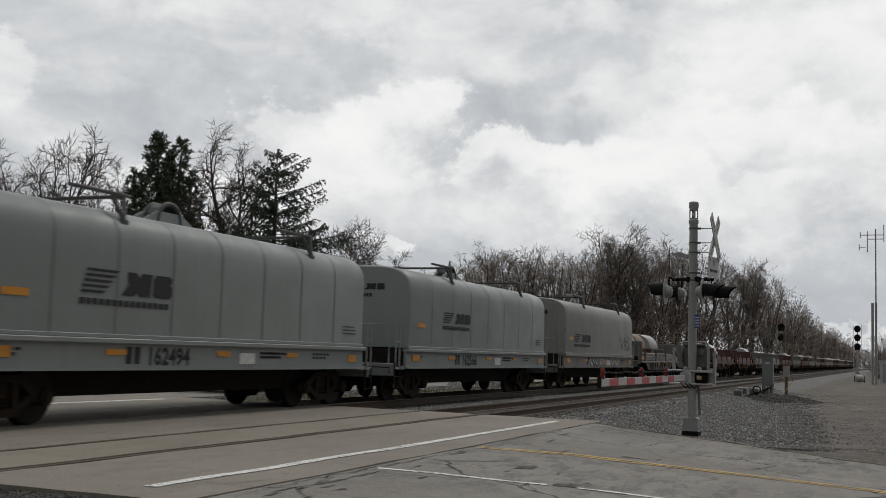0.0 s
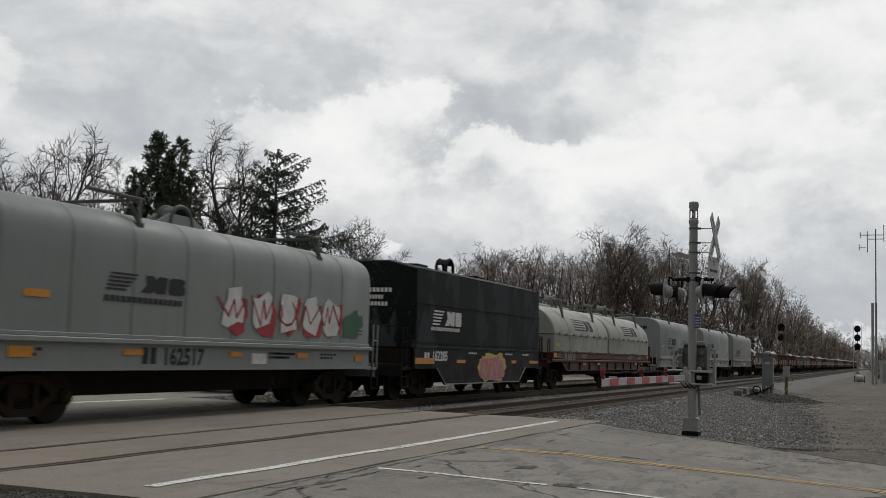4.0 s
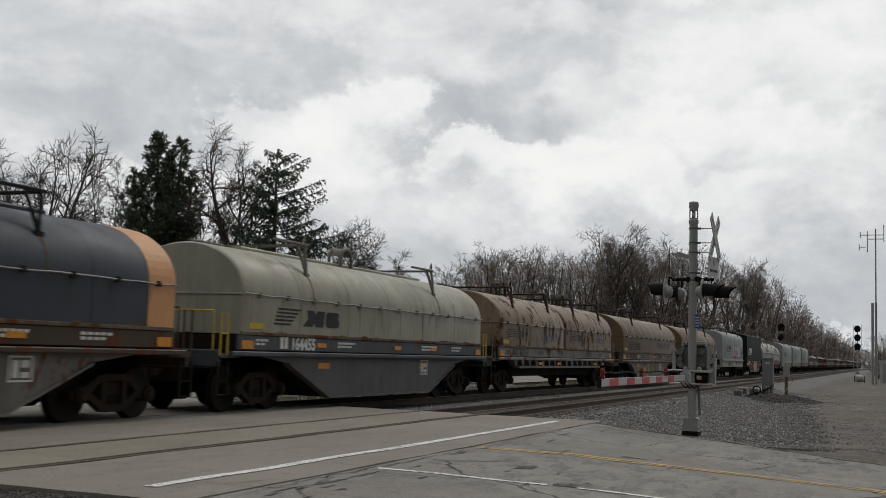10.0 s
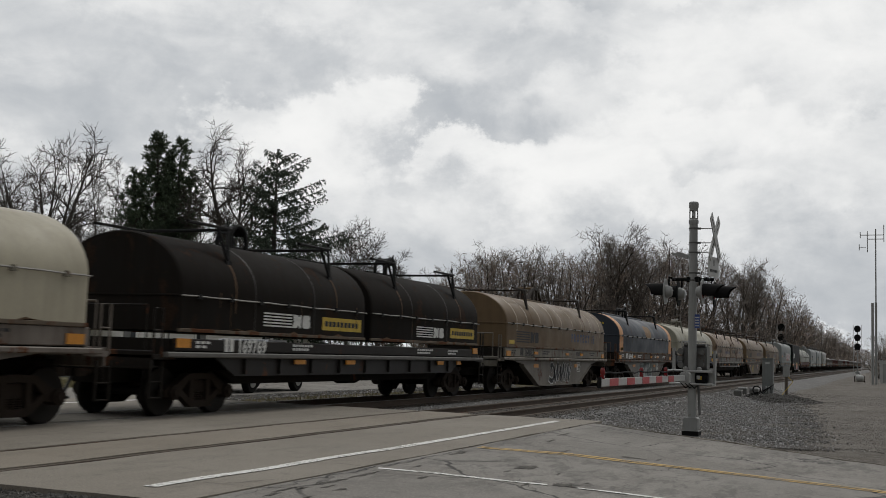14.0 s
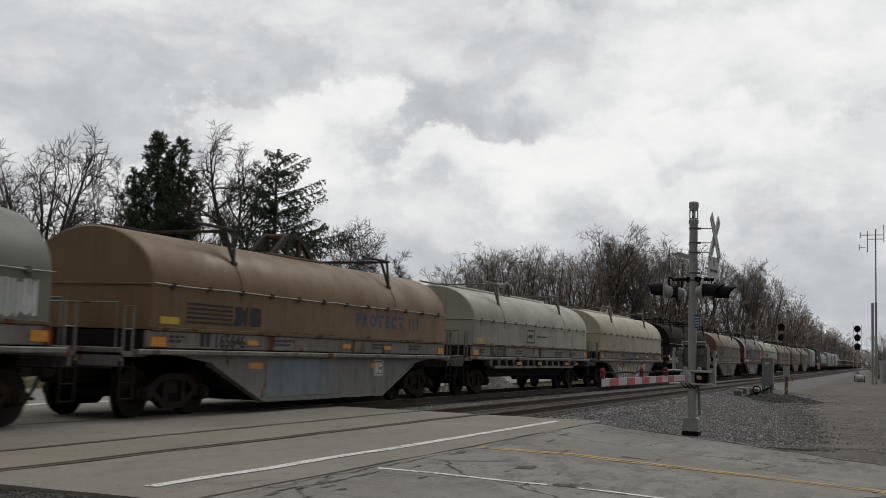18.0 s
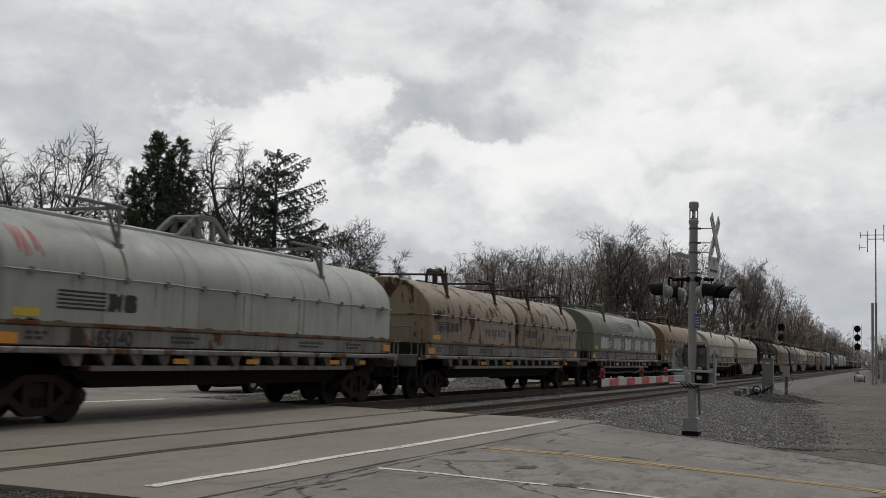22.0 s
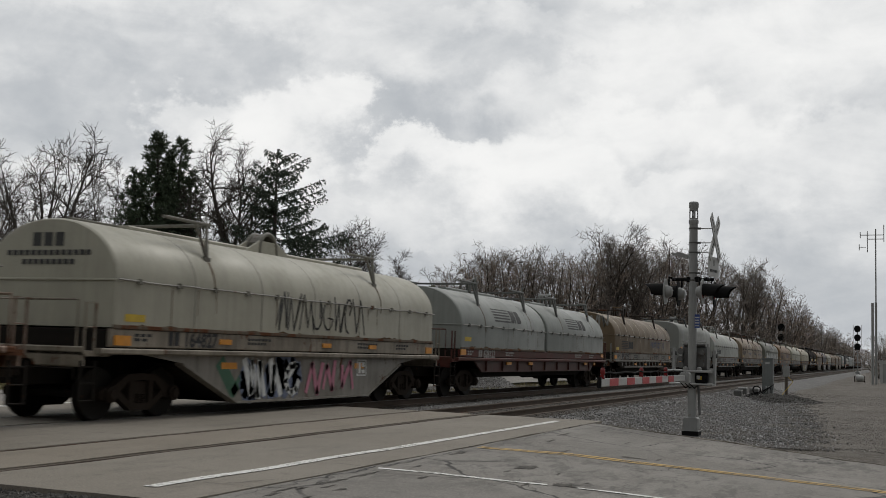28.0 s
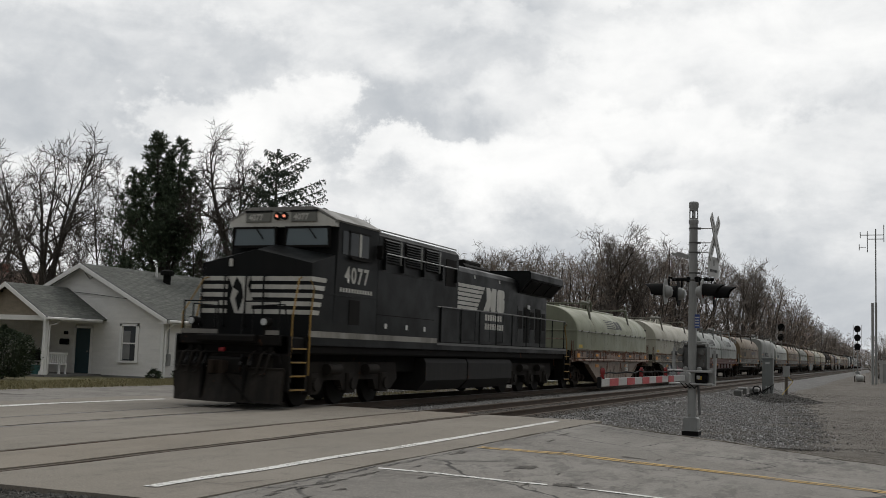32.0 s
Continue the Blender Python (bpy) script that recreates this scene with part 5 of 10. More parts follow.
def grey_hood_car(label, lo, hi, col, number, logo, sill_col=None, dirt=0.15, rust=0.0, horse=True, ribs=7):
    n = hi - lo
    car = new_car("coil_car", label, lo)
    mat = paint("grey hood %.2f %.2f" % (col[0], dirt), scale(col, 0.74), dirt * 0.7, rust, 0.5, gloss=0.26)
    sm = mat if sill_col is None else paint("hood car sill %.2f" % sill_col[0], sill_col, 0.45, 0.3)
    sec = cover(car, 0, n, "tall", mat, seam=False, bail="gusset", ribs=ribs, guides=(0.27, 0.8), steel=paint("grey-green steel fittings", (0.06, 0.064, 0.06), 0.4))
    frame_parts(car, n, "plain", sm, sm, ladder=mat, orange=OR_PLAIN(n))
    x, z, w, h = logo
    on_side("emblem", car, emblem(w, h, 5, horse=horse), INK, sec, x, z, "black painted emblem", 0.016)
    on_side("name_bar", car, bar_text(w * 0.98, 0.1, 15), INK, sec, x, z - 0.19, "", 0.016)
    on_side("warning_label", car, [[(0, 0), (0.55, 0), (0.55, 0.12), (0, 0.12)]], ORANGE, sec, 0.5, 2.02, "orange warning label", 0.016)
    me = flat_mesh("end_emblem", emblem(1.1, 0.17, 5, horse=horse), INK)
    me.transform(Matrix.Translation((-0.008, 0.35, 3.02)) @ pose(0, 0, 0, 0, 0, -90))
    part("end_emblem", me, None, car, "small black emblem")["kind"] = "stuff"
    me = flat_mesh("end_print", bar_text(0.5, 0.1, 5), INK)
    me.transform(Matrix.Translation((-0.008, 0.12, 2.82)) @ pose(0, 0, 0, 0, 0, -90))
    part("end_print", me, None, car)["kind"] = "stuff"
    stencil(car, "plain", 3.98, 0.99, number, 0.42, INK)
    small_print(car, "plain", 3.42, 1.0, 0.44, 0.29, 2, INK)
    sill_print(car, "plain", INK, n, 1.2)
    part("notice_plate", G().box(6.9, 7.45, -1.505, -1.488, 1.0, 1.22), CHALK, car)
    on_side("small_print", car, bar_text(0.7, 0.03, 8) + [[(a, b + 0.08) for a, b in p] for p in bar_text(0.7, 0.03, 6)] + [[(a, b + 0.16) for a, b in p] for p in bar_text(0.6, 0.03, 6)], INK_SOFT, sec, n - 1.1, 1.72, "", 0.016)
    return car, sec, n


def coil_car(label, lo, hi, kind, style, col, sill_col, number, dirt=0.4, rust=0.0, lower_col=None, covers=1, bail="loop", ridge=False, strap=False, logo=None, horse=False, rails=None,
             ink=None, words=None, rust_col=(0.13, 0.055, 0.028), steel=None, sill_rust=0.35, name="coil_car", band=None, rust_scale=1.6, soil=None, num_ink=None, lab=True, seam_z=2.42, ledge=None):
    n = hi - lo
    car = new_car(name, label, lo)
    tag = "%.3f %.3f %.2f %.2f" % (col[0], col[2], dirt, rust)
    mat = paint("cover " + tag, scale(col, 0.53 if max(col) < 0.38 else (0.65 if max(col) < 0.45 else 0.78)), dirt + 0.12, rust, 0.5 if max(col) > 0.05 else 0.85, grime_col=soil or tuple(0.26 * v + 0.012 for v in col), rust_col=rust_col, rust_scale=rust_scale, gloss=0.22 if max(col) > 0.05 else 0.08)
    sm = paint("sill %.3f %.3f" % (sill_col[0], sill_col[2]), scale(sill_col, 0.72), 0.7, sill_rust, grime_col=(0.06, 0.045, 0.033) if max(sill_col) > 0.05 else (0.02, 0.017, 0.014), gloss=0.2)
    lm = paint("lower %.3f %.3f" % (sill_col[0], sill_col[2]), scale(sill_col, 0.5), 0.6, sill_rust, grime_col=(0.060, 0.042, 0.029) if max(sill_col) > 0.05 else (0.016, 0.013, 0.011)) if lower_col is None else paint("belly %.3f %.3f" % (lower_col[0], lower_col[2]), scale(lower_col, 0.76), 0.6, 0.62 * sill_rust, grime_col=(0.065, 0.047, 0.034))
    st = RUSTY_PIPE if steel is None else (paint("fittings " + tag, scale(col, 0.36), 0.6, 0.2) if steel == "same" else steel)
    weld = paint("weld seam " + tag, scale(col, 0.30), 0.5, 0.1)
    ink = ink or INK
    gap = 0.17
    spans = [(0, n)] if covers == 1 else [(0, n / 2 - gap), (n / 2 + gap, n)]
    strap_mat = plain("chafed pale strap mark", (0.50, 0.43, 0.33), 0.7, 0.0, 0.8, 5.0) if strap else None
    for a, b in spans:
        sec = cover(car, a, b, kind, mat, weld, bail=bail, ridge=ridge, strap=strap_mat, guides=(0.21, 0.75) if covers == 1 else (0.24, 0.8), steel=st, band=band, seam_z=seam_z)
    frame_parts(car, n, style, sm, lm, ladder=rails or sm, ledge=ledge, orange={"belly": OR_BELLY, "pocket": OR_POCKET, "deep": OR_POCKET}[style](n))
    zn = {"belly": 1.35, "pocket": 1.33, "deep": 1.26}[style]
    if number:
        stencil(car, style, 1.95, zn - 0.03, number, 0.36, num_ink or ink)
        small_print(car, style, 1.5, zn - 0.02, 0.36, 0.25, 2, num_ink or ink)
    sill_print(car, style, num_ink or ink, n, zn + 0.12)
    if style == "belly":
        box_stencil(car, 9.1, 0.72)
        part("yellow_mark", G().box(3.3, 3.85, -1.43, -1.418, 0.9, 1.03), ORANGE, car)
        part("yellow_mark", G().box(n - 4.6, n - 4.1, -1.43, -1.418, 0.9, 1.03), ORANGE, car)
    for x, z, w, h in logo or []:
        on_side("emblem", car, emblem(w, h, 5, horse=horse), ink, sec, x, z, "painted emblem of bars and blocks")
    for text, x, z, size, m in words or []:
        on_side("lettering", car, None, m, sec, x, z, text=text, size=size)
    if lab:
        on_side("warning_label", car, [[(0, 0), (0.55, 0), (0.55, 0.13), (0, 0.13)]], YELLOW, sec, 0.25, 1.72, "yellow warning label")
    return car, sec, n

# ---- the train: car by car, from the far end back to the locomotive ----
BROWN = (0.275, 0.185, 0.100)

# open cars with bare steel coils, at the head of the train
COIL_STEEL = [plain("bright steel coil", (0.42, 0.42, 0.42), 0.35, 0.7, 0.3, 3.0), plain("grey wrapped coil", (0.30, 0.30, 0.29), 0.5, 0.2, 0.4, 3.0),
              plain("rusty steel coil", (0.20, 0.135, 0.085), 0.7, 0.1, 0.5, 3.0), plain("dark steel coil", (0.11, 0.11, 0.11), 0.5, 0.5, 0.4, 3.0)]
coil_mesh = {}


def coil_part(car, x, r, w, m):
    key = (round(r, 1), round(w, 1), m)
    if key not in coil_mesh:
        g = G()
        prof = [(-w / 2, r * 0.38), (-w / 2, r * 0.97), (-w / 2 + 0.04, r), (w / 2 - 0.04, r), (w / 2, r * 0.97), (w / 2, r * 0.38), (-w / 2, r * 0.38)]
        g.lathe(prof, 0, (0, 0, 0), 28)
        g.f = g.f[:-2]
        coil_mesh[key] = g.mesh("steel_coil", COIL_STEEL[m], 40)
    part("steel_coil", coil_mesh[key], None, car, at=pose(x, 0, 1.2 + r))


def open_car(lo, length, col, coils, label):
    car = new_car("open_coil_car", label, lo, "open cars of the train")
    sm = paint("open car %.3f" % col[0], col, 0.5, 0.35)
    frame_parts(car, length, "deep", sm, sm, ladder=sm, orange=OR_POCKET(length))
    for s in (-1, 1):
        y0, y1 = sorted((s * 1.2, s * 1.46))
        part("trough_side", G().box(0.3, length - 0.3, y0, y1, 1.2, 1.66, 0.04), sm, car)
        for i in range(4):
            x = 0.8 + (length - 1.6) * i / 3
            part("side_post", G().box(x - 0.05, x + 0.05, *sorted((s * 1.44, s * 1.54)), 1.2, 1.67), sm, car)
    for x, r, w, m in coils:
        coil_part(car, x, r, w, m)
    for x in (0.25, length - 0.33):
        part("bulkhead", G().box(x, x + 0.08, -1.42, 1.42, 1.2, 2.25, 0.02), sm, car)
    for x in (length * 0.36, length * 0.66):
        part("trough_divider", G().box(x, x + 0.1, -1.3, 1.3, 1.2, 1.9, 0.02), sm, car)
    return car


rng = random.Random(5)
pos = 55.9
flats = ["grey", "grey", "red", "red", "grey", "grey", "red", "grey", "red", "grey", "grey", "red", "grey", "grey", "red", "red", "grey", "grey", "red", "grey", "red", "red", "grey", "grey"]
for i, c in enumerate(flats):
    ln = 9.9 if i < 5 else 12.4
    coils, x = [], 1.3
    while x < ln - 1.0:
        w = rng.uniform(1.3, 2.3)
        coils.append((x + w / 2, rng.choice((0.48, 0.55, 0.62, 0.7)), w, rng.choice((0, 0, 0, 1, 1, 3))))
        x += w + rng.uniform(0.3, 2.6)
    if i == 0:
        coils = [(1.0, 0.8, 1.3, 3), (3.3, 0.76, 1.9, 2), (6.6, 0.76, 2.2, 1)]
    open_car(pos, ln, (0.15, 0.145, 0.13) if c == "grey" else (0.075, 0.026, 0.021), coils,
             "open flat car of weathered grey steel carrying bare steel coils" if c == "grey" else "open flat car of oxide-red steel carrying bare steel coils")
    pos += ln + 2.5

HOOD = (0.34, 0.365, 0.355)
car, sec, n = grey_hood_car("stained pale grey hooded coil car with scrawls on its rusty sill", 41.57, 53.42, (0.33, 0.34, 0.31), "162531", (1.2, 1.95, 2.6, 0.32), (0.2, 0.19, 0.17), 0.4, 0.08)
on_side("graffiti", car, scrawl(2.0, 0.9, 2, 1, 0.07), BLACK_SPRAY, sec, 9.2, 1.6, "black scrawl", 0.02)
me = flat_mesh("graffiti", scrawl(5.5, 0.36, 6, 4, 0.06), WHITE_SPRAY)
me.transform(Matrix.Translation((3.6, -1.497, 0.95)))
part("graffiti", me, None, car, "white scrawl along the sill")["kind"] = "stuff"
grey_hood_car("clean light grey hooded coil car", 26.48, 38.72, HOOD, "162566", (2.3, 2.22, 2.2, 0.3))
grey_hood_car("clean light grey hooded coil car with orange sill reflectors", 11.49, 23.73, HOOD, "162494", (2.15, 2.16, 2.4, 0.4))

coil_car("long cream coil car with two covers and maroon frame", -8.95, 8.34, "low", "deep", (0.44, 0.45, 0.40), (0.13, 0.034, 0.027), "628718", 0.2, 0.0, covers=2, ridge=True,
         logo=[(2.95, 2.42, 3.0, 0.52), (11.7, 2.42, 3.0, 0.5)], steel="same", num_ink=CHALK_DIM, sill_rust=0.2, ink=plain("dark green-black stencil", (0.022, 0.025, 0.023), 0.7))

# the tall black car with a ridged cover
n = 11.05
car = new_car("coil_car", "tall black coil car with a ridged cover and a pink scrawl", -22.1)
# the rust arguments draw grey blotches on this cover
mat = paint("black cover", (0.0055, 0.007, 0.007), 0.4, 0.58, 0.6, (0.012, 0.013, 0.013), rust_col=(0.060, 0.064, 0.068), rust_scale=0.8, gloss=0.12)
sec = cover(car, 0, n, "ridge", mat, seam=False, bail="loop", guides=(), steel=BLACK)
for x in (n * 0.28, n * 0.74):
    part("roof_lug", G().box(x - 0.35, x + 0.35, -0.3, 0.3, 3.86, 4.02, 0.03), BLACK, car)
frame_parts(car, n, "hull", BLACK, BLACK, ladder=BLACK, orange=[(-0.02, 1.02, 1.3), (3.0, 1.05, 0.7), (5.6, 1.05, 0.5), (8.0, 1.05, 0.5), (n - 1.1, 1.05, 1.0)])
on_side("emblem", car, emblem(2.25, 0.42, 5), CHALK, sec, 1.06, 2.13, "white painted emblem")
on_side("name_bar", car, bar_text(2.2, 0.1, 15), CHALK, sec, 1.0, 1.97)
stencil(car, "hull", 1.15, 1.12, "162285", 0.38, CHALK)
small_print(car, "hull", 0.6, 1.12, 0.4, 0.22, 2, CHALK)
for x in (4.0, 7.4, 9.2):
    small_print(car, "hull", x, 1.33, 0.7, 0.05, 6, CHALK)
for i, (ww, hh) in enumerate(((1.75, 0.12), (1.2, 0.11), (1.5, 0.11))):
    me = flat_mesh("print", bar_text(ww, hh, 14), CHALK)
    me.transform(Matrix.Translation((-ww / 2, 0, 2.98 - 0.19 * i)) @ pose(0, 0, 0))
    me.transform(Matrix.Translation((-0.012, 0.1, 0)) @ pose(0, 0, 0, 0, 0, -90))
    part("end_lettering", me, None, car)
for w, h, x, z, m, seed, off in ((2.9, 1.0, 4.7, 0.42, YEL_SPRAY, 3, 0.005), (2.6, 0.85, 4.85, 0.46, PINK_SPRAY, 5, 0.008)):
    me = flat_mesh("graffiti", blob(w, h, seed, 30, 0.25), m)
    me.transform(Matrix.Translation((x, -1.532 - off, z)))
    part("graffiti", me, None, car, "pink and yellow bubble scrawl")["kind"] = "stuff"
me = flat_mesh("graffiti", scrawl(2.3, 0.7, 3, 8, 0.05), YEL_SPRAY)
me.transform(Matrix.Translation((5.0, -1.545, 0.52)))
part("graffiti", me, None, car, "yellow scrawl outline")["kind"] = "stuff"

car, sec, n = grey_hood_car("light grey hooded coil car with large white and red scrawl", -37.1, -24.95, HOOD, "162517", (2.3, 2.24, 2.2, 0.3))
for i in range(5):
    x, w = 5.6 + i * 1.02, 1.05
    on_side("graffiti", car, [[(a + 0.12, b - 0.06) for a, b in q] for q in blob(w, 1.0, 20 + i, 12, 0.45)], RED_SPRAY, sec, x, 1.58, "red scrawl shadow", 0.018)
    on_side("graffiti", car, blob(w * 0.95, 0.95, 40 + i, 10, 0.5), WHITE_SPRAY, sec, x, 1.62, "white block scrawl", 0.022)
    on_side("graffiti", car, scrawl(w * 0.8, 0.6, 1, 60 + i, 0.05), RED_SPRAY, sec, x + 0.1, 1.8, "red scrawl line", 0.026)
on_side("graffiti", car, blob(1.3, 0.85, 91, 14, 0.5), GREEN_SPRAY, sec, 10.5, 1.52, "green scrawl", 0.018)

P1 = ("PROTECT III", 8.0, 1.92, 0.36)
coil_car("dull brown domed coil car with pale chafed stripes", -54.0, -40.4, "round", "belly", BROWN, (0.27, 0.245, 0.20), "164434", 0.45, 0.0, bail="frame", strap=True, ridge=False,
         logo=[(1.05, 1.77, 2.45, 0.39)], words=[("PROTECT", 8.0, 1.93, 0.33, BLUE)], lower_col=(0.22, 0.175, 0.13), ink=INK, steel=RUSTY_PIPE)
car, sec, n = coil_car("dull brown domed coil car lettered in faded blue", -69.8, -56.3, "round", "belly", scale(BROWN, 1.04), (0.25, 0.225, 0.185), "165453", 0.45, 0.04, bail="frame", strap=True,
                       logo=[(1.17, 1.76, 2.6, 0.38)], words=[(*P1, BLUE)], lower_col=(0.20, 0.155, 0.115))
me = flat_mesh("graffiti", scrawl(1.6, 0.65, 2, 12, 0.09), YEL_SPRAY)
me.transform(Matrix.Translation((4.9, -1.424, 0.36)))
part("graffiti", me, None, car, "pale yellow scrawl")["kind"] = "stuff"
coil_car("rust-eaten cream coil car with two domed covers", -87.55, -72.27, "round", "pocket", (0.39, 0.295, 0.205), (0.30, 0.295, 0.275), "168343", 0.75, 0.41, soil=(0.16, 0.105, 0.068), covers=2,
         logo=[(0.6, 1.95, 1.85, 0.27), (8.3, 1.97, 1.85, 0.27)], horse=False, words=[("PROTECT II", 4.5, 1.88, 0.26, BLUE), ("PROTECT II", 12.4, 1.96, 0.24, BLUE)], ink=INK_SOFT,
         rust_col=(0.07, 0.034, 0.022), rust_scale=2.3)
coil_car("dusty pale grey domed coil car on a slate-blue frame", -103.06, -89.45, "round", "belly", (0.45, 0.43, 0.335), (0.115, 0.13, 0.155), "164455", 0.3, 0.0, ridge=True, bail="loop",
         logo=[(1.15, 1.84, 2.95, 0.36)], horse=True, lower_col=(0.125, 0.13, 0.135), steel="same", num_ink=CHALK, sill_rust=0.12, rails=YELLOW)
car, sec, n = coil_car("slate-blue domed coil car with orange end bands", -118.23, -105.3, "round", "belly", (0.075, 0.09, 0.115), (0.10, 0.075, 0.055), "164440", 0.2, 0.0, ridge=True, bail="loop",
                       lower_col=(0.21, 0.20, 0.18), steel=BLACK, num_ink=CHALK, sill_rust=0.45, band=plain("orange end band paint", (0.58, 0.29, 0.12), 0.6, 0.0, 0.3, 2.0))
on_side("faded_label", car, blob(1.6, 0.75, 7, 18, 0.12), plain("worn yellow lettering", (0.24, 0.15, 0.07), 0.7, 0.0, 0.7, 5.0), sec, 5.9, 2.4, "worn yellow emblem")
for i, (ww, m) in enumerate(((1.5, YELLOW), (0.8, CHALK))):
    me = flat_mesh("end_print", bar_text(ww, 0.09, 12), m)
    me.transform(Matrix.Translation((-0.010, 0.75, 2.95 - 0.17 * i)) @ pose(0, 0, 0, 0, 0, -90))
    part("end_print", me, None, car)["kind"] = "stuff"
me = flat_mesh("graffiti", blob(3.7, 0.85, 17, 40, 0.12), plain("washed-out teal spray", (0.16, 0.20, 0.19), 0.75, 0.0, 0.7, 3.0))
me.transform(Matrix.Translation((4.5, -1.4215, 0.29)))
part("graffiti", me, None, car, "pale teal sprayed ground")["kind"] = "stuff"
for x in (4.75, 5.9, 7.0):
    me = flat_mesh("graffiti", scrawl(1.0, 0.8, 1, int(x * 10), 0.24), WHITE_SPRAY)
    me.transform(Matrix.Translation((x, -1.424, 0.32)))
    part("graffiti", me, None, car, "fat white scrawl")["kind"] = "stuff"
car, sec, n = coil_car("dull brown domed coil car with a black and white scrawl", -134.53, -121.2, "round", "belly", scale(BROWN, 1.08), (0.30, 0.28, 0.235), "164833", 0.42, 0.0, bail="frame", strap=True,
                       logo=[(1.0, 1.79, 2.55, 0.39)], words=[("PROTECT II", 7.95, 1.95, 0.38, BLUE)], lower_col=(0.25, 0.225, 0.19))
for m, th, off in ((WHITE_SPRAY, 0.22, 0.004), (BLACK_SPRAY, 0.14, 0.008)):
    me = flat_mesh("graffiti", scrawl(3.1, 0.72, 4, 33, th), m)
    me.transform(Matrix.Translation((5.15, -1.42 - off, 0.33)))
    part("graffiti", me, None, car, "black and white bubble scrawl")["kind"] = "stuff"
car, sec, n = coil_car("long black coil car with two domed covers and yellow panels", -152.7, -137.3, "round", "deep", (0.026, 0.021, 0.017), (0.018, 0.014, 0.012), "169769", 0.5, 0.30, ledge=plain("dull ledge steel", (0.13, 0.125, 0.115), 0.7, 0.0, 0.5, 3.0), rust_col=(0.038, 0.024, 0.017), covers=2,
                       logo=[(2.85, 1.79, 1.95, 0.29), (10.65, 1.76, 1.95, 0.29)], ink=CHALK, steel=BLACK, sill_rust=0.2, lab=False, seam_z=2.27)
for x in (5.35, 13.1):
    on_side("yellow_panel", car, [[(0, 0), (1.95, 0), (1.95, 0.3), (0, 0.3)]], YELLOW, sec, x, 1.78, "yellow painted panel with worn lettering")
    on_side("panel_print", car, bar_text(1.7, 0.12, 9), INK, sec, x + 0.12, 1.87, "", 0.010)
car, sec, n = coil_car("cream domed coil car with a scrawled belly", -168.7, -155.15, "round", "belly", (0.52, 0.475, 0.36), (0.27, 0.235, 0.205), "", 0.2, 0.0, ridge=True, bail="gusset",
                       lower_col=(0.30, 0.275, 0.245), steel="same")
for x, m, sd in ((3.7, WHITE_SPRAY, 2), (5.4, YEL_SPRAY, 3), (7.0, WHITE_SPRAY, 6)):
    me = flat_mesh("graffiti", scrawl(1.7, 0.75, 2, sd, 0.12), m)
    me.transform(Matrix.Translation((x, -1.424, 0.34)))
    part("graffiti", me, None, car, "pale faded scrawl")["kind"] = "stuff"
me = flat_mesh("graffiti", scrawl(6.0, 0.22, 8, 77, 0.07), PURPLE_SPRAY)
me.transform(Matrix.Translation((4.5, -1.497, 1.32)))
part("graffiti", me, None, car, "faded scrawl along the sill")["kind"] = "stuff"
car, sec, n = coil_car("pale grey-green domed coil car", -184.6, -171.2, "round", "pocket", (0.45, 0.44, 0.35), (0.31, 0.32, 0.30), "167307", 0.2, 0.0, ridge=True, steel="same")
on_side("emblem", car, [[(0, 0), (0.9, 0), (0.9, 0.06), (0, 0.06)], [(0, 0.42), (0.9, 0.42), (0.9, 0.48), (0, 0.48)], [(0, 0.06), (0.06, 0.06), (0.06, 0.42), (0, 0.42)],
                        [(0.84, 0.06), (0.9, 0.06), (0.9, 0.42), (0.84, 0.42)], [(0.15, 0.18), (0.75, 0.18), (0.75, 0.3), (0.15, 0.3)]], INK_SOFT, sec, 5.25, 1.77, "faint framed emblem")
on_side("small_print", car, bar_text(1.3, 0.06, 12), INK_SOFT, sec, 6.4, 2.0)
car, sec, n = coil_car("orange-brown domed coil car with a patched blue belly", -200.5, -187.05, "round", "belly", (0.37, 0.235, 0.125), (0.30, 0.285, 0.25), "165646", 0.35, 0.0, bail="frame", strap=False,
                       logo=[(1.0, 1.76, 2.6, 0.38)], words=[("PROTECT III", 7.85, 1.95, 0.37, BLUE)], lower_col=(0.27, 0.265, 0.25))
part("belly_patch", G().box(4.0, 6.8, -1.428, -1.415, 0.32, 1.12), paint("faded blue patch", (0.19, 0.235, 0.275), 0.5, 0.2), car, "faded blue painted patch")
car, sec, n = coil_car("grey-green domed coil car with white dripping scrawl", -216.46, -202.97, "round", "pocket", (0.30, 0.305, 0.245), (0.30, 0.30, 0.275), "167031", 0.2, 0.0, ridge=True,
                       logo=[(5.2, 2.66, 2.9, 0.46)], ink=INK_SOFT, steel="same")
for i, x in enumerate((1.3, 3.7, 6.0, 8.2, 10.3, 12.2)):
    on_side("graffiti", car, drips(1.5 - 0.1 * i, 0.62, 9, i), paint("thin white spray", (0.60, 0.62, 0.60), 0.55, 0.0, 0.7, (0.25, 0.27, 0.24)), sec, x, 1.68, "dripping white scrawl")
    if i < 4:
        on_side("graffiti", car, scrawl(0.55, 0.35, 1, i + 5, 0.05), WHITE_SPRAY, sec, x + 1.5, 1.78, "white scrawl")
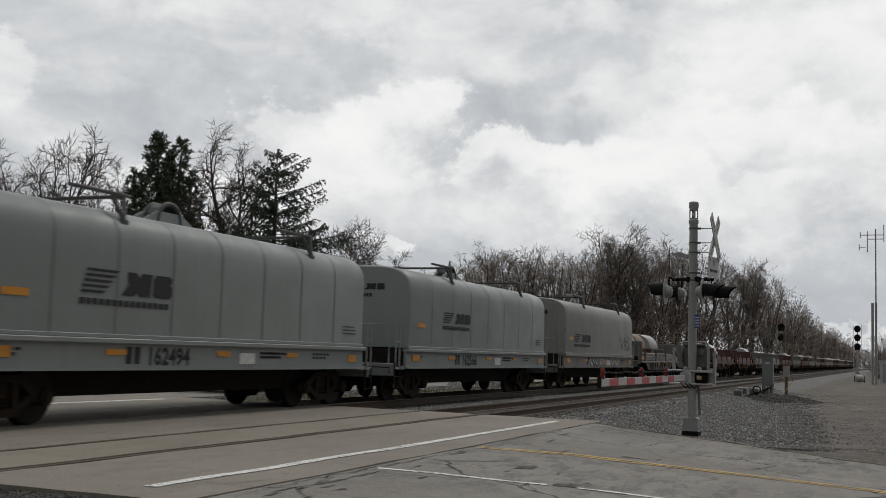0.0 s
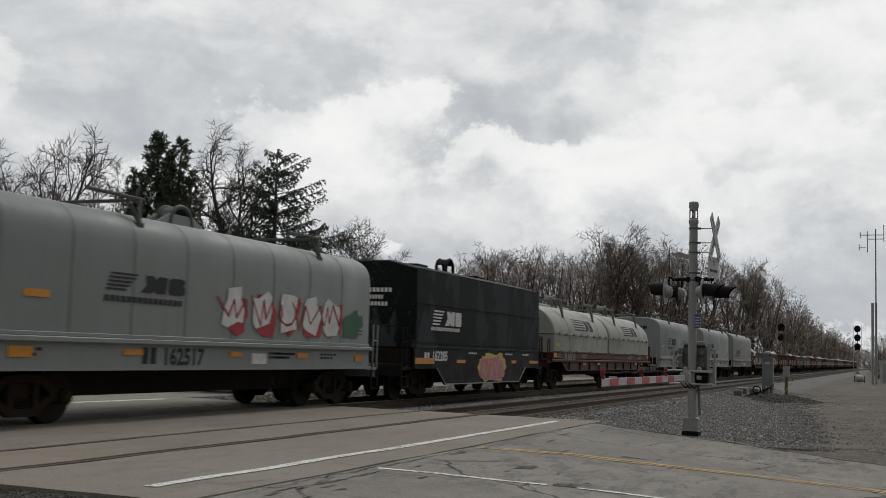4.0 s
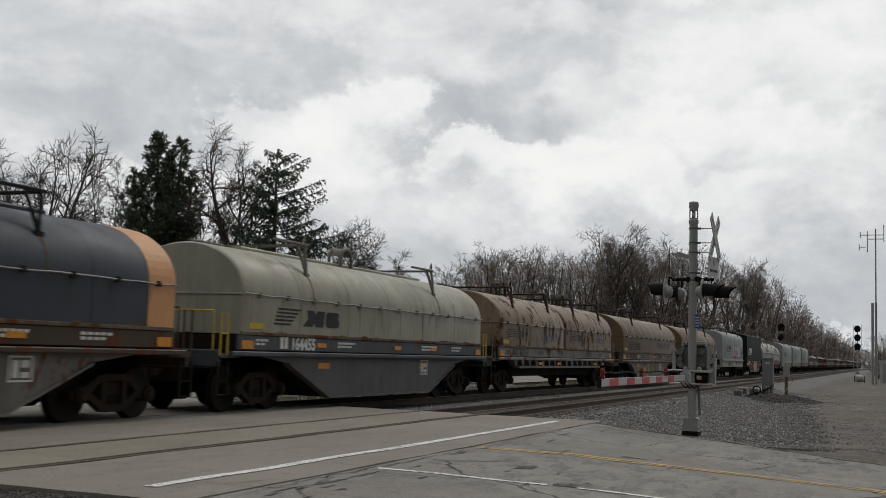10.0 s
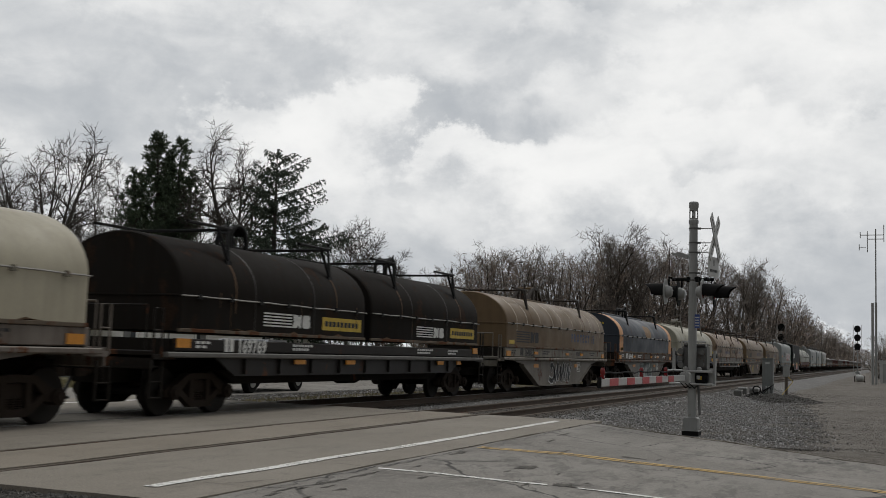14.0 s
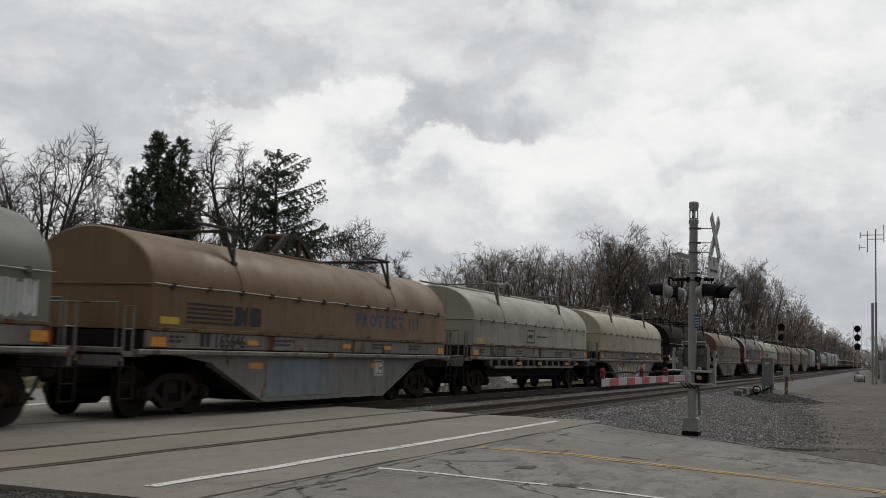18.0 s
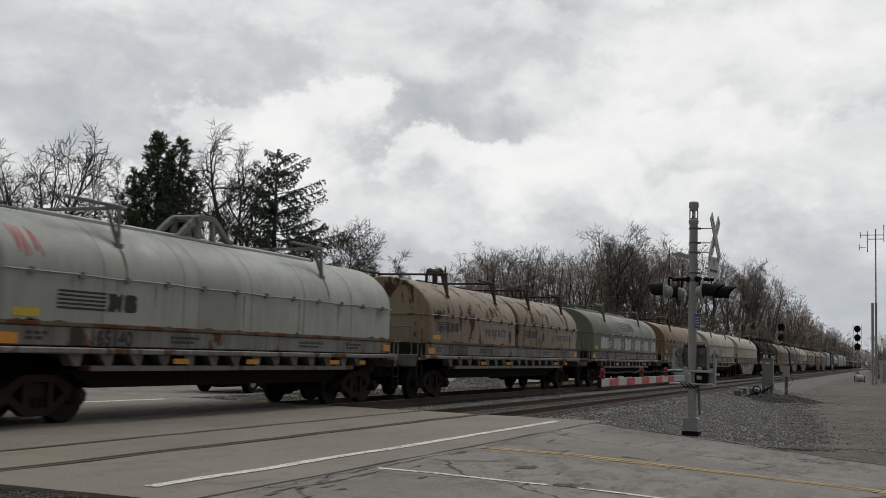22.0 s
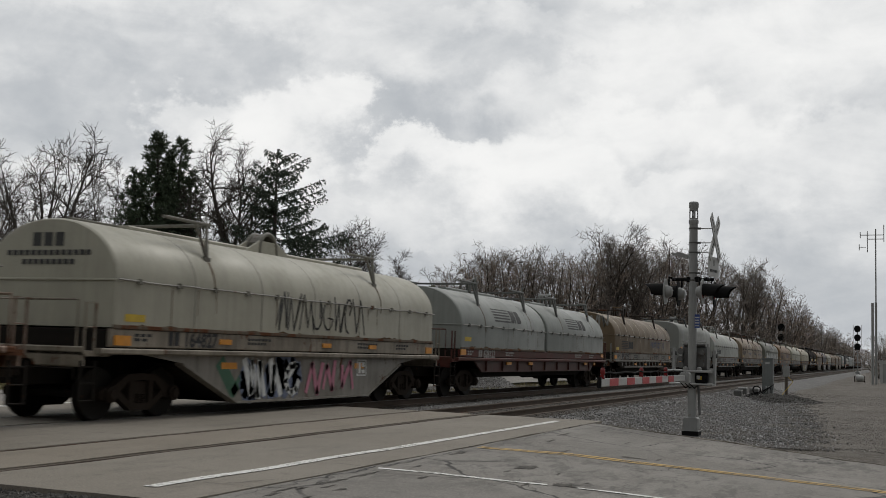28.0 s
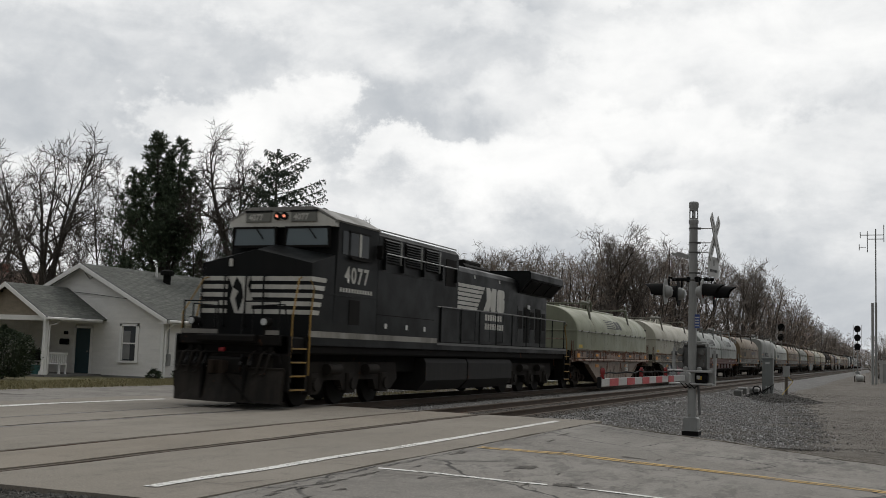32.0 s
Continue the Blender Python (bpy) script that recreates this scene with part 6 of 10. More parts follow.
coil_car("rust-streaked tan coil car with two domed covers", -234.51, -219.15, "round", "pocket", (0.385, 0.318, 0.222), (0.29, 0.285, 0.265), "168306", 0.66, 0.38, soil=(0.19, 0.125, 0.08), covers=2,
         logo=[(0.45, 1.97, 1.75, 0.27), (8.3, 1.97, 1.65, 0.25)], words=[("PROTECT II", 4.5, 1.93, 0.27, BLUE), ("PROTECT II", 12.3, 1.95, 0.24, BLUE)], ink=INK_SOFT, rust_col=(0.075, 0.037, 0.024),
         rust_scale=2.2)
car, sec, n = coil_car("off-white domed coil car with a small red scrawl", -250.4, -237.1, "round", "pocket", (0.46, 0.475, 0.43), (0.29, 0.29, 0.27), "165140", 0.18, 0.0, ridge=True, bail="frame",
                       logo=[(1.15, 1.87, 1.95, 0.3)], steel="same")
on_side("graffiti", car, scrawl(0.6, 0.6, 2, 3, 0.03), RED_SPRAY, sec, 0.3, 2.6, "red scrawl")
part("paint_patch", strip_up("paint_patch", 4.9, 6.3, 0.05, arc_at(sec, 3.49), sec, 0.0055, paint("grey touch-up paint", (0.27, 0.28, 0.25), 0.25)), None, car, "greyer repainted panel")
car, sec, n = grey_hood_car("light grey hooded coil car with a black scrawl", -264.67, -252.6, (0.335, 0.345, 0.315), "162871", (1.12, 1.88, 3.1, 0.42), (0.15, 0.132, 0.115), 0.2, ribs=0)
on_side("name_bar", car, bar_text(1.9, 0.15, 8) + [[(a, b + 0.24) for a, b in p] for p in bar_text(1.6, 0.15, 7)], INK, sec, 4.4, 1.88, "", 0.016)
on_side("graffiti", car, scrawl(1.5, 0.7, 4, 9, 0.05), BLACK_SPRAY, sec, 8.5, 1.68, "grey-black scrawl", 0.018)
car, sec, n = coil_car("dull brown domed coil car with faded blue lettering", -281.0, -267.4, "round", "pocket", (0.31, 0.225, 0.135), (0.30, 0.29, 0.255), "167197", 0.42, 0.0, bail="frame", strap=True,
         logo=[(1.3, 1.79, 2.5, 0.37)], words=[("PROTECT III", 8.05, 1.95, 0.36, BLUE)])
me = flat_mesh("graffiti", scrawl(2.3, 0.62, 6, 21, 0.07), plain("greyed white spray", (0.34, 0.33, 0.30), 0.8, 0.0, 0.6, 4.0))
me.transform(Matrix.Translation((-0.010, 1.15, 2.72)) @ pose(0, 0, 0, 0, 0, -90))
part("graffiti", me, None, car, "pale scrawl on the end wall")["kind"] = "stuff"
on_side("red_line", car, [[(0, 0), (5.2, 0), (5.2, 0.05), (0, 0.05)]], plain("faded red line", (0.22, 0.07, 0.05), 0.7, 0.0, 0.6, 4.0), sec, 7.4, 2.36, "faded red hairline")
for x, w, sd in ((8.6, 1.3, 4), (11.2, 0.8, 7)):
    on_side("graffiti", car, scrawl(w, 0.26, 5, sd, 0.035), plain("thin pale spray", (0.36, 0.33, 0.28), 0.8, 0.0, 0.6, 5.0), sec, x, 1.72, "pale thin scrawl", 0.008)
coil_car("long pale grey coil car with two covers and maroon frame", -300.55, -283.23, "low", "deep", (0.41, 0.43, 0.40), (0.13, 0.034, 0.027), "628122", 0.15, 0.0, covers=2, ridge=True,
         logo=[(3.0, 2.42, 2.75, 0.48), (11.7, 2.44, 2.7, 0.48)], ink=INK_SOFT, steel="same", num_ink=CHALK_DIM, sill_rust=0.2)
car, sec, n = coil_car("off-white domed coil car with coloured scrawls", -316.37, -302.8, "round", "belly", (0.52, 0.50, 0.41), (0.40, 0.355, 0.285), "164827", 0.16, 0.0, ridge=True, bail="gusset",
                       lower_col=(0.33, 0.31, 0.27), steel="same", sill_rust=0.3)
on_side("graffiti", car, scrawl(4.1, 0.85, 8, 14, 0.05), INK_SOFT, sec, 5.1, 1.72, "black line scrawl")
for x, w, m, sd, th in ((3.4, 0.9, GREEN_SPRAY, 1, 0.28), (4.1, 2.2, PURPLE_SPRAY, 2, 0.34), (4.2, 2.2, WHITE_SPRAY, 3, 0.15), (6.6, 2.3, PINK_SPRAY, 4, 0.13)):
    me = flat_mesh("graffiti", scrawl(w, 0.78, max(1, int(w / 0.7)), sd, th), m)
    me.transform(Matrix.Translation((x, -1.421 - 0.003 * sd, 0.3)))
    part("graffiti", me, None, car, "coloured scrawl on the belly")["kind"] = "stuff"
for i, (ww, hh, nn) in enumerate(((0.75, 0.24, 3), (1.9, 0.09, 14), (1.2, 0.09, 9))):
    me = flat_mesh("end_print", bar_text(ww, hh, nn), INK_SOFT)
    me.transform(Matrix.Translation((-0.010, ww / 2, (3.0, 2.84, 2.68)[i])) @ pose(0, 0, 0, 0, 0, -90))
    part("end_print", me, None, car)["kind"] = "stuff"
car, sec, n = coil_car("olive-cream domed coil car with a rust-streaked belly", -332.5, -318.95, "round", "belly", (0.41, 0.425, 0.305), (0.43, 0.315, 0.25), "165120", 0.22, 0.0, ridge=True,
         logo=[(5.2, 2.66, 2.9, 0.46)], ink=INK_SOFT, lower_col=(0.35, 0.265, 0.20), steel="same", sill_rust=0.5)
BELLY_STAIN = plain("dark brown belly stain", (0.125, 0.090, 0.066), 0.9, 0.0, 0.6, 4.0)
SILL_RUST = plain("orange-brown sill rust", (0.135, 0.062, 0.035), 0.9, 0.0, 0.6, 5.0)
srng = random.Random(77)
runs, wash = [], []
for _ in range(22):
    x, w, zt = srng.uniform(3.6, n - 3.8), srng.uniform(0.04, 0.22), 1.0 - srng.random() * 0.25
    zb, lean = max(0.3, zt - srng.uniform(0.2, 0.7)), srng.uniform(-0.1, 0.1)
    runs.append([(x + lean, zb), (x + lean + w * 0.3, zb), (x + w, zt - 0.1), (x + w * 0.6, zt), (x, zt - 0.06)])
x = 0.1
while x < n - 0.5:
    w = srng.uniform(0.25, 0.9)
    d = srng.uniform(0.03, 0.15)
    wash.append([(x, 1.575), (x + 0.1 * w, 1.575 - 0.6 * d), (x + 0.45 * w, 1.575 - d), (x + 0.8 * w, 1.575 - 0.5 * d), (x + w, 1.575)])
    x += w * srng.uniform(0.9, 1.3)
for polys, y, mt, nm in ((runs, -1.4225, BELLY_STAIN, "belly_stain"), (wash, -1.4925, SILL_RUST, "rust_stain")):
    me = flat_mesh(nm, polys, mt)
    me.transform(Matrix.Translation((0, y, 0)))
    part(nm, me, None, car)["kind"] = "stuff"

# ---- the locomotive at the tail of the train, its cab end trailing ----
LOCO = paint("locomotive black", (0.0072, 0.0082, 0.0085), 0.35, 0.0, 0.42, (0.0155, 0.0148, 0.0135), gloss=0.12)
LOCO_LOW = paint("sooty locomotive frame", (0.008, 0.0075, 0.007), 0.4, 0.06, 0.85, (0.02, 0.017, 0.014), gloss=0.15)
TRUCK_BLACK = paint("dusty truck casting", (0.024, 0.021, 0.0185), 0.5, 0.03, 0.85, (0.045, 0.038, 0.031), gloss=0.15)
LOCO_WHITE = paint("dirty white paint", (0.56, 0.55, 0.50), 0.4, 0.0, 0.55, (0.25, 0.23, 0.19))
RAIL_YELLOW = paint("worn yellow handrail paint", (0.30, 0.18, 0.04), 0.4, 0.1, 0.6)
m, k, b, v, rnd = material("tinted window glass", 0.08)
b.inputs["Base Color"].default_value = (0.16, 0.19, 0.20, 1)
b.inputs["Metallic"].default_value = 0.35
GLASS = m
m, k, b, v, rnd = material("dark cab glass", 0.06)
b.inputs["Base Color"].default_value = (0.012, 0.014, 0.015, 1)
DARK_GLASS = m
m = bpy.data.materials.new("red marker lamp")
m.use_nodes = True
bs = m.node_tree.nodes["Principled BSDF"]
bs.inputs["Base Color"].default_value = (0.8, 0.2, 0.1, 1)
bs.inputs["Emission Color"].default_value = (1.0, 0.32, 0.2, 1)
bs.inputs["Emission Strength"].default_value = 0.9
MARKER = m
LENS = plain("clear lamp lens", (0.55, 0.56, 0.55), 0.2, 0.3, 0.1)

loco = thing("locomotive", "black freight locomotive with white nose stripes and yellow handrails", "locomotive", pose(-354.06, 0, 0))
CARS.append((loco, -354.06))


def lp(name, g, mat, parent=None, label="", smooth=0.0):
    return part(name, g, mat, parent or loco, label, smooth)


lp("underframe", G().box(-1.5, 20.0, -1.45, 1.45, 1.22, 1.60, 0.04), LOCO_LOW)
for s in (-1, 1):
    y0, y1 = sorted((s * 1.44, s * 1.515))
    lp("side_sill", G().box(-0.75, 19.9, y0, y1, 1.42, 1.62, 0.01), LOCO)
    lp("sill_stripe", G().box(-0.7, 6.6, *sorted((s * 1.484, s * 1.522)), 1.61, 1.75), paint("grey-white sill stripe", (0.30, 0.285, 0.25), 0.6))
    lp("sill_stripe", G().box(6.6, 19.8, *sorted((s * 1.50, s * 1.53)), 1.56, 1.63), plain("grey sill paint", (0.12, 0.12, 0.115), 0.6), label="grey painted walkway edge")
lp("frame_web", G().box(-1.2, 19.7, -1.05, 1.05, 0.78, 1.24, 0.03), LOCO_LOW)
lp("walkway", G().box(6.6, 19.95, -1.5, 1.5, 1.60, 1.66), LOCO_LOW)

# nose: a broad block whose top slopes up to the windows in two facets
g = G()
nose = [(-0.65, -1.48, 1.62), (-0.65, 1.48, 1.62), (-0.65, 1.48, 3.28), (-0.65, 0.0, 3.60), (-0.65, -1.48, 3.28),
        (0.42, -1.48, 1.62), (0.42, 1.48, 1.62), (0.42, 1.48, 3.55), (0.18, 0.0, 3.80), (0.42, -1.48, 3.55)]
g.add(nose, [(0, 1, 2, 3, 4), (4, 3, 8, 9), (3, 2, 7, 8), (0, 4, 9, 5), (1, 6, 7, 2), (0, 5, 6, 1), (5, 9, 8, 7, 6)])
nose_ob = lp("nose", g, LOCO)
for i in range(5):
    z = 2.87 - 0.19 * i
    lp("nose_stripe", G().box(-0.664, -0.645, -1.47, 0.10, z, z + 0.105), LOCO_WHITE, nose_ob)
    lp("nose_stripe", G().box(-0.664, -0.645, 0.75, 1.47, z, z + 0.105), LOCO_WHITE, nose_ob)
    x1 = 0.02 - 0.07 * i
    lp("nose_stripe", G().prism([(-0.66, z), (x1 - 0.03, z), (x1, z + 0.105), (-0.66, z + 0.105)], 1, -1.496, -1.478), LOCO_WHITE, nose_ob)
    lp("nose_stripe", G().prism([(-0.66, z), (x1 - 0.03, z), (x1, z + 0.105), (-0.66, z + 0.105)], 1, 1.478, 1.496), LOCO_WHITE, nose_ob)
lp("nose_emblem", G().prism([(0.08, 2.11), (0.52, 2.11), (0.66, 2.45), (0.60, 2.70), (0.74, 2.975), (0.12, 2.975), (0.2, 2.75), (0.06, 2.45)], 0, -0.668, -0.645), LOCO_WHITE, nose_ob, "plain white emblem block")
lp("nose_emblem_figure", G().prism([(0.42, 2.15), (0.52, 2.45), (0.44, 2.62), (0.60, 2.72), (0.5, 2.95), (0.36, 2.78), (0.30, 2.5), (0.36, 2.3)], 0, -0.676, -0.66), LOCO, nose_ob)
lp("nose_door", G().box(-0.655, -0.64, 0.84, 1.40, 1.75, 3.2, 0.01), LOCO, nose_ob)
for y in (1.40, 0.78, -0.28, 0.2):
    lp("grab_iron", G().tube([(-0.66, y, 1.8), (-0.74, y, 1.85), (-0.74, y, 2.95), (-0.66, y, 3.0)], 0.022, 6), LOCO, nose_ob)
lp("nose_tag", G().box(-0.70, -0.65, 0.62, 0.72, 3.20, 3.38, 0.02), LOCO_WHITE, nose_ob)

# cab
g = G()
sec_cab = [(-1.48, 1.62), (-1.48, 4.42), (-1.02, 4.64), (-0.85, 4.70), (0.85, 4.70), (1.02, 4.64), (1.48, 4.42), (1.48, 1.62)]
xf = {1.62: 0.40, 4.42: 0.58, 4.64: 0.50, 4.70: 0.52}
g.v = [(xf[z], y, z) for y, z in sec_cab] + [(2.7, y, z) for y, z in sec_cab]
g.f = [(i, i + 1, 9 + i, 8 + i) for i in range(7)] + [tuple(range(8))[::-1], tuple(range(8, 16)), (7, 0, 8, 15)]
cab = lp("cab", g, LOCO)
# the roof's white is set darker than the other white paint
lp("cab_roof", G().prism([(-1.52, 4.40), (-1.05, 4.66), (-0.86, 4.73), (0.86, 4.73), (1.05, 4.66), (1.52, 4.40), (1.5, 4.36), (1.0, 4.6), (-1.0, 4.6), (-1.5, 4.36)], 0, 0.36, 2.75), paint("greyed white roof paint", (0.27, 0.265, 0.245), 0.6, 0.0, 0.6, (0.08, 0.075, 0.065)), cab, "dirty white roof")
lp("brow", G().prism([(-1.46, 4.24), (1.46, 4.24), (1.46, 4.40), (1.0, 4.62), (-1.0, 4.62), (-1.46, 4.40)], 0, 0.36, 0.6), LOCO_WHITE, cab, "dirty white window brow")
for y0, y1 in ((-0.98, -0.28), (0.28, 0.98)):
    nb = lp("number_board", G().box(0.325, 0.37, y0, y1, 4.36, 4.60, 0.01), plain("grey number board", (0.16, 0.16, 0.14), 0.5), cab)
    me = letters("4077", 0.20, LOCO_WHITE)
    me.transform(pose(0.318, y0 + 0.62, 4.41, 0, 0, -90))
    part("number", me, None, nb)
    lp("board_rim", G().box(0.31, 0.36, y0 - 0.03, y1 + 0.03, 4.60, 4.64), LOCO, nb)
for y in (-0.1, 0.1):
    lp("headlight", G().cyl((0.30, y, 4.5), (0.38, y, 4.5), 0.095, 14), LOCO, cab)
    lp("headlight_lens", G().cyl((0.292, y, 4.5), (0.302, y, 4.5), 0.036, 14), MARKER, cab, "dim red glowing lamp")
for y0, y1 in ((-1.3, -0.16), (0.16, 1.3)):
    lp("windshield", G().prism([(y0, 3.80), (y1, 3.80), (y1 - 0.04, 4.20), (y0 + 0.04, 4.20)], 0, 0.36, 0.47), GLASS, cab)
    for a, bb, z0, z1 in ((y0 - 0.05, y1 + 0.05, 3.74, 3.80), (y0 - 0.05, y1 + 0.05, 4.20, 4.25), (y0 - 0.05, y0, 3.8, 4.2), (y1, y1 + 0.05, 3.8, 4.2)):
        lp("window_gasket", G().box(0.34, 0.40, a, bb, z0, z1), LOCO_LOW, cab)
    lp("wiper", G().tube([(0.34, (y0 + y1) / 2, 4.26), (0.33, (y0 + y1) / 2 - 0.25, 3.95)], 0.014, 5), LOCO_LOW, cab)
for s in (-1, 1):
    ya, yb = sorted((s * 1.478, s * 1.494))
    lp("side_window", G().box(1.15, 1.62, ya, yb, 3.62, 4.18), DARK_GLASS, cab)
    lp("side_window", G().box(1.68, 2.12, ya, yb, 3.62, 4.18), DARK_GLASS, cab)
    lp("side_window", G().box(0.75, 1.02, ya, yb, 3.62, 4.18), DARK_GLASS, cab)
    ya, yb = sorted((s * 1.478, s * 1.51))
    lp("window_frame", G().box(1.08, 2.2, ya, yb, 3.56, 3.62), LOCO_LOW, cab)
    lp("window_frame", G().box(1.08, 2.2, ya, yb, 4.18, 4.22), LOCO_LOW, cab)
    lp("window_post", G().box(1.60, 1.70, ya, yb, 3.6, 4.2), LOCO_WHITE, cab)
    lp("armrest", G().box(1.1, 2.2, *sorted((s * 1.48, s * 1.57)), 3.52, 3.57), LOCO_LOW, cab)
    lp("access_panel", G().box(1.2, 1.75, *sorted((s * 1.478, s * 1.492)), 1.95, 2.55, 0.01), LOCO_LOW, cab)
    lp("cab_seam", G().box(0.1, 2.68, *sorted((s * 1.478, s * 1.488)), 2.62, 2.65), LOCO, cab)
    me = letters("4077", 0.54, LOCO_WHITE, 0.0, 1.22, 0.03)
    me.transform(pose(0.92, 0, 2.96, 0, 0, 0) if s < 0 else pose(2.5, 0, 2.96, 0, 0, 180))
    me.transform(Matrix.Translation((0, s * 1.486, 0)))
    part("cab_number", me, None, cab)
    me = flat_mesh("cab_lettering", bar_text(1.75, 0.10, 12, 0.35), LOCO_WHITE)
    me.transform(Matrix.Translation((0.7, s * 1.484, 2.72)))
    part("small_lettering", me, None, cab)
    lp("mirror", G().box(2.55, 2.62, *sorted((s * 1.5, s * 1.66)), 3.65, 4.0, 0.01), LOCO_LOW, cab)
lp("antenna_dome", G().box(1.3, 2.0, -0.35, 0.25, 4.72, 4.80, 0.03), LOCO_LOW, cab)
lp("horn", G().cyl((2.3, -0.3, 4.78), (1.9, -0.3, 4.82), 0.04, 10, 0.09).cyl((2.3, -0.1, 4.78), (1.95, -0.1, 4.85), 0.04, 10, 0.08), LOCO_LOW, cab)

# wide equipment cabinet behind the cab
eq = lp("equipment_cabinet", G().prism([(-1.48, 1.62), (-1.48, 4.28), (-1.36, 4.40), (1.36, 4.40), (1.48, 4.28), (1.48, 1.62)], 0, 2.72, 8.2), LOCO)
for s in (-1, 1):
    for x0, x1 in ((3.0, 3.95), (4.3, 5.3), (5.65, 6.6)):
        lv = lp("louver_panel", G().box(x0, x1, *sorted((s * 1.478, s * 1.492)), 3.60, 4.26), LOCO_LOW, eq)
        lp("panel_post", G().box(x1 + 0.06, x1 + 0.16, *sorted((s * 1.478, s * 1.50)), 3.62, 4.24), plain("greyed white post paint", (0.20, 0.20, 0.185), 0.6), eq)
        for i in range(9):
            z = 3.64 + 0.068 * i
            lp("louver", G().prism([(s * 1.49, z), (s * 1.53, z - 0.01), (s * 1.53, z + 0.005), (s * 1.49, z + 0.045)], 0, x0 + 0.03, x1 - 0.03), LOCO, lv)
    lp("cabinet_rail", G().cyl((3.0, s * 1.56, 3.84), (7.9, s * 1.56, 3.84), 0.018, 6), PALE_STEEL, eq)
    for x in (3.0, 4.12, 5.47, 6.8, 7.9):
        lp("rail_bracket", G().box(x - 0.03, x + 0.03, *sorted((s * 1.48, s * 1.57)), 3.42, 3.86), LOCO, eq)
    lp("cabinet_door", G().box(7.2, 8.0, *sorted((s * 1.478, s * 1.492)), 3.3, 4.1, 0.01), LOCO_LOW, eq)
    lp("cabinet_seam", G().box(2.75, 6.4, *sorted((s * 1.478, s * 1.49)), 3.38, 3.41), LOCO, eq)
    lp("cabinet_seam", G().box(2.75, 6.4, *sorted((s * 1.478, s * 1.49)), 2.25, 2.27), LOCO_LOW, eq)
    for x in (3.2, 4.5, 5.7):
        lp("reflector", G().box(x, x + 0.12, *sorted((s * 1.478, s * 1.493)), 1.92, 2.05), CHALK, eq)
for y in (-1.42, 1.42):
    lp("roof_rail", G().cyl((2.75, y, 4.44), (8.1, y, 4.44), 0.02, 6), PALE_STEEL, eq)

# engine hood and radiator
hood_sec = [(-0.98, 1.64), (-0.98, 3.92), (-0.9, 4.06), (-0.72, 4.14), (0.72, 4.14), (0.9, 4.06), (0.98, 3.92), (0.98, 1.64)]
hood = lp("engine_hood", G().prism(hood_sec, 0, 8.2, 15.2), LOCO)
for s in (-1, 1):
    for i in range(5):
        x = 8.3 + 1.36 * i
        lp("hood_door", G().box(x, x + 1.28, *sorted((s * 0.975, s * 0.99)), 1.75, 2.75, 0.008), LOCO, hood)
    for x in (8.8, 10.8, 13.2):
        lp("reflector", G().box(x, x + 0.1, *sorted((s * 0.978, s * 0.993)), 3.78, 3.88), CHALK, hood)
    em = [[(2.66 + (x - 2.0) * 0.76, z) for x, z in q] for q in emblem(4.75, 0.78, 6) if len(q) > 4]
    for i in range(6):
        z, x1 = 0.78 - 0.142 * (i + 1) + 0.03, 2.75 - 0.13 * i
        em.append([(0.03 * i, z), (x1 - 0.1, z), (x1, z + 0.108), (0.03 * i, z + 0.108)])
    for q in em:
        me = flat_mesh("emblem_shape", [q], LOCO_WHITE)
        me.transform(Matrix.Translation((9.1, s * 0.984, 2.78)))
        part("emblem_bar" if len(q) == 4 else "emblem_block", me, None, hood, "dirty white painted shape")
    for j, (w, n2) in enumerate(((1.7, 7), (1.9, 8))):
        me = flat_mesh("hood_lettering", bar_text(w, 0.2, n2), LOCO_WHITE)
        me.transform(Matrix.Translation((11.9, s * 0.996, 2.46 - 0.3 * j)))
        part("hood_lettering", me, None, hood)
lp("exhaust_stack", G().box(11.2, 13.6, -0.5, 0.5, 4.12, 4.32, 0.08).box(11.6, 13.0, -0.35, 0.35, 4.30, 4.48, 0.05), LOCO_LOW)
rad_sec = [(-0.98, 1.64), (-0.98, 3.58), (-1.46, 4.12), (-1.46, 4.34), (-1.40, 4.40), (1.40, 4.40), (1.46, 4.34), (1.46, 4.12), (0.98, 3.58), (0.98, 1.64)]
radiator = lp("radiator_section", G().prism([(-0.98, 1.64), (-0.98, 4.0), (0.98, 4.0), (0.98, 1.64)], 0, 15.2, 18.8), LOCO)
lp("radiator_hood", G().prism(rad_sec[1:-1], 0, 15.3, 19.4), LOCO, radiator)
for s in (-1, 1):
    for i in range(3):
        x = 15.5 + 1.28 * i
        lp("radiator_screen", G().prism([(s * 1.04, 3.64), (s * 1.42, 4.07), (s * 1.43, 4.05), (s * 1.05, 3.62)], 0, x, x + 1.1), LOCO_LOW, radiator)
    for i in range(5):
        x = 15.3 + 0.7 * i
        lp("radiator_door", G().box(x, x + 0.62, *sorted((s * 0.975, s * 0.99)), 1.8, 3.1, 0.01), LOCO_LOW if i % 2 else LOCO, radiator)
        lp("door_grille", G().box(x + 0.1, x + 0.5, *sorted((s * 0.985, s * 1.0)), 2.3, 2.95), LOCO_LOW, radiator)
    lp("small_mark", G().box(16.4, 16.7, *sorted((s * 0.98, s * 0.995)), 3.05, 3.2), CHALK, radiator)

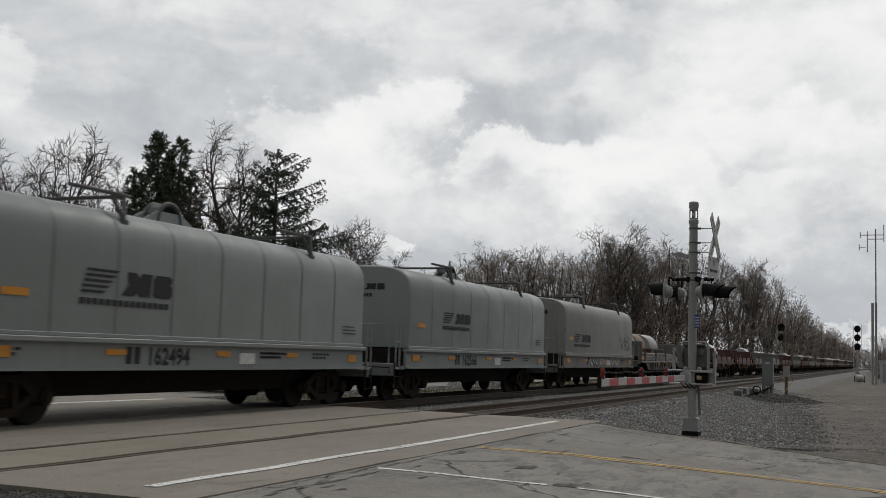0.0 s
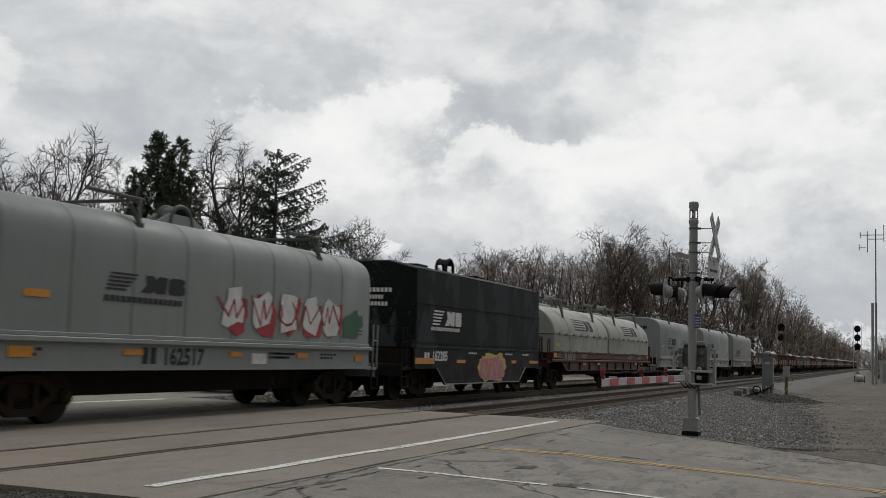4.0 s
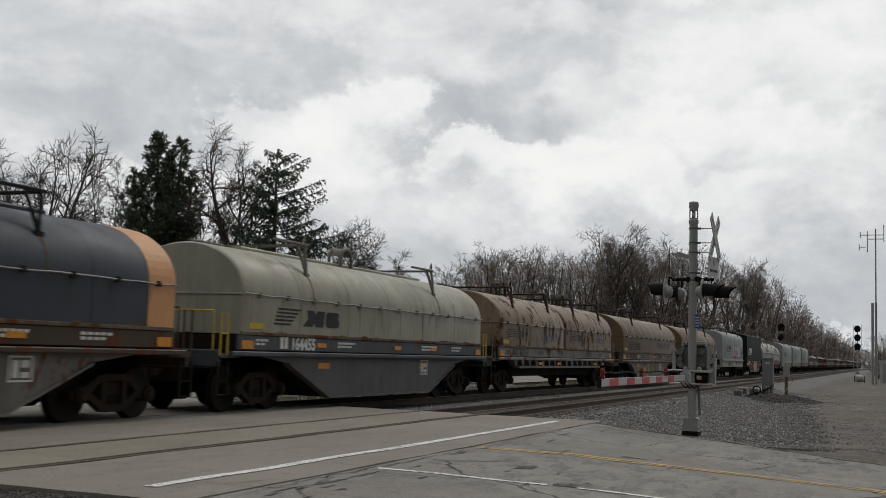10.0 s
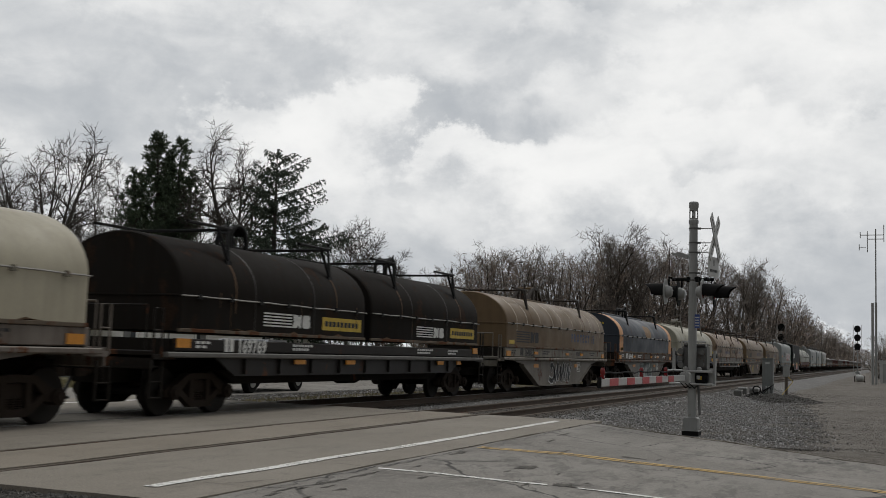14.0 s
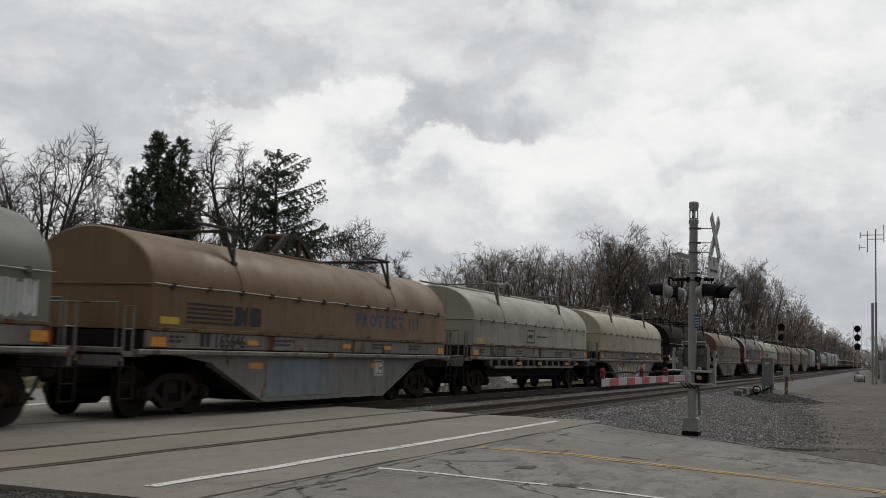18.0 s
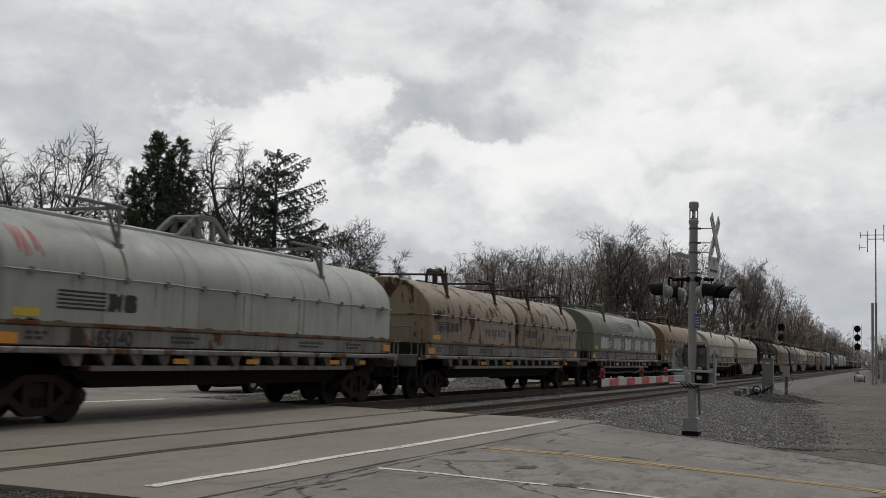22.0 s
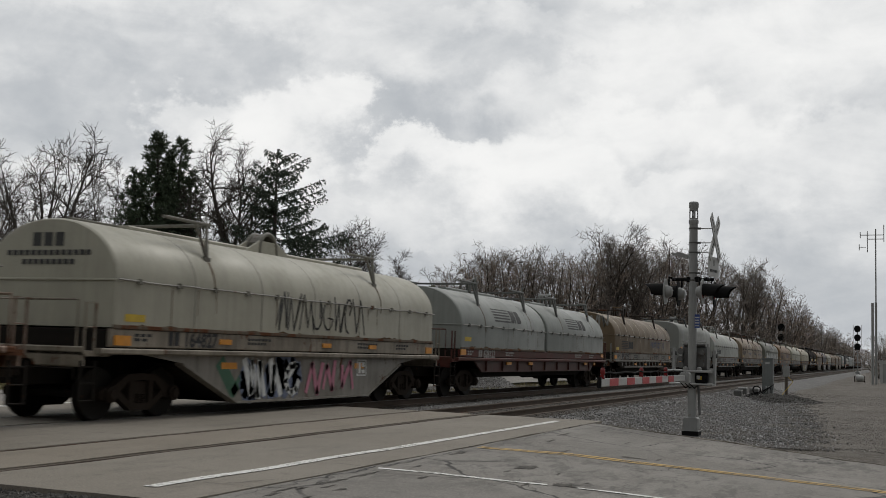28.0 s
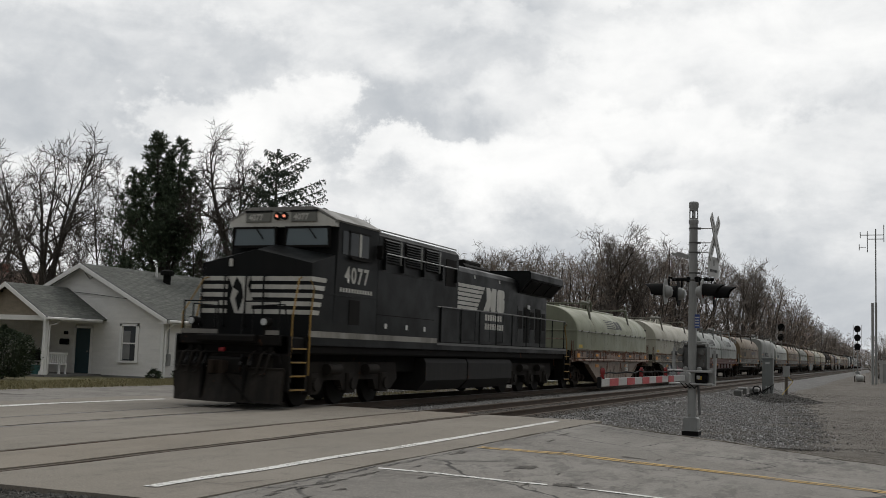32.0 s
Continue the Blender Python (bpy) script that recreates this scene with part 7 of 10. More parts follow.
# handrails
CLAMP_STEEL = paint("worn grey handrail", (0.14, 0.14, 0.135), 0.5, 0.05, 0.6)
for s in (-1, 1):
    y = s * 1.5
    lp("handrail", G().tube([(6.6, y, 2.66), (12.0, y, 2.70), (19.7, y, 2.70), (19.9, y, 2.6)], 0.02, 6), CLAMP_STEEL)
    for i in range(9):
        x = 6.9 + 1.58 * i
        lp("stanchion", G().cyl((x, y, 1.6), (x, y, 2.70), 0.022, 6), LOCO)
    lp("corner_rail", G().tube([(19.95, y, 2.65), (20.0, s * 1.4, 2.5), (20.25, s * 1.42, 1.9), (20.25, s * 1.42, 1.2)], 0.024, 6), RAIL_YELLOW, label="yellow painted handrail")
    lp("corner_rail", G().tube([(-0.7, s * 1.25, 2.95), (-0.85, s * 1.28, 2.9), (-1.35, s * 1.45, 2.1), (-1.38, s * 1.45, 1.15)], 0.02, 6), RAIL_YELLOW, label="yellow painted handrail")
    lp("corner_rail", G().tube([(-0.66, s * 1.46, 2.9), (-0.55, s * 1.5, 2.7), (-0.72, s * 1.53, 2.0), (-0.72, s * 1.53, 0.75)], 0.02, 6), RAIL_YELLOW, label="yellow painted handrail")
    for xe, d in ((-1.1, -1), (20.05, 1)):
        for i in range(4):
            z = 0.42 + 0.3 * i
            st = lp("stair_tread", G().box(xe - 0.34, xe + 0.30, *sorted((s * 1.18, s * 1.5)), z, z + 0.04), LOCO_LOW)
            lp("tread_edge", G().box(xe - 0.34, xe + 0.30, *sorted((s * 1.495, s * 1.52)), z, z + 0.035), RAIL_YELLOW, st)
        for xs in (xe - 0.40, xe + 0.30):
            lp("stair_side", G().box(xs, xs + 0.06, *sorted((s * 1.1, s * 1.5)), 0.4, 1.6), LOCO_LOW)
    lp("front_rail", G().tube([(-1.45, s * 0.5, 1.6), (-1.45, s * 0.5, 2.25), (-1.3, s * 1.2, 2.3), (-1.2, s * 1.3, 1.6)], 0.022, 6), LOCO)

# front platform, pilot, plough, lamps
PILOT_DUST = paint("dusty pilot paint", (0.017, 0.0155, 0.014), 0.6, 0.04, 0.8, (0.048, 0.041, 0.034), gloss=0.15)
lp("front_platform", G().box(-1.62, -0.6, -1.3, 1.3, 1.38, 1.62, 0.03), LOCO_LOW)
lp("anticlimber", G().box(-1.78, -1.5, -0.75, 0.75, 1.44, 1.62, 0.04), LOCO_LOW)
lp("platform_stripe", G().box(-1.635, -1.615, 0.3, 1.28, 1.62, 1.72), plain("dirty grey stripe", (0.20, 0.19, 0.17), 0.7))
lp("platform_stripe", G().box(-1.635, -1.615, -1.28, -0.95, 1.62, 1.72), plain("dirty grey stripe", (0.20, 0.19, 0.17), 0.7))
lp("pilot", G().prism([(-1.42, 0.95), (-1.30, 1.40), (1.30, 1.40), (1.42, 0.95), (1.42, 0.6), (-1.42, 0.6)], 0, -1.45, -1.25), PILOT_DUST)
lp("draft_gear_housing", G().box(-1.75, -1.3, -0.42, 0.42, 0.72, 1.12, 0.05), LOCO_LOW)
for y in (-1.05, -0.8, 0.8, 1.05):
    lp("hose_bracket", G().box(-1.56, -1.4, y - 0.06, y + 0.06, 1.12, 1.36, 0.02), LOCO_LOW)
lp("uncoupling_bar", G().tube([(-1.6, -1.35, 1.0), (-1.62, -1.3, 1.2), (-1.62, -0.3, 1.22), (-1.62, 0.3, 1.22), (-1.62, 1.3, 1.2), (-1.6, 1.35, 1.0)], 0.022, 6), LOCO_LOW)
pl = G()
pl.add([(-1.58, -1.42, 0.88), (-1.72, 0, 0.88), (-1.58, 1.42, 0.88), (-1.66, 1.36, 0.14), (-1.92, 0, 0.14), (-1.66, -1.36, 0.14), (-1.46, -1.42, 0.88), (-1.46, 1.42, 0.88), (-1.5, 1.36, 0.14), (-1.5, -1.36, 0.14)],
       [(0, 1, 4, 5), (1, 2, 3, 4), (0, 6, 7, 2, 1), (5, 4, 3, 8, 9), (0, 5, 9, 6), (2, 7, 8, 3), (6, 9, 8, 7)])
lp("snow_plough", pl, PILOT_DUST)
lp("plough_lip", G().tube([(-1.60, -1.43, 0.89), (-1.74, 0, 0.89), (-1.60, 1.43, 0.89)], 0.022, 6), TRUCK_BLACK)
for y, x in ((-1.12, -1.66), (-0.92, -1.68), (-0.66, -1.70), (0.62, -1.70), (0.88, -1.68), (1.15, -1.66)):
    lp("brake_hose", G().tube([(x + 0.16, y, 1.26), (x, y + 0.02, 1.18), (x - 0.05, y + 0.06, 0.95), (x - 0.02, y + 0.12, 0.78), (x - 0.06, y + 0.2, 0.74)], 0.026, 6), TRUCK_BLACK)
lp("plough_brace", G().tube([(-1.80, -0.75, 0.16), (-1.80, -0.12, 0.70)], 0.03, 6), LOCO_LOW)
for y in (-0.55, 0.55):
    lp("plough_rib", G().box(-1.82, -1.6, y - 0.03, y + 0.03, 0.2, 0.95, 0.01), LOCO_LOW)
lp("platform_rail", G().tube([(-1.58, -1.25, 1.62), (-1.58, -1.25, 2.35), (-1.58, -0.35, 2.35), (-1.58, -0.3, 1.62)], 0.022, 6), LOCO)
lp("platform_rail", G().tube([(-1.58, 1.25, 1.62), (-1.58, 1.25, 2.35), (-1.58, 0.35, 2.35), (-1.58, 0.3, 1.62)], 0.022, 6), LOCO)
c = truck_meshes()
part("coupler", c["coupler"], None, loco, at=pose(-1.85, 0, 0.05, 0, 0, 180))
part("coupler", c["coupler"], None, loco, at=pose(20.05, 0, 0.05))
for y in (-0.95, 0.95):
    lp("ditch_light", G().cyl((-1.72, y, 1.9), (-1.5, y, 1.9), 0.095, 14), LOCO_LOW)
    lp("ditch_light_lens", G().cyl((-1.735, y, 1.9), (-1.722, y, 1.9), 0.075, 14), LENS)
    lp("lamp_bracket", G().box(-1.6, -1.5, y - 0.08, y + 0.08, 1.6, 1.82), LOCO_LOW)
for y in (-0.85, -0.6, 0.35, 0.6, 0.85):
    part("air_hose", c["hose"], None, loco, at=pose(-1.35, y, 0.62, 0, 0, 180))
part("red_plug", G().box(-1.66, -1.56, 0.1, 0.22, 1.22, 1.32, 0.03), RED_SPRAY, loco, "red receptacle cover")

# fuel tank and trucks
TANK_GREY = paint("dusty tank paint", (0.016, 0.0155, 0.015), 0.5, 0.05, 0.7, (0.034, 0.030, 0.026), gloss=0.2)
lp("fuel_tank", G().prism([(-1.35, 1.18), (-1.42, 1.05), (-1.42, 0.55), (-1.15, 0.26), (1.15, 0.26), (1.42, 0.55), (1.42, 1.05), (1.35, 1.18)], 0, 6.1, 13.5), TANK_GREY)
lp("tank_strap", G().prism([(-1.37, 1.2), (-1.44, 1.05), (-1.44, 0.54), (-1.16, 0.24), (1.16, 0.24), (1.44, 0.54), (1.44, 1.05), (1.37, 1.2)], 0, 9.3, 9.36), LOCO_LOW)
wheel_me = G().lathe([(-0.075, 0.2), (-0.065, 0.46), (-0.07, 0.52), (0.03, 0.533), (0.045, 0.56), (0.07, 0.55), (0.07, 0.48), (0.02, 0.4), (0.0, 0.2), (0.06, 0.12)], 1, (0, 0, 0), 30).mesh("wheel", WHEEL, 35)
for xc in (1.95, 16.15):
    t = part("truck", G().box(-2.6, 2.6, -0.9, 0.9, 0.55, 0.85, 0.04), LOCO_LOW, loco, at=pose(xc, 0, 0))
    for s in (-1, 1):
        g = G()
        pts = [(-2.75, 0.62), (-2.65, 1.05), (2.65, 1.05), (2.75, 0.62), (2.35, 0.36), (1.45, 0.36), (1.3, 0.62), (0.5, 0.62), (0.35, 0.36), (-0.35, 0.36), (-0.5, 0.62), (-1.3, 0.62), (-1.45, 0.36), (-2.35, 0.36)]
        g.prism(pts, 1, *sorted((s * 1.0, s * 1.18)))
        part("side_frame", g, TRUCK_BLACK, t)
        for x in (-1.85, 0, 1.85):
            part("axle_box", G().box(x - 0.22, x + 0.22, *sorted((s * 1.02, s * 1.26)), 0.30, 0.78, 0.05).cyl((x, s * 1.2, 0.53), (x, s * 1.32, 0.53), 0.15, 12), TRUCK_BLACK, t)
            part("wheel", wheel_me, None, t, at=pose(x, s * 0.755, 0.533, 0, 0, 0 if s < 0 else 180))
            for dx in (-0.36, 0.36):
                g = G()
                g.lathe([(0.0275 * i, 0.06 if i % 2 == 0 else 0.085) for i in range(11)], 2, (x + dx, s * 1.1, 0.36), 8)
                part("spring", g, TRUCK_BLACK, t, smooth=40)
        part("brake_cylinder", G().cyl((0.6, s * 1.3, 0.88), (1.2, s * 1.3, 0.88), 0.13, 12), TRUCK_BLACK, t, smooth=40)
        part("brake_cylinder", G().cyl((-1.4, s * 1.3, 0.88), (-0.8, s * 1.3, 0.88), 0.13, 12), TRUCK_BLACK, t, smooth=40)

# ---- the crossing signal and gate ----
GALV = paint("grey signal paint", (0.30, 0.305, 0.295), 0.3, 0.05, 0.5)
ALU = plain("dull aluminium", (0.42, 0.42, 0.41), 0.45, 0.6, 0.3, 5.0)
SIG_BLACK = paint("matt black signal paint", (0.009, 0.009, 0.009), 0.2, 0.0, 0.8, (0.02, 0.019, 0.018), gloss=0.12)
SIGN_WHITE = plain("white reflective sheet", (0.45, 0.45, 0.435), 0.5, 0.0, 0.25, 8.0)
SIGN_BLACK = plain("black sign lettering", (0.03, 0.03, 0.03), 0.6)
GATE_RED = plain("red reflective sheet", (0.42, 0.02, 0.025), 0.45, 0.0, 0.2, 6.0)
LAMP_RED = plain("dark red lens", (0.18, 0.012, 0.012), 0.25)
WOOD = plain("weathered grey wood", (0.12, 0.10, 0.08), 0.9, 0.0, 0.5, 8.0)
m = bpy.data.materials.new("lit warning lamp")
m.use_nodes = True
bs = m.node_tree.nodes["Principled BSDF"]
bs.inputs["Base Color"].default_value = (0.9, 0.2, 0.1, 1)
bs.inputs["Emission Color"].default_value = (1.0, 0.35, 0.2, 1)
bs.inputs["Emission Strength"].default_value = 1.3
LAMP_LIT = m

CLAMP = paint("dark galvanised clamp", (0.10, 0.10, 0.098), 0.5, 0.1, 0.6)
MX, MY = 24.15, -9.47
sig = thing("crossing_signal", "grey steel crossing signal mast with lowered gate and flashing lamps", "crossing signal", pose(MX, MY, -0.22))
part("foundation", G().box(-0.16, 0.16, -0.15, 0.15, -0.45, -0.05, 0.02), plain("stained concrete", (0.24, 0.235, 0.22), 0.9), sig)
part("base_casting", G().box(-0.165, 0.165, -0.155, 0.155, 0.06, 0.34, 0.03).box(-0.185, 0.185, -0.175, 0.175, -0.06, 0.06, 0.01), GALV, sig)
part("base_skirt", G().box(-0.19, 0.19, -0.18, 0.18, -0.05, 0.05, 0.01), SIG_BLACK, sig, "black rubber skirt")
part("mast", G().cyl((0, 0, 0.3), (0, 0, 4.66), 0.092, 18), GALV, sig, smooth=40)
part("mast_cap", G().lathe([(4.62, 0.105), (4.70, 0.11), (4.72, 0.095), (4.75, 0.095), (4.75, 0.075), (4.62, 0.075)], 2, (0, 0, 0), 18).lathe([(4.92, 0.075), (4.92, 0.095), (4.98, 0.097), (5.0, 0.108), (5.10, 0.108), (5.12, 0.09)], 2, (0, 0, 0), 18), GALV, sig, smooth=30)
for a in range(4):
    t = a * math.pi / 2 + 0.35
    part("cap_post", G().box(-0.022, 0.022, -0.01, 0.01, 4.74, 4.93), GALV, sig, at=pose(0.086 * math.cos(t), 0.086 * math.sin(t), 0, 0, 0, math.degrees(t) + 90))
for z in (4.52, 4.20, 3.98, 3.52, 3.36):
    part("clamp", G().lathe([(z - 0.016, 0.09), (z - 0.016, 0.104), (z + 0.016, 0.104), (z + 0.016, 0.09)], 2, (0, 0, 0), 16).box(-0.025, 0.025, -0.16, -0.09, z - 0.022, z + 0.022), CLAMP, sig)
for z in (4.52, 4.20, 3.98):
    part("sign_bracket", G().cyl((0, -0.1, z), (0.02, -0.44, z), 0.012, 6), ALU, sig)
part("bracket_arm", G().prism([(0.1, 3.85), (0.46, 3.93), (0.46, 3.97), (0.3, 3.99), (0.1, 3.93)], 0, -0.05, 0.05), GALV, sig)
# the crossed boards, turned towards the road
for tilt in (48, -48):
    bd = part("crossbuck_board", G().box(-0.62, 0.62, -0.01, 0.01, -0.115, 0.115, 0.0), SIGN_WHITE, sig, at=pose(0.02, -0.47 - (0.012 if tilt > 0 else -0.012), 4.30, 0, 0, -5) @ pose(0, 0, 0, 0, tilt, 0))
    for i, w in enumerate((0.07, 0.07, 0.07, 0.07)):
        for sgn in (-1, 1):
            x = sgn * (0.2 + 0.1 * i)
            part("board_lettering", G().box(x - 0.018, x + 0.018, -0.014, -0.0102, -0.035, 0.035), SIGN_BLACK, bd)
    part("board_back", G().box(-0.61, 0.61, 0.0102, 0.013, -0.11, 0.11), ALU, bd)
plate = part("track_count_plate", G().box(-0.34, 0.34, -0.01, 0.01, -0.22, 0.22), SIGN_WHITE, sig, at=pose(0.02, -0.44, 3.66, 0, 0, -9))
for i in range(6):
    part("plate_lettering", G().box(-0.27 + 0.09 * i, -0.21 + 0.09 * i, -0.014, -0.0102, -0.12, -0.06), SIGN_BLACK, plate)
part("plate_lettering", G().box(-0.025, 0.025, -0.014, -0.0102, 0.03, 0.16), SIGN_BLACK, plate)
# lamps on a cross arm: one pair for each way of the road
part("cross_arm", G().cyl((0.0, -0.46, 3.38), (0.0, 0.46, 3.38), 0.035, 10).box(-0.08, 0.08, -0.13, 0.13, 3.32, 3.44, 0.02), SIG_BLACK, sig)
for y, s in ((0.40, 1), (-0.36, -1)):
    for x in (-0.42, 0.36):
        lamp = part("lamp_body", G().lathe([(-0.10, 0.05), (-0.08, 0.10), (0.0, 0.14), (0.05, 0.145)], 1, (0, 0, 0), 18), GALV, sig, smooth=40,
                    at=pose(x, y - 0.03 * s + (0.10 if x < 0 else -0.04), 3.08, 0, 0, 0 if s > 0 else 180))
        part("backboard", G().lathe([(0.045, 0.145), (0.045, 0.285), (0.06, 0.285), (0.06, 0.14)], 1, (0, 0, 0), 22), GALV if x < 0 else SIG_BLACK, lamp)
        part("lens", G().cyl((0, 0.05, 0), (0, 0.075, 0), 0.14, 18), LAMP_RED, lamp)
        g = G()
        k = 14
        for i in range(k + 1):
            a = math.radians(-25 + 230 * i / k)
            for yy, rr in ((0.05, 0.185), (0.56 - 0.20 * abs(math.cos(a)) ** 1.5 - 0.10 * max(0.0, -math.sin(a)), 0.170)):
                g.v.append((rr * math.cos(a), yy, rr * math.sin(a)))
        g.f = [(2 * i, 2 * i + 1, 2 * i + 3, 2 * i + 2) for i in range(k)]
        part("hood", g, SIG_BLACK, lamp, smooth=50)
        part("lamp_stem", G().cyl((0, -0.02, 0.12), (0, -0.02, 0.33), 0.02, 8), SIG_BLACK, lamp)
    part("lamp_arm", G().cyl((-0.46, y, 3.38), (0.42, y, 3.38), 0.025, 8), SIG_BLACK, sig)
part("pilot_lamp", G().cyl((-0.525, 0.44, 3.07), (-0.50, 0.44, 3.07), 0.022, 10), LAMP_LIT, sig, "small glowing amber-red lamp")
part("notice", G().box(-0.10, -0.093, -0.17, -0.06, 2.30, 2.60), plain("blue enamel sign", (0.05, 0.09, 0.27), 0.5), sig, "small blue emergency notice")
for i in range(4):
    part("notice_print", G().box(-0.105, -0.1005, -0.16, -0.07, 2.34 + 0.06 * i, 2.365 + 0.06 * i), SIGN_WHITE, sig)
# gate mechanism and the lowered arm
DARK_CASE = paint("weathered dark grey case", (0.12, 0.12, 0.115), 0.45, 0.1, 0.6)
part("mechanism_case", G().box(0.12, 0.52, -0.30, 0.24, 1.38, 1.90, 0.06), DARK_CASE, sig)
part("mechanism_lid", G().box(0.10, 0.54, -0.27, 0.21, 1.90, 1.96, 0.03), DARK_CASE, sig)
part("mechanism_door", G().box(0.09, 0.12, -0.26, 0.20, 1.44, 1.86, 0.02), DARK_CASE, sig)
for y, z, rr in ((0.26, 1.78, 0.07), (0.27, 1.62, 0.06), (0.26, 1.48, 0.065), (-0.2, 1.76, 0.05), (-0.2, 1.5, 0.05)):
    part("motor_cover", G().cyl((0.0, y, z), (0.12, y, z), rr, 14), DARK_CASE, sig, smooth=40)
for y0, y1 in ((-0.28, -0.06), (0.02, 0.24)):
    part("case_handle", G().tube([(0.1, y0, 1.90), (0.08, y0, 2.0), (0.08, y1, 2.0), (0.1, y1, 1.90)], 0.018, 6), ALU, sig, smooth=50)
part("platform", G().box(-0.14, 0.42, -0.44, 0.52, 1.325, 1.375, 0.01), ALU, sig)
part("lower_plate", G().box(-0.14, 0.42, -0.46, 0.48, 1.05, 1.09, 0.01), ALU, sig)
part("gear_housing", G().box(-0.06, 0.34, -0.30, 0.16, 1.09, 1.325, 0.03), SIG_BLACK, sig)
part("gear_tag", G().box(-0.065, -0.058, -0.22, -0.14, 1.17, 1.25), YELLOW, sig, "small amber tag")
for y in (-0.17, 0.13):
    part("saddle_bolt", G().lathe([(0.0, 0.05), (0.05, 0.055), (0.075, 0.02)], 2, (-0.08, y, 1.375), 10), ALU, sig, smooth=40)
for y, z0, z1 in ((-0.47, 1.08, 1.82), (0.42, 1.38, 1.86)):
    part("counterweight_arm", G().prism([(0.02, z0), (0.20, z0), (0.24, z1 - 0.1), (0.18, z1), (0.08, z1), (0.06, z0 + 0.35)], 1, y - 0.025, y + 0.025), GALV, sig)
    part("arm_boss", G().cyl((0.15, y - 0.06, z1 - 0.12), (0.15, y + 0.06, z1 - 0.12), 0.05, 12), DARK_CASE, sig, smooth=40)
part("counterweight", G().box(0.10, 0.36, -0.47, -0.33, 1.10, 1.42, 0.03), ALU, sig)
for i in range(3):
    part("cable", G().tube([(0.0, 0.18 - 0.06 * i, 1.3), (-0.16, 0.24 - 0.08 * i, 1.12), (-0.12, 0.12 - 0.1 * i, 0.98), (0.02, 0.02 - 0.08 * i, 1.06)], 0.014, 5), SIG_BLACK, sig)
part("arm_clamp", G().box(-0.95, -0.7, -0.10, 0.10, 1.10, 1.33, 0.03), GALV, sig)
part("conduit", G().tube([(0.05, -0.17, 0.4), (0.05, -0.15, 0.7), (0.02, -0.13, 1.1)], 0.028, 8), plain("grey flexible conduit", (0.14, 0.14, 0.135), 0.6), sig, smooth=60)
part("u_bolt", G().cyl((-0.13, -0.16, 1.18), (-0.13, -0.16, 1.26), 0.04, 8).cyl((-0.13, 0.14, 1.18), (-0.13, 0.14, 1.26), 0.04, 8), ALU, sig)
arm = part("gate_arm", G().box(-8.14, -0.8, -0.02, 0.02, 1.15, 1.275, 0.008), SIGN_WHITE, sig, "red and white striped lowered gate arm")
for i in range(5):
    a = -7.58 + 1.19 * i
    part("red_stripe", G().box(a, a + 0.57, -0.0245, -0.0205, 1.153, 1.272), GATE_RED, arm)
part("arm_tip", G().box(-8.16, -8.13, -0.03, 0.03, 1.13, 1.30), SIG_BLACK, arm)
for x in (-7.95, -5.2, -3.0):
    part("arm_lamp", G().lathe([(0.0, 0.025), (0.03, 0.036), (0.09, 0.038), (0.12, 0.02)], 2, (x, 0, 1.32), 12).box(x - 0.03, x + 0.03, -0.03, 0.03, 1.27, 1.33), LAMP_RED, arm, "red gate lamp", smooth=40)
pts = [(-7.95 + 0.35 * i, -0.03, 1.36 + 0.05 * noise.noise(Vector((i * 0.8, 0, 3)))) for i in range(20)]
part("arm_cable", G().tube(pts, 0.014, 6), SIG_BLACK, arm)

# ---- trackside things ----
case = thing("relay_case", "tall grey metal relay case beside the track", "relay case", pose(54.1, -8.0, -0.42))
CASE_GREY = paint("weathered grey-green case", (0.17, 0.182, 0.175), 0.4, 0.05, 0.55)
part("cabinet", G().box(-0.27, 0.27, -0.245, 0.245, 0.28, 1.95, 0.03), CASE_GREY, case)
part("cap", G().box(-0.30, 0.30, -0.275, 0.275, 1.93, 1.99, 0.02), CASE_GREY, case)
part("door", G().box(-0.295, -0.27, -0.215, 0.215, 0.75, 1.88, 0.02), CASE_GREY, case)
part("door_label", G().box(-0.302, -0.295, -0.10, 0.10, 1.70, 1.78), SIGN_WHITE, case)
part("pedestal", G().box(-0.2, 0.2, -0.2, 0.2, 0.0, 0.3, 0.02), GALV, case)
for y in (-0.07, 0.05):
    part("terminal_tube", G().box(-0.30, -0.27, y - 0.03, y + 0.03, 0.30, 0.66), SIGN_WHITE, case)
part("cable_coil", G().lathe([(-0.04, 0.15), (-0.04, 0.2), (0.04, 0.2), (0.04, 0.15), (-0.04, 0.15)], 0, (-0.2, 0.5, 0.45), 18, True), SIG_BLACK, case)
for i in range(5):
    part("loose_cable", G().tube([(-0.3, -0.25 + 0.12 * i, 0.5), (-0.45, -0.3 + 0.14 * i, 0.75 - 0.1 * i), (-0.6, 0.1 + 0.1 * i, 0.35), (-0.5, 0.45 + 0.15 * i, 0.12), (-0.8, 0.9 + 0.1 * i, 0.06)], 0.018, 5), SIG_BLACK, case, smooth=60)
post = thing("junction_post", "wooden post carrying a grey junction box", "post", pose(60.3, -8.3, -0.42))
part("stake", G().box(-0.07, 0.07, -0.08, 0.08, -0.1, 1.15, 0.01), WOOD, post)
part("junction_box", G().box(-0.14, 0.1, -0.17, 0.17, 1.05, 1.62, 0.03), GALV, post)
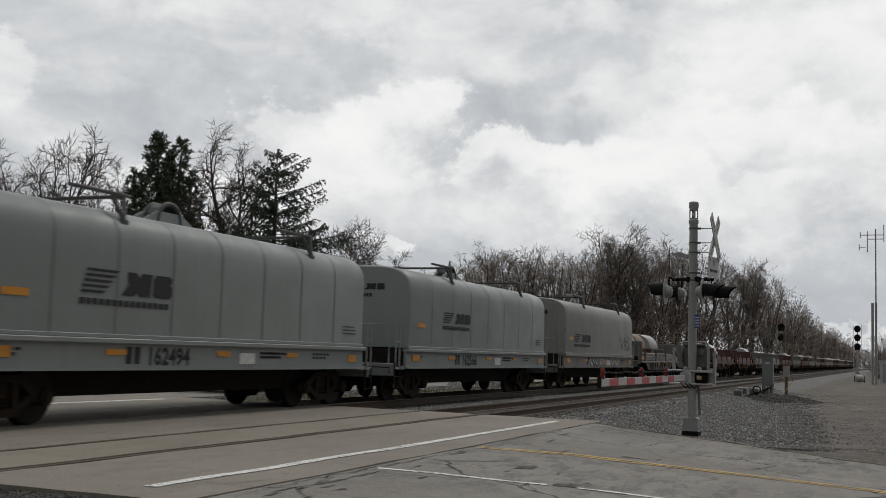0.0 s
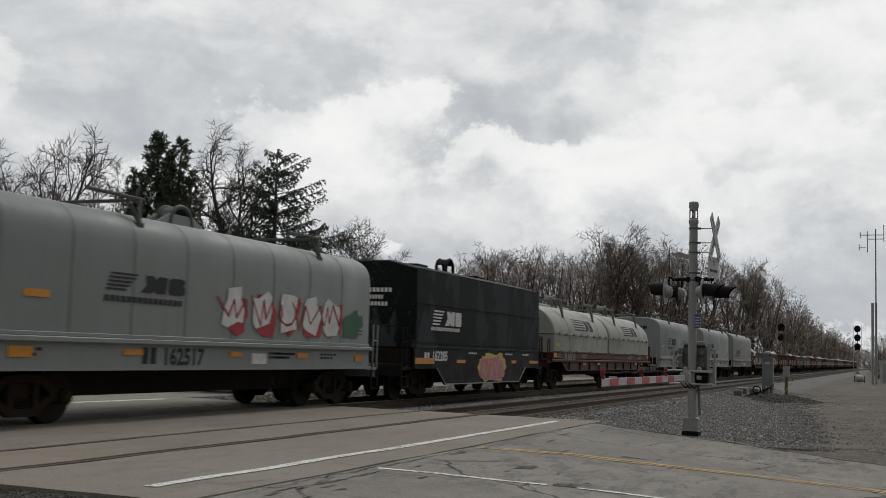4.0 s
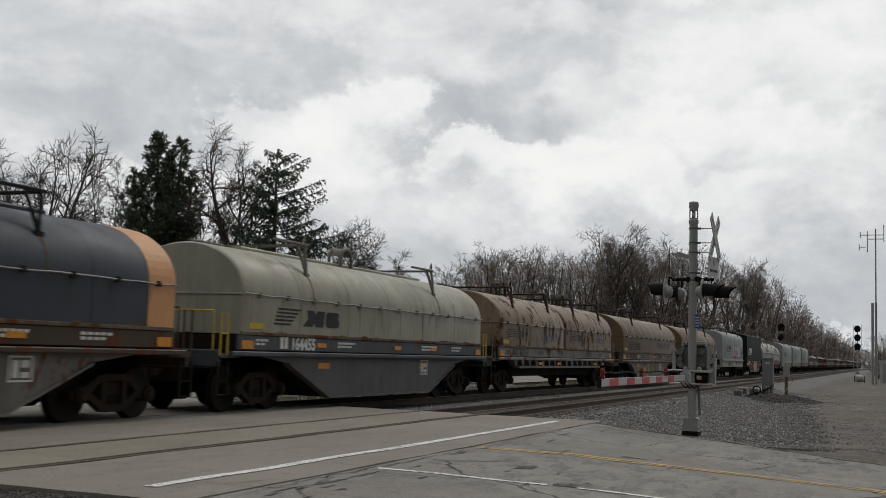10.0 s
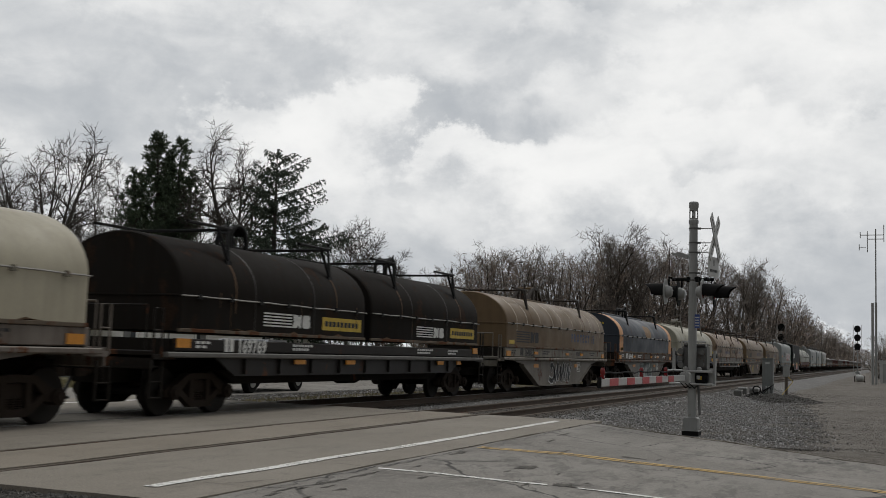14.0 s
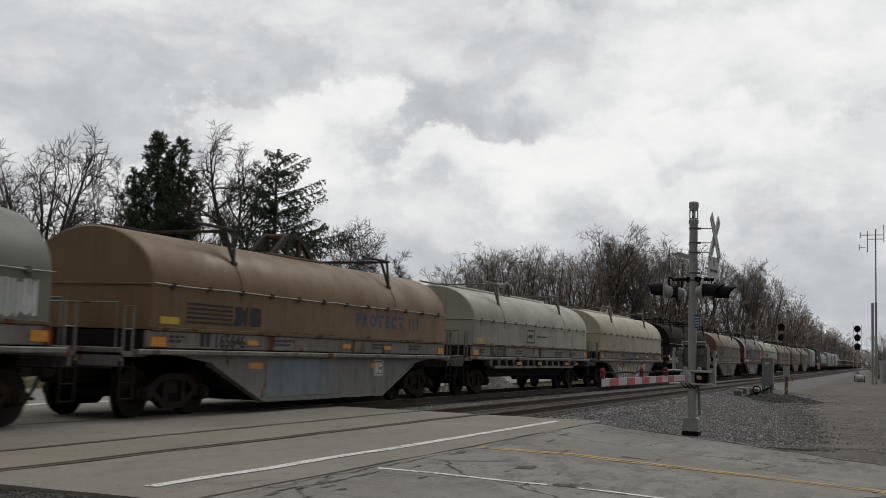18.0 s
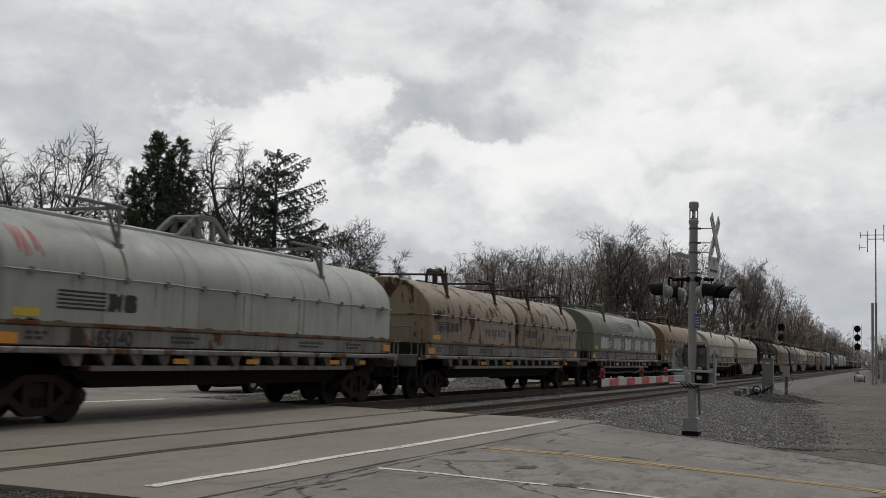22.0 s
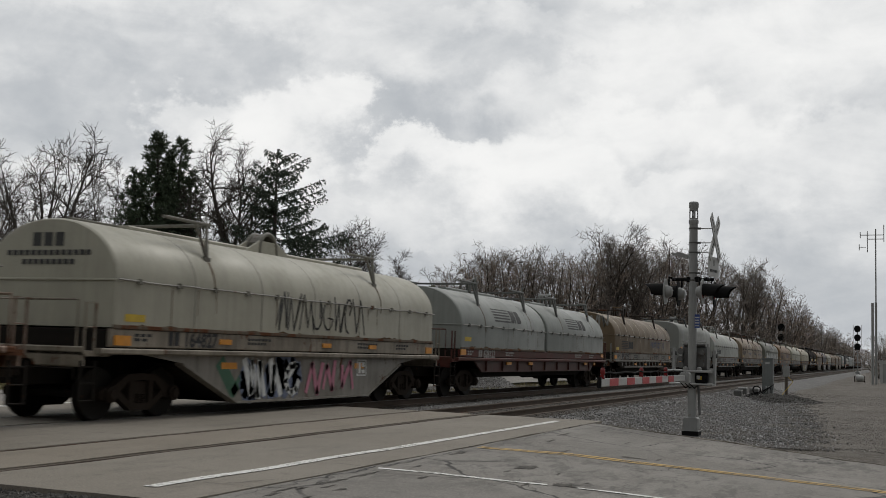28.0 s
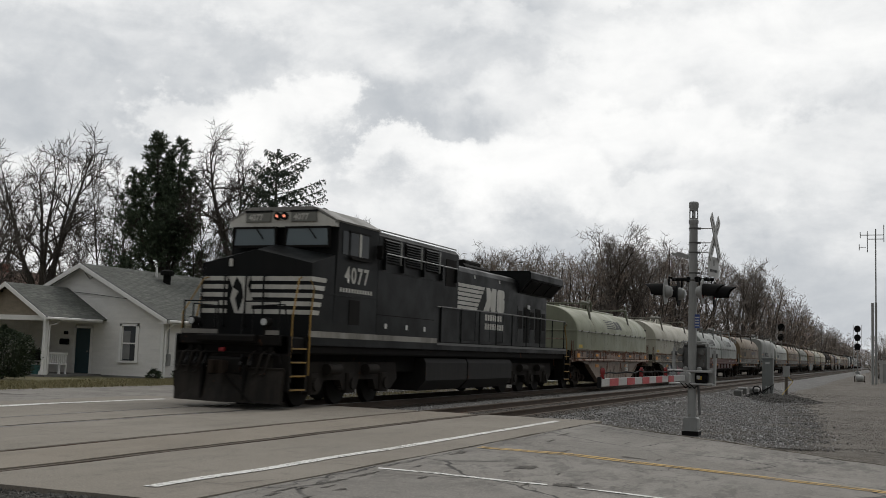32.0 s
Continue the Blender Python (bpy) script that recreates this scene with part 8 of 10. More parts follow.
part("wire", G().tube([(-0.08, -0.1, 1.05), (-0.2, -0.35, 0.8), (-0.1, -0.12, 0.5), (-0.3, 0.2, 0.08)], 0.015, 5), YELLOW, post)
for i, (x, y, w, h) in enumerate(((56.6, -6.5, 0.24, 0.34), (57.2, -7.0, 0.2, 0.28), (55.6, -7.2, 0.26, 0.36), (53.4, -6.7, 0.22, 0.3))):
    b2 = thing("switch_box", "small grey metal trackside terminal box", "terminal box", pose(x, y, -0.42), "trackside terminal boxes")
    part("housing", G().box(-w, w, -w * 0.8, w * 0.8, 0.05, h + 0.08, 0.04), DARK_CASE, b2)
    part("lid", G().box(-w - 0.02, w + 0.02, -w * 0.8 - 0.02, w * 0.8 + 0.02, h + 0.06, h + 0.12, 0.02), GALV, b2)
    part("foot", G().box(-w * 0.8, w * 0.8, -w * 0.6, w * 0.6, -0.08, 0.06), WOOD, b2)
tank = thing("propane_tank", "white propane tank on a steel cradle", "tank", pose(122.0, -10.3, -0.5))
part("vessel", G().lathe([(-0.42, 0.04), (-0.38, 0.2), (-0.3, 0.3), (-0.2, 0.34), (0.2, 0.34), (0.3, 0.3), (0.38, 0.2), (0.42, 0.04)], 1, (0, 0, 0.5), 22), SIGN_WHITE, tank, smooth=50)
for y in (-0.5, 0.5):
    part("cradle_leg", G().box(-0.25, 0.25, y - 0.04, y + 0.04, 0.0, 0.7, 0.02), RUSTY_PIPE, tank)
part("cradle_beam", G().box(-0.2, -0.12, -0.5, 0.5, 0.12, 0.2, 0.01), RUSTY_PIPE, tank)
part("valve_dome", G().cyl((0, 0, 0.82), (0, 0, 0.92), 0.08, 10), ALU, tank)
box = thing("equipment_hut", "white metal equipment hut", "hut", pose(122.4, -12.95, -0.5))
part("walls", G().box(-0.9, 0.9, -0.7, 0.7, 0.0, 2.3, 0.03), SIGN_WHITE, box)
part("roof", G().box(-1.0, 1.0, -0.8, 0.8, 2.28, 2.4, 0.03), ALU, box)
part("door", G().box(-0.93, -0.9, -0.4, 0.4, 0.1, 2.05, 0.01), GALV, box)
ant = thing("antenna_mast", "tall thin steel radio mast with dipole aerials", "antenna mast", pose(112.9, -12.05, -0.5))
part("pole", G().cyl((0, 0, 0), (0, 0, 8.0), 0.11, 10).cyl((0, 0, 8.0), (0, 0, 15.2), 0.065, 8), GALV, ant, smooth=40)
part("cross_bar", G().cyl((0, -0.75, 14.6), (0, 1.4, 14.6), 0.04, 6).cyl((0, 0.9, 13.4), (0, 1.5, 13.4), 0.03, 6).cyl((0, -0.75, 14.2), (0, 0.75, 14.2), 0.04, 6), GALV, ant)
for y, z0, z1 in ((-0.75, 13.9, 15.6), (0.75, 12.9, 15.0), (1.4, 14.3, 14.9), (1.5, 13.1, 13.7), (0.0, 14.0, 15.1)):
    part("dipole", G().cyl((0, y, z0), (0, y, z1), 0.04, 6), GALV, ant)
pole = thing("steel_pole", "plain grey steel pole", "pole", pose(112.2, -11.75, -0.5))
part("shaft", G().cyl((0, 0, 0), (0, 0, 7.8), 0.13, 12), GALV, pole, smooth=40)
part("top_cap", G().lathe([(7.78, 0.15), (7.86, 0.14), (7.9, 0.05)], 2, (0, 0, 0), 12), GALV, pole)


def block_signal(x, y, z, top, heads, label):
    s = thing("block_signal", label, "railway signal", pose(x, y, z))
    part("mast", G().cyl((0, 0, 0), (0, 0, top), 0.12, 10), GALV, s)
    part("base", G().box(-0.4, 0.4, -0.4, 0.4, -0.05, 0.4, 0.05), GALV, s)
    for i in range(heads):
        zz = top - 0.45 - 1.75 * i
        hd = part("signal_head", G().lathe([(-0.16, 0.45), (-0.16, 0.60), (-0.08, 0.62), (0.0, 0.62), (0.0, 0.2)], 0, (0, 0, zz), 22), SIG_BLACK, s, "round black signal head")
        part("target", G().box(-0.22, -0.14, -0.42, 0.42, zz - 0.66, zz + 0.52, 0.1), SIG_BLACK, hd)
        for a in (90, 210, 330):
            part("lens_hood", G().cyl((-0.3, 0.28 * math.cos(radians(a)), zz + 0.28 * math.sin(radians(a))), (-0.15, 0.28 * math.cos(radians(a)), zz + 0.28 * math.sin(radians(a))), 0.16, 10), SIG_BLACK, hd)
    g = G()
    for yy in (-0.75, 0.75):
        g.cyl((0.3, yy, 0.5), (0.3, yy, top + 0.3), 0.035, 6)
    for i in range(int(top / 0.7)):
        g.cyl((0.3, -0.75, 0.8 + 0.7 * i), (0.3, 0.75, 0.8 + 0.7 * i), 0.025, 5)
    part("ladder_cage", g, ALU, s)
    return s


block_signal(227.0, -7.1, -0.42, 9.3, 3, "three-headed black railway signal on a grey mast")
block_signal(198.0, 4.6, -0.42, 8.4, 2, "two-headed railway signal seen from behind its ladder")
tower = thing("utility_pole", "distant wooden utility pole with crossarms", "utility pole", pose(420.0, 6.0, -0.5))
part("shaft", G().cyl((0, 0, 0), (0, 0, 12.5), 0.2, 8, 0.14), WOOD, tower)
for z in (12.0, 10.6, 9.2):
    part("crossarm", G().box(-0.1, 0.1, -1.8, 1.8, z, z + 0.18), WOOD, tower)

# ---- the house ----
SHINGLE = ground_mix("grey asphalt shingles", ((0.095, 0.10, 0.088), (0.14, 0.143, 0.128), (0.062, 0.066, 0.058)), (0.8, 4.0, 6.0), 0.9, 0.5, 0.01)
SIDING = plain("white vinyl siding", (0.80, 0.78, 0.74), 0.6, 0.0, 0.16, 1.2)
TRIM = plain("white house trim", (0.84, 0.83, 0.80), 0.5, 0.0, 0.12, 2.0)
TEAL = plain("dark teal door paint", (0.018, 0.05, 0.062), 0.45, 0.0, 0.2, 3.0)
CURTAIN = plain("grey curtain cloth", (0.22, 0.22, 0.215), 0.9, 0.0, 0.3, 3.0)
m, k, b, v, rnd = material("window pane", 0.06)
b.inputs["Base Color"].default_value = (0.045, 0.05, 0.055, 1)
PANE = m
HX, HY0, HYP, HY1 = 36.2, 13.91, 18.14, 22.37
GZ, EAVE, RIDGE, HX1 = -0.2, 2.45, 4.55, 48.5
house = thing("house", "small white clapboard house with grey shingle roof and porch", "house", pose(0, 0, 0))


def siding(name, a0, a1, z0, z1, axis, at, sign, parent, top=None, holes=()):
    """Overlapping boards, each a piece; axis 1: a wall across x at x = at; axis 0: along x at y = at."""
    wall, h = None, 0.115
    z = z0
    while z < z1 - 0.01:
        zt = min(z + h, z1)
        lo, hi = a0, a1
        if top:
            lo, hi = top(zt)
            lo, hi = max(lo, a0), min(hi, a1)
        cuts = [(lo, hi)]
        for b0, b1, c0, c1 in holes:
            if zt > c0 and z < c1:
                cuts = [q for p in cuts for q in ((p[0], min(p[1], b0)), (max(p[0], b1), p[1])) if q[1] - q[0] > 0.02]
        for lo, hi in cuts:
            if hi - lo < 0.03:
                continue
            p0, p1, p2 = at + sign * 0.022, at + sign * 0.002, at - sign * 0.08
            vs = [(p0, lo, z), (p1, lo, zt), (p2, lo, zt), (p2, lo, z), (p0, hi, z), (p1, hi, zt), (p2, hi, zt), (p2, hi, z)]
            if axis == 0:
                vs = [(v, u, w) for u, v, w in vs]
            g = G().add(vs, [(0, 1, 5, 4), (1, 2, 6, 5), (3, 0, 4, 7), (0, 3, 2, 1), (4, 5, 6, 7), (2, 3, 7, 6)])
            if wall is None:
                wall = part(name, g, SIDING, parent)
            else:
                part("board", g, SIDING, wall)
        z = zt
    return wall


def gable(z):
    t = max(0.0, min(1.0, (z - EAVE) / (RIDGE - EAVE)))
    return (HY0 + (HYP - HY0) * t, HY1 + (HYP - HY1) * t)


siding("gable_wall", HY0, HY1, GZ + 0.15, RIDGE - 0.02, 1, HX, -1, house, gable, [(15.12, 16.12, 0.53, 2.06), (17.56, 18.44, GZ, 1.92)])
siding("side_wall", HX, HX1, GZ + 0.15, EAVE, 0, HY0, -1, house, None, [(38.3, 39.3, 0.55, 2.05), (43.5, 44.5, 0.55, 2.05)])
siding("back_wall", HY0, HY1, GZ + 0.15, RIDGE - 0.02, 1, HX1, 1, house, gable)
siding("far_wall", HX, HX1, GZ + 0.15, EAVE, 0, HY1, 1, house)
part("foundation", G().box(HX - 0.02, HX1 + 0.02, HY0 - 0.02, HY1 + 0.02, GZ - 0.25, GZ + 0.16), plain("grey block foundation", (0.2, 0.2, 0.19), 0.9), house)
part("gable_sheathing", G().prism([(HY0, GZ), (HY1, GZ), (HY1, EAVE), (HYP, RIDGE), (HY0, EAVE)], 0, HX + 0.085, HX + 0.12), SIDING, house)
part("gable_fascia", G().prism([(HY0, EAVE - 0.06), (HYP, RIDGE - 0.14), (HY1, EAVE - 0.06), (HY1, EAVE), (HYP, RIDGE), (HY0, EAVE)], 0, HX - 0.02, HX + 0.08), TRIM, house)
part("corner_board", G().box(HX - 0.03, HX + 0.10, HY0 - 0.03, HY0 + 0.10, GZ + 0.1, EAVE), TRIM, house)


def roof_plane(name, x0, x1, ya, za, yb, zb, parent, t=0.07):
    """A sloping roof sheet with courses of shingles stepping down it."""
    roof, n = None, max(4, int(math.hypot(yb - ya, zb - za) / 0.14))
    d = math.hypot(yb - ya, zb - za)
    ny, nz = -(zb - za) / d, (yb - ya) / d
    if nz < 0:
        ny, nz = -ny, -nz
    for i in range(n):
        p, q = i / n, (i + 1) / n
        y0, z0, y1, z1 = ya + (yb - ya) * p, za + (zb - za) * p, ya + (yb - ya) * q, za + (zb - za) * q
        g = G().add([(x0, y0 + ny * t, z0 + nz * t), (x1, y0 + ny * t, z0 + nz * t), (x1, y1 + ny * (t - 0.004), z1 + nz * (t - 0.004)), (x0, y1 + ny * (t - 0.004), z1 + nz * (t - 0.004)),
               (x0, y0, z0), (x1, y0, z0), (x1, y1, z1), (x0, y1, z1)], [(0, 1, 2, 3), (4, 7, 6, 5), (0, 4, 5, 1), (2, 6, 7, 3), (0, 3, 7, 4), (1, 5, 6, 2)])
        if roof is None:
            roof = part(name, g, SHINGLE, parent)
        else:
            part("shingle_course", g, SHINGLE, roof)
    return roof


sl = (RIDGE - EAVE) / (HYP - HY0)
roof_plane("roof", HX - 0.35, HX1 + 0.3, HY0 - 0.4, EAVE - 0.4 * sl, HYP, RIDGE, house)
roof_plane("roof", HX - 0.35, HX1 + 0.3, HY1 + 0.4, EAVE - 0.4 * sl, HYP, RIDGE, house)
for s, ye in ((-1, HY0 - 0.4), (1, HY1 + 0.4)):
    za = EAVE - 0.4 * sl
    g = G().prism([(ye, za - 0.13), (ye, za + 0.04), (HYP, RIDGE + 0.05), (HYP, RIDGE - 0.15)] if s < 0 else [(HYP, RIDGE - 0.15), (HYP, RIDGE + 0.05), (ye, za + 0.04), (ye, za - 0.13)], 0, HX - 0.39, HX - 0.345)
    part("rake_board", g, TRIM, house)
    part("gutter", G().box(HX - 0.3, HX1 + 0.3, *sorted((ye, ye + s * 0.11)), za - 0.08, za + 0.03, 0.02), TRIM, house)
    part("soffit", G().box(HX - 0.35, HX1 + 0.3, *sorted((ye, ye - s * 0.4)), za - 0.13, za - 0.09), TRIM, house)
part("downspout", G().tube([(HX + 0.05, HY0 - 0.4, EAVE - 0.35), (HX + 0.05, HY0 - 0.1, EAVE - 0.6), (HX + 0.05, HY0 - 0.08, GZ + 0.1), (HX - 0.2, HY0 - 0.25, GZ)], 0.04, 8), TRIM, house)
part("roof_vent", G().cyl((40.3, 17.0, 4.0), (40.3, 17.0, 4.45), 0.17, 14).lathe([(0, 0.3), (0.18, 0.3), (0.26, 0.12)], 2, (40.3, 17.0, 4.42), 14), SIG_BLACK, house, "black turbine roof vent")
part("vent_pipe", G().cyl((40.3, 17.6, 4.2), (40.3, 17.6, 4.8), 0.05, 8), TRIM, house)
part("meter", G().cyl((36.48, HY0 - 0.14, 0.72), (36.48, HY0, 0.72), 0.11, 12).box(36.35, 36.62, HY0 - 0.12, HY0 - 0.02, 0.42, 0.9, 0.02).cyl((36.48, HY0 - 0.06, 0.9), (36.48, HY0 - 0.06, 2.2), 0.025, 8), GALV, house)
part("service_wire", G().tube([(HX - 0.06, HYP - 0.05, RIDGE - 0.35), (HX - 0.08, HYP - 0.35, RIDGE - 0.62), (HX - 0.07, HYP - 0.6, RIDGE - 0.42)], 0.013, 5), SIG_BLACK, house)
part("service_wire", G().tube([(HX - 0.06, HYP + 0.9, 3.42), (HX - 0.06, HYP - 0.4, 3.32), (HX - 0.06, HYP - 1.6, 3.2), (HX - 0.06, HYP - 2.9, 3.08), (HX - 0.1, HYP - 3.3, 2.75)], 0.011, 5), SIG_BLACK, house)


def house_window(x, y, z0, z1, w, axis, parent):
    """A sash window: frame, sill, rails and two panes with a curtain behind. axis 1: in a wall across x."""
    def bx(a0, a1, d0, d1, c0, c1):
        return G().box(x + d0, x + d1, y + a0, y + a1, c0, c1) if axis == 1 else G().box(x + a0, x + a1, y + d0, y + d1, c0, c1)
    win = part("window", bx(-w / 2, w / 2, 0.02, 0.06, z0, z1), PANE, parent)
    for a0, a1, c0, c1 in ((-w / 2 - 0.09, -w / 2 + 0.03, z0 - 0.05, z1 + 0.08), (w / 2 - 0.03, w / 2 + 0.09, z0 - 0.05, z1 + 0.08), (-w / 2 - 0.09, w / 2 + 0.09, z1, z1 + 0.1)):
        part("frame", bx(a0, a1, -0.045, 0.05, c0, c1), TRIM, win)
    part("sill", bx(-w / 2 - 0.13, w / 2 + 0.13, -0.09, 0.05, z0 - 0.09, z0 - 0.02), TRIM, win)
    zm = (z0 + z1) / 2
    part("sash_rail", bx(-w / 2, w / 2, -0.02, 0.04, zm - 0.03, zm + 0.03), TRIM, win)
    for a0, a1 in ((-w / 2 + 0.03, -w / 2 + 0.08), (w / 2 - 0.08, w / 2 - 0.03)):
        part("sash_stile", bx(a0, a1, -0.015, 0.04, z0, z1), TRIM, win)
    part("curtain", bx(-w / 2 + 0.45 * w, w / 2 - 0.08, 0.012, 0.02, z0 + 0.05, z1 - 0.2), CURTAIN, win)


house_window(HX, 15.62, 0.58, 2.0, 0.8, 1, house)
house_window(38.8, HY0, 0.6, 2.0, 0.85, 0, house)
house_window(44.0, HY0, 0.6, 2.0, 0.85, 0, house)
door = part("front_door", G().box(HX - 0.03, HX + 0.04, 17.62, 18.38, -0.02, 1.86, 0.01), TEAL, house, "dark teal front door")
part("door_knob", G().lathe([(0, 0.015), (0.03, 0.03), (0.06, 0.02)], 0, (HX - 0.09, 17.72, 0.9), 10), ALU, door)
for y0, y1, z0, z1 in ((17.5, 17.62, -0.05, 1.95), (18.38, 18.5, -0.05, 1.95), (17.5, 18.5, 1.86, 1.97)):
    part("door_casing", G().box(HX - 0.04, HX + 0.03, y0, y1, z0, z1), TRIM, house)
part("mailbox", G().box(HX - 0.16, HX - 0.02, 18.75, 19.15, 1.15, 1.4, 0.04), SIG_BLACK, house, "black wall mailbox")
part("porch_lamp", G().box(HX - 0.12, HX - 0.02, 18.82, 18.98, 1.58, 1.72, 0.03), SIG_BLACK, house)
# porch
PX, PY0, PYP, PY1 = 33.0, 17.0, 19.05, 21.1
PE, PR = 2.28, 3.52
pk = (PR - PE) / (PYP - PY0)
roof_plane("porch_roof", PX - 0.3, HX + 0.1, PY0 - 0.15, PE - 0.15 * pk, PYP, PR, house)
roof_plane("porch_roof", PX - 0.3, HX + 0.1, PY1 + 0.15, PE - 0.15 * pk, PYP, PR, house)
SIDING_WHITE = SIDING
SIDING = plain("tan weathered gable shingles", (0.30, 0.25, 0.19), 0.85, 0.0, 0.4, 3.0)
siding("porch_gable", PY0, PY1, PE - 0.02, PR - 0.03, 1, PX, -1, house, lambda z: (PY0 + (PYP - PY0) * (z - PE) / (PR - PE), PY1 - (PY1 - PYP) * (z - PE) / (PR - PE)))
SIDING = SIDING_WHITE
# unseen side wall, added to keep light out of the porch
siding("porch_wall", PX, HX, GZ + 0.15, PE, 0, PY1 - 0.05, 1, house)
for ya in (PY0 - 0.15, PY1 + 0.15):
    za = PE - 0.15 * pk
    q = [(ya, za - 0.12), (ya, za + 0.05), (PYP, PR + 0.06), (PYP, PR - 0.12)]
    part("rake_board", G().prism(q if ya < PYP else q[::-1], 0, PX - 0.34, PX - 0.295), TRIM, house)
    part("gutter", G().box(PX - 0.3, HX - 0.36, *sorted((ya, ya + (-0.1 if ya < PYP else 0.1))), za - 0.06, za + 0.04, 0.02), TRIM, house)
part("porch_beam", G().box(PX - 0.06, PX + 0.1, PY0, PY1, PE - 0.2, PE, 0.01), TRIM, house)
part("porch_beam", G().box(PX, HX, PY0, PY0 + 0.14, PE - 0.2, PE, 0.01), TRIM, house)
part("downspout", G().tube([(PX + 0.5, PY0 - 0.15, PE - 0.15), (PX + 0.45, PY0 - 0.02, PE - 0.3), (PX + 0.1, PY0 + 0.02, PE - 0.38), (PX + 0.1, PY0 + 0.0, 0.0)], 0.035, 8), TRIM, house)
part("porch_ceiling", G().box(PX, HX, PY0 + 0.14, PY1 - 0.1, PE - 0.08, PE - 0.04), TRIM, house)
part("porch_floor", G().box(PX - 0.1, HX, PY0 - 0.05, PY1, GZ - 0.1, -0.03, 0.01), plain("porch concrete", (0.2, 0.195, 0.185), 0.9), house)
for y in (PY0 + 0.1, PY1 - 0.12):
    part("porch_post", G().box(PX - 0.09, PX + 0.07, y - 0.08, y + 0.08, -0.03, PE - 0.18, 0.015).box(PX - 0.13, PX + 0.11, y - 0.12, y + 0.12, -0.03, 0.12), TRIM, house)
bench = thing("porch_bench", "white slatted wooden bench on the porch", "bench", pose(34.3, 17.35, -0.03))
part("seat", G().box(-0.2, 0.2, -0.05, 0.95, 0.38, 0.43, 0.01), TRIM, bench)
part("back_rail", G().box(0.18, 0.23, -0.05, 0.95, 0.78, 0.86, 0.01), TRIM, bench)
for i in range(9):
    part("slat", G().box(0.19, 0.22, 0.0 + 0.107 * i, 0.05 + 0.107 * i, 0.42, 0.8), TRIM, bench)
for x, y in ((-0.17, 0.0), (-0.17, 0.9), (0.2, 0.0), (0.2, 0.9)):
    part("leg", G().box(x - 0.03, x + 0.03, y - 0.03, y + 0.03, 0.0, 0.42), TRIM, bench)
for y in (19.2, 20.2):
    ch = thing("porch_chair", "dark metal chair on the porch", "chair", pose(34.5, y, -0.03), "porch chairs")
    part("seat", G().box(-0.25, 0.25, -0.25, 0.25, 0.4, 0.45, 0.02), SIG_BLACK, ch)
    part("backrest", G().box(0.22, 0.27, -0.25, 0.25, 0.5, 0.95, 0.02), SIG_BLACK, ch)
    for x, yy in ((-0.2, -0.2), (-0.2, 0.2), (0.2, -0.2), (0.2, 0.2)):
        part("leg", G().cyl((x, yy, 0), (x, yy, 0.42), 0.018, 6), SIG_BLACK, ch)
pot = thing("planter", "teal planter on the porch", "planter", pose(33.25, 17.75, -0.03))
part("tub", G().lathe([(0.0, 0.14), (0.32, 0.2), (0.36, 0.21), (0.36, 0.18), (0.3, 0.17)], 2, (0, 0, 0), 14), plain("teal glaze", (0.05, 0.15, 0.15), 0.4), pot, smooth=40)
part("soil", G().cyl((0, 0, 0.28), (0, 0, 0.31), 0.17, 14), DIRT, pot)

nb = thing("neighbour_house", "low house with a brown roof behind the trees", "house", pose(58.0, 44.0, -0.2))
part("walls", G().box(-7, 7, -4, 4, 0, 3.7), SIDING, nb)
part("roof", G().prism([(-4.8, 3.4), (4.8, 3.4), (0, 6.3)], 0, -7.4, 7.4), plain("brown shingles", (0.09, 0.045, 0.035), 0.9, 0.0, 0.4, 3.0), nb)
part("chimney", G().box(-1.0, -0.3, -0.3, 0.4, 5.6, 6.7), plain("red brick", (0.2, 0.08, 0.06), 0.9), nb)

# ---- parked pickup beyond the train ----
PICKUP = plain("silver car paint", (0.33, 0.34, 0.35), 0.3, 0.5, 0.1, 2.0)
pu = thing("pickup_truck", "silver pickup truck parked beside the tracks", "pickup truck", pose(28.6, 6.2, -0.15, 0, 0, 4))
g = G()
prof = [(0.0, 0.62), (0.05, 1.0), (1.35, 1.12), (1.9, 1.72), (3.2, 1.74), (3.4, 1.15), (5.3, 1.12), (5.35, 0.62), (4.75, 0.55), (4.6, 0.85), (4.2, 0.95), (3.8, 0.85), (3.65, 0.5), (1.5, 0.5), (1.35, 0.85), (0.95, 0.95), (0.55, 0.85), (0.4, 0.58)]
g.prism(prof, 1, -0.92, 0.92)
part("body", g, PICKUP, pu)
part("bumper", G().box(-0.12, 0.06, -0.93, 0.93, 0.5, 0.72, 0.05), ALU, pu)
part("bumper", G().box(5.3, 5.45, -0.93, 0.93, 0.5, 0.7, 0.05), ALU, pu)
part("chassis", G().box(0.3, 5.1, -0.7, 0.7, 0.38, 0.6), SIG_BLACK, pu)
part("windows", G().prism([(1.5, 1.15), (1.95, 1.66), (3.12, 1.68), (3.28, 1.18)], 1, -0.93, 0.93), PANE, pu)
part("windshield", G().prism([(1.32, 1.13), (1.86, 1.7), (1.9, 1.7), (1.4, 1.13)], 1, -0.8, 0.8), PANE, pu)
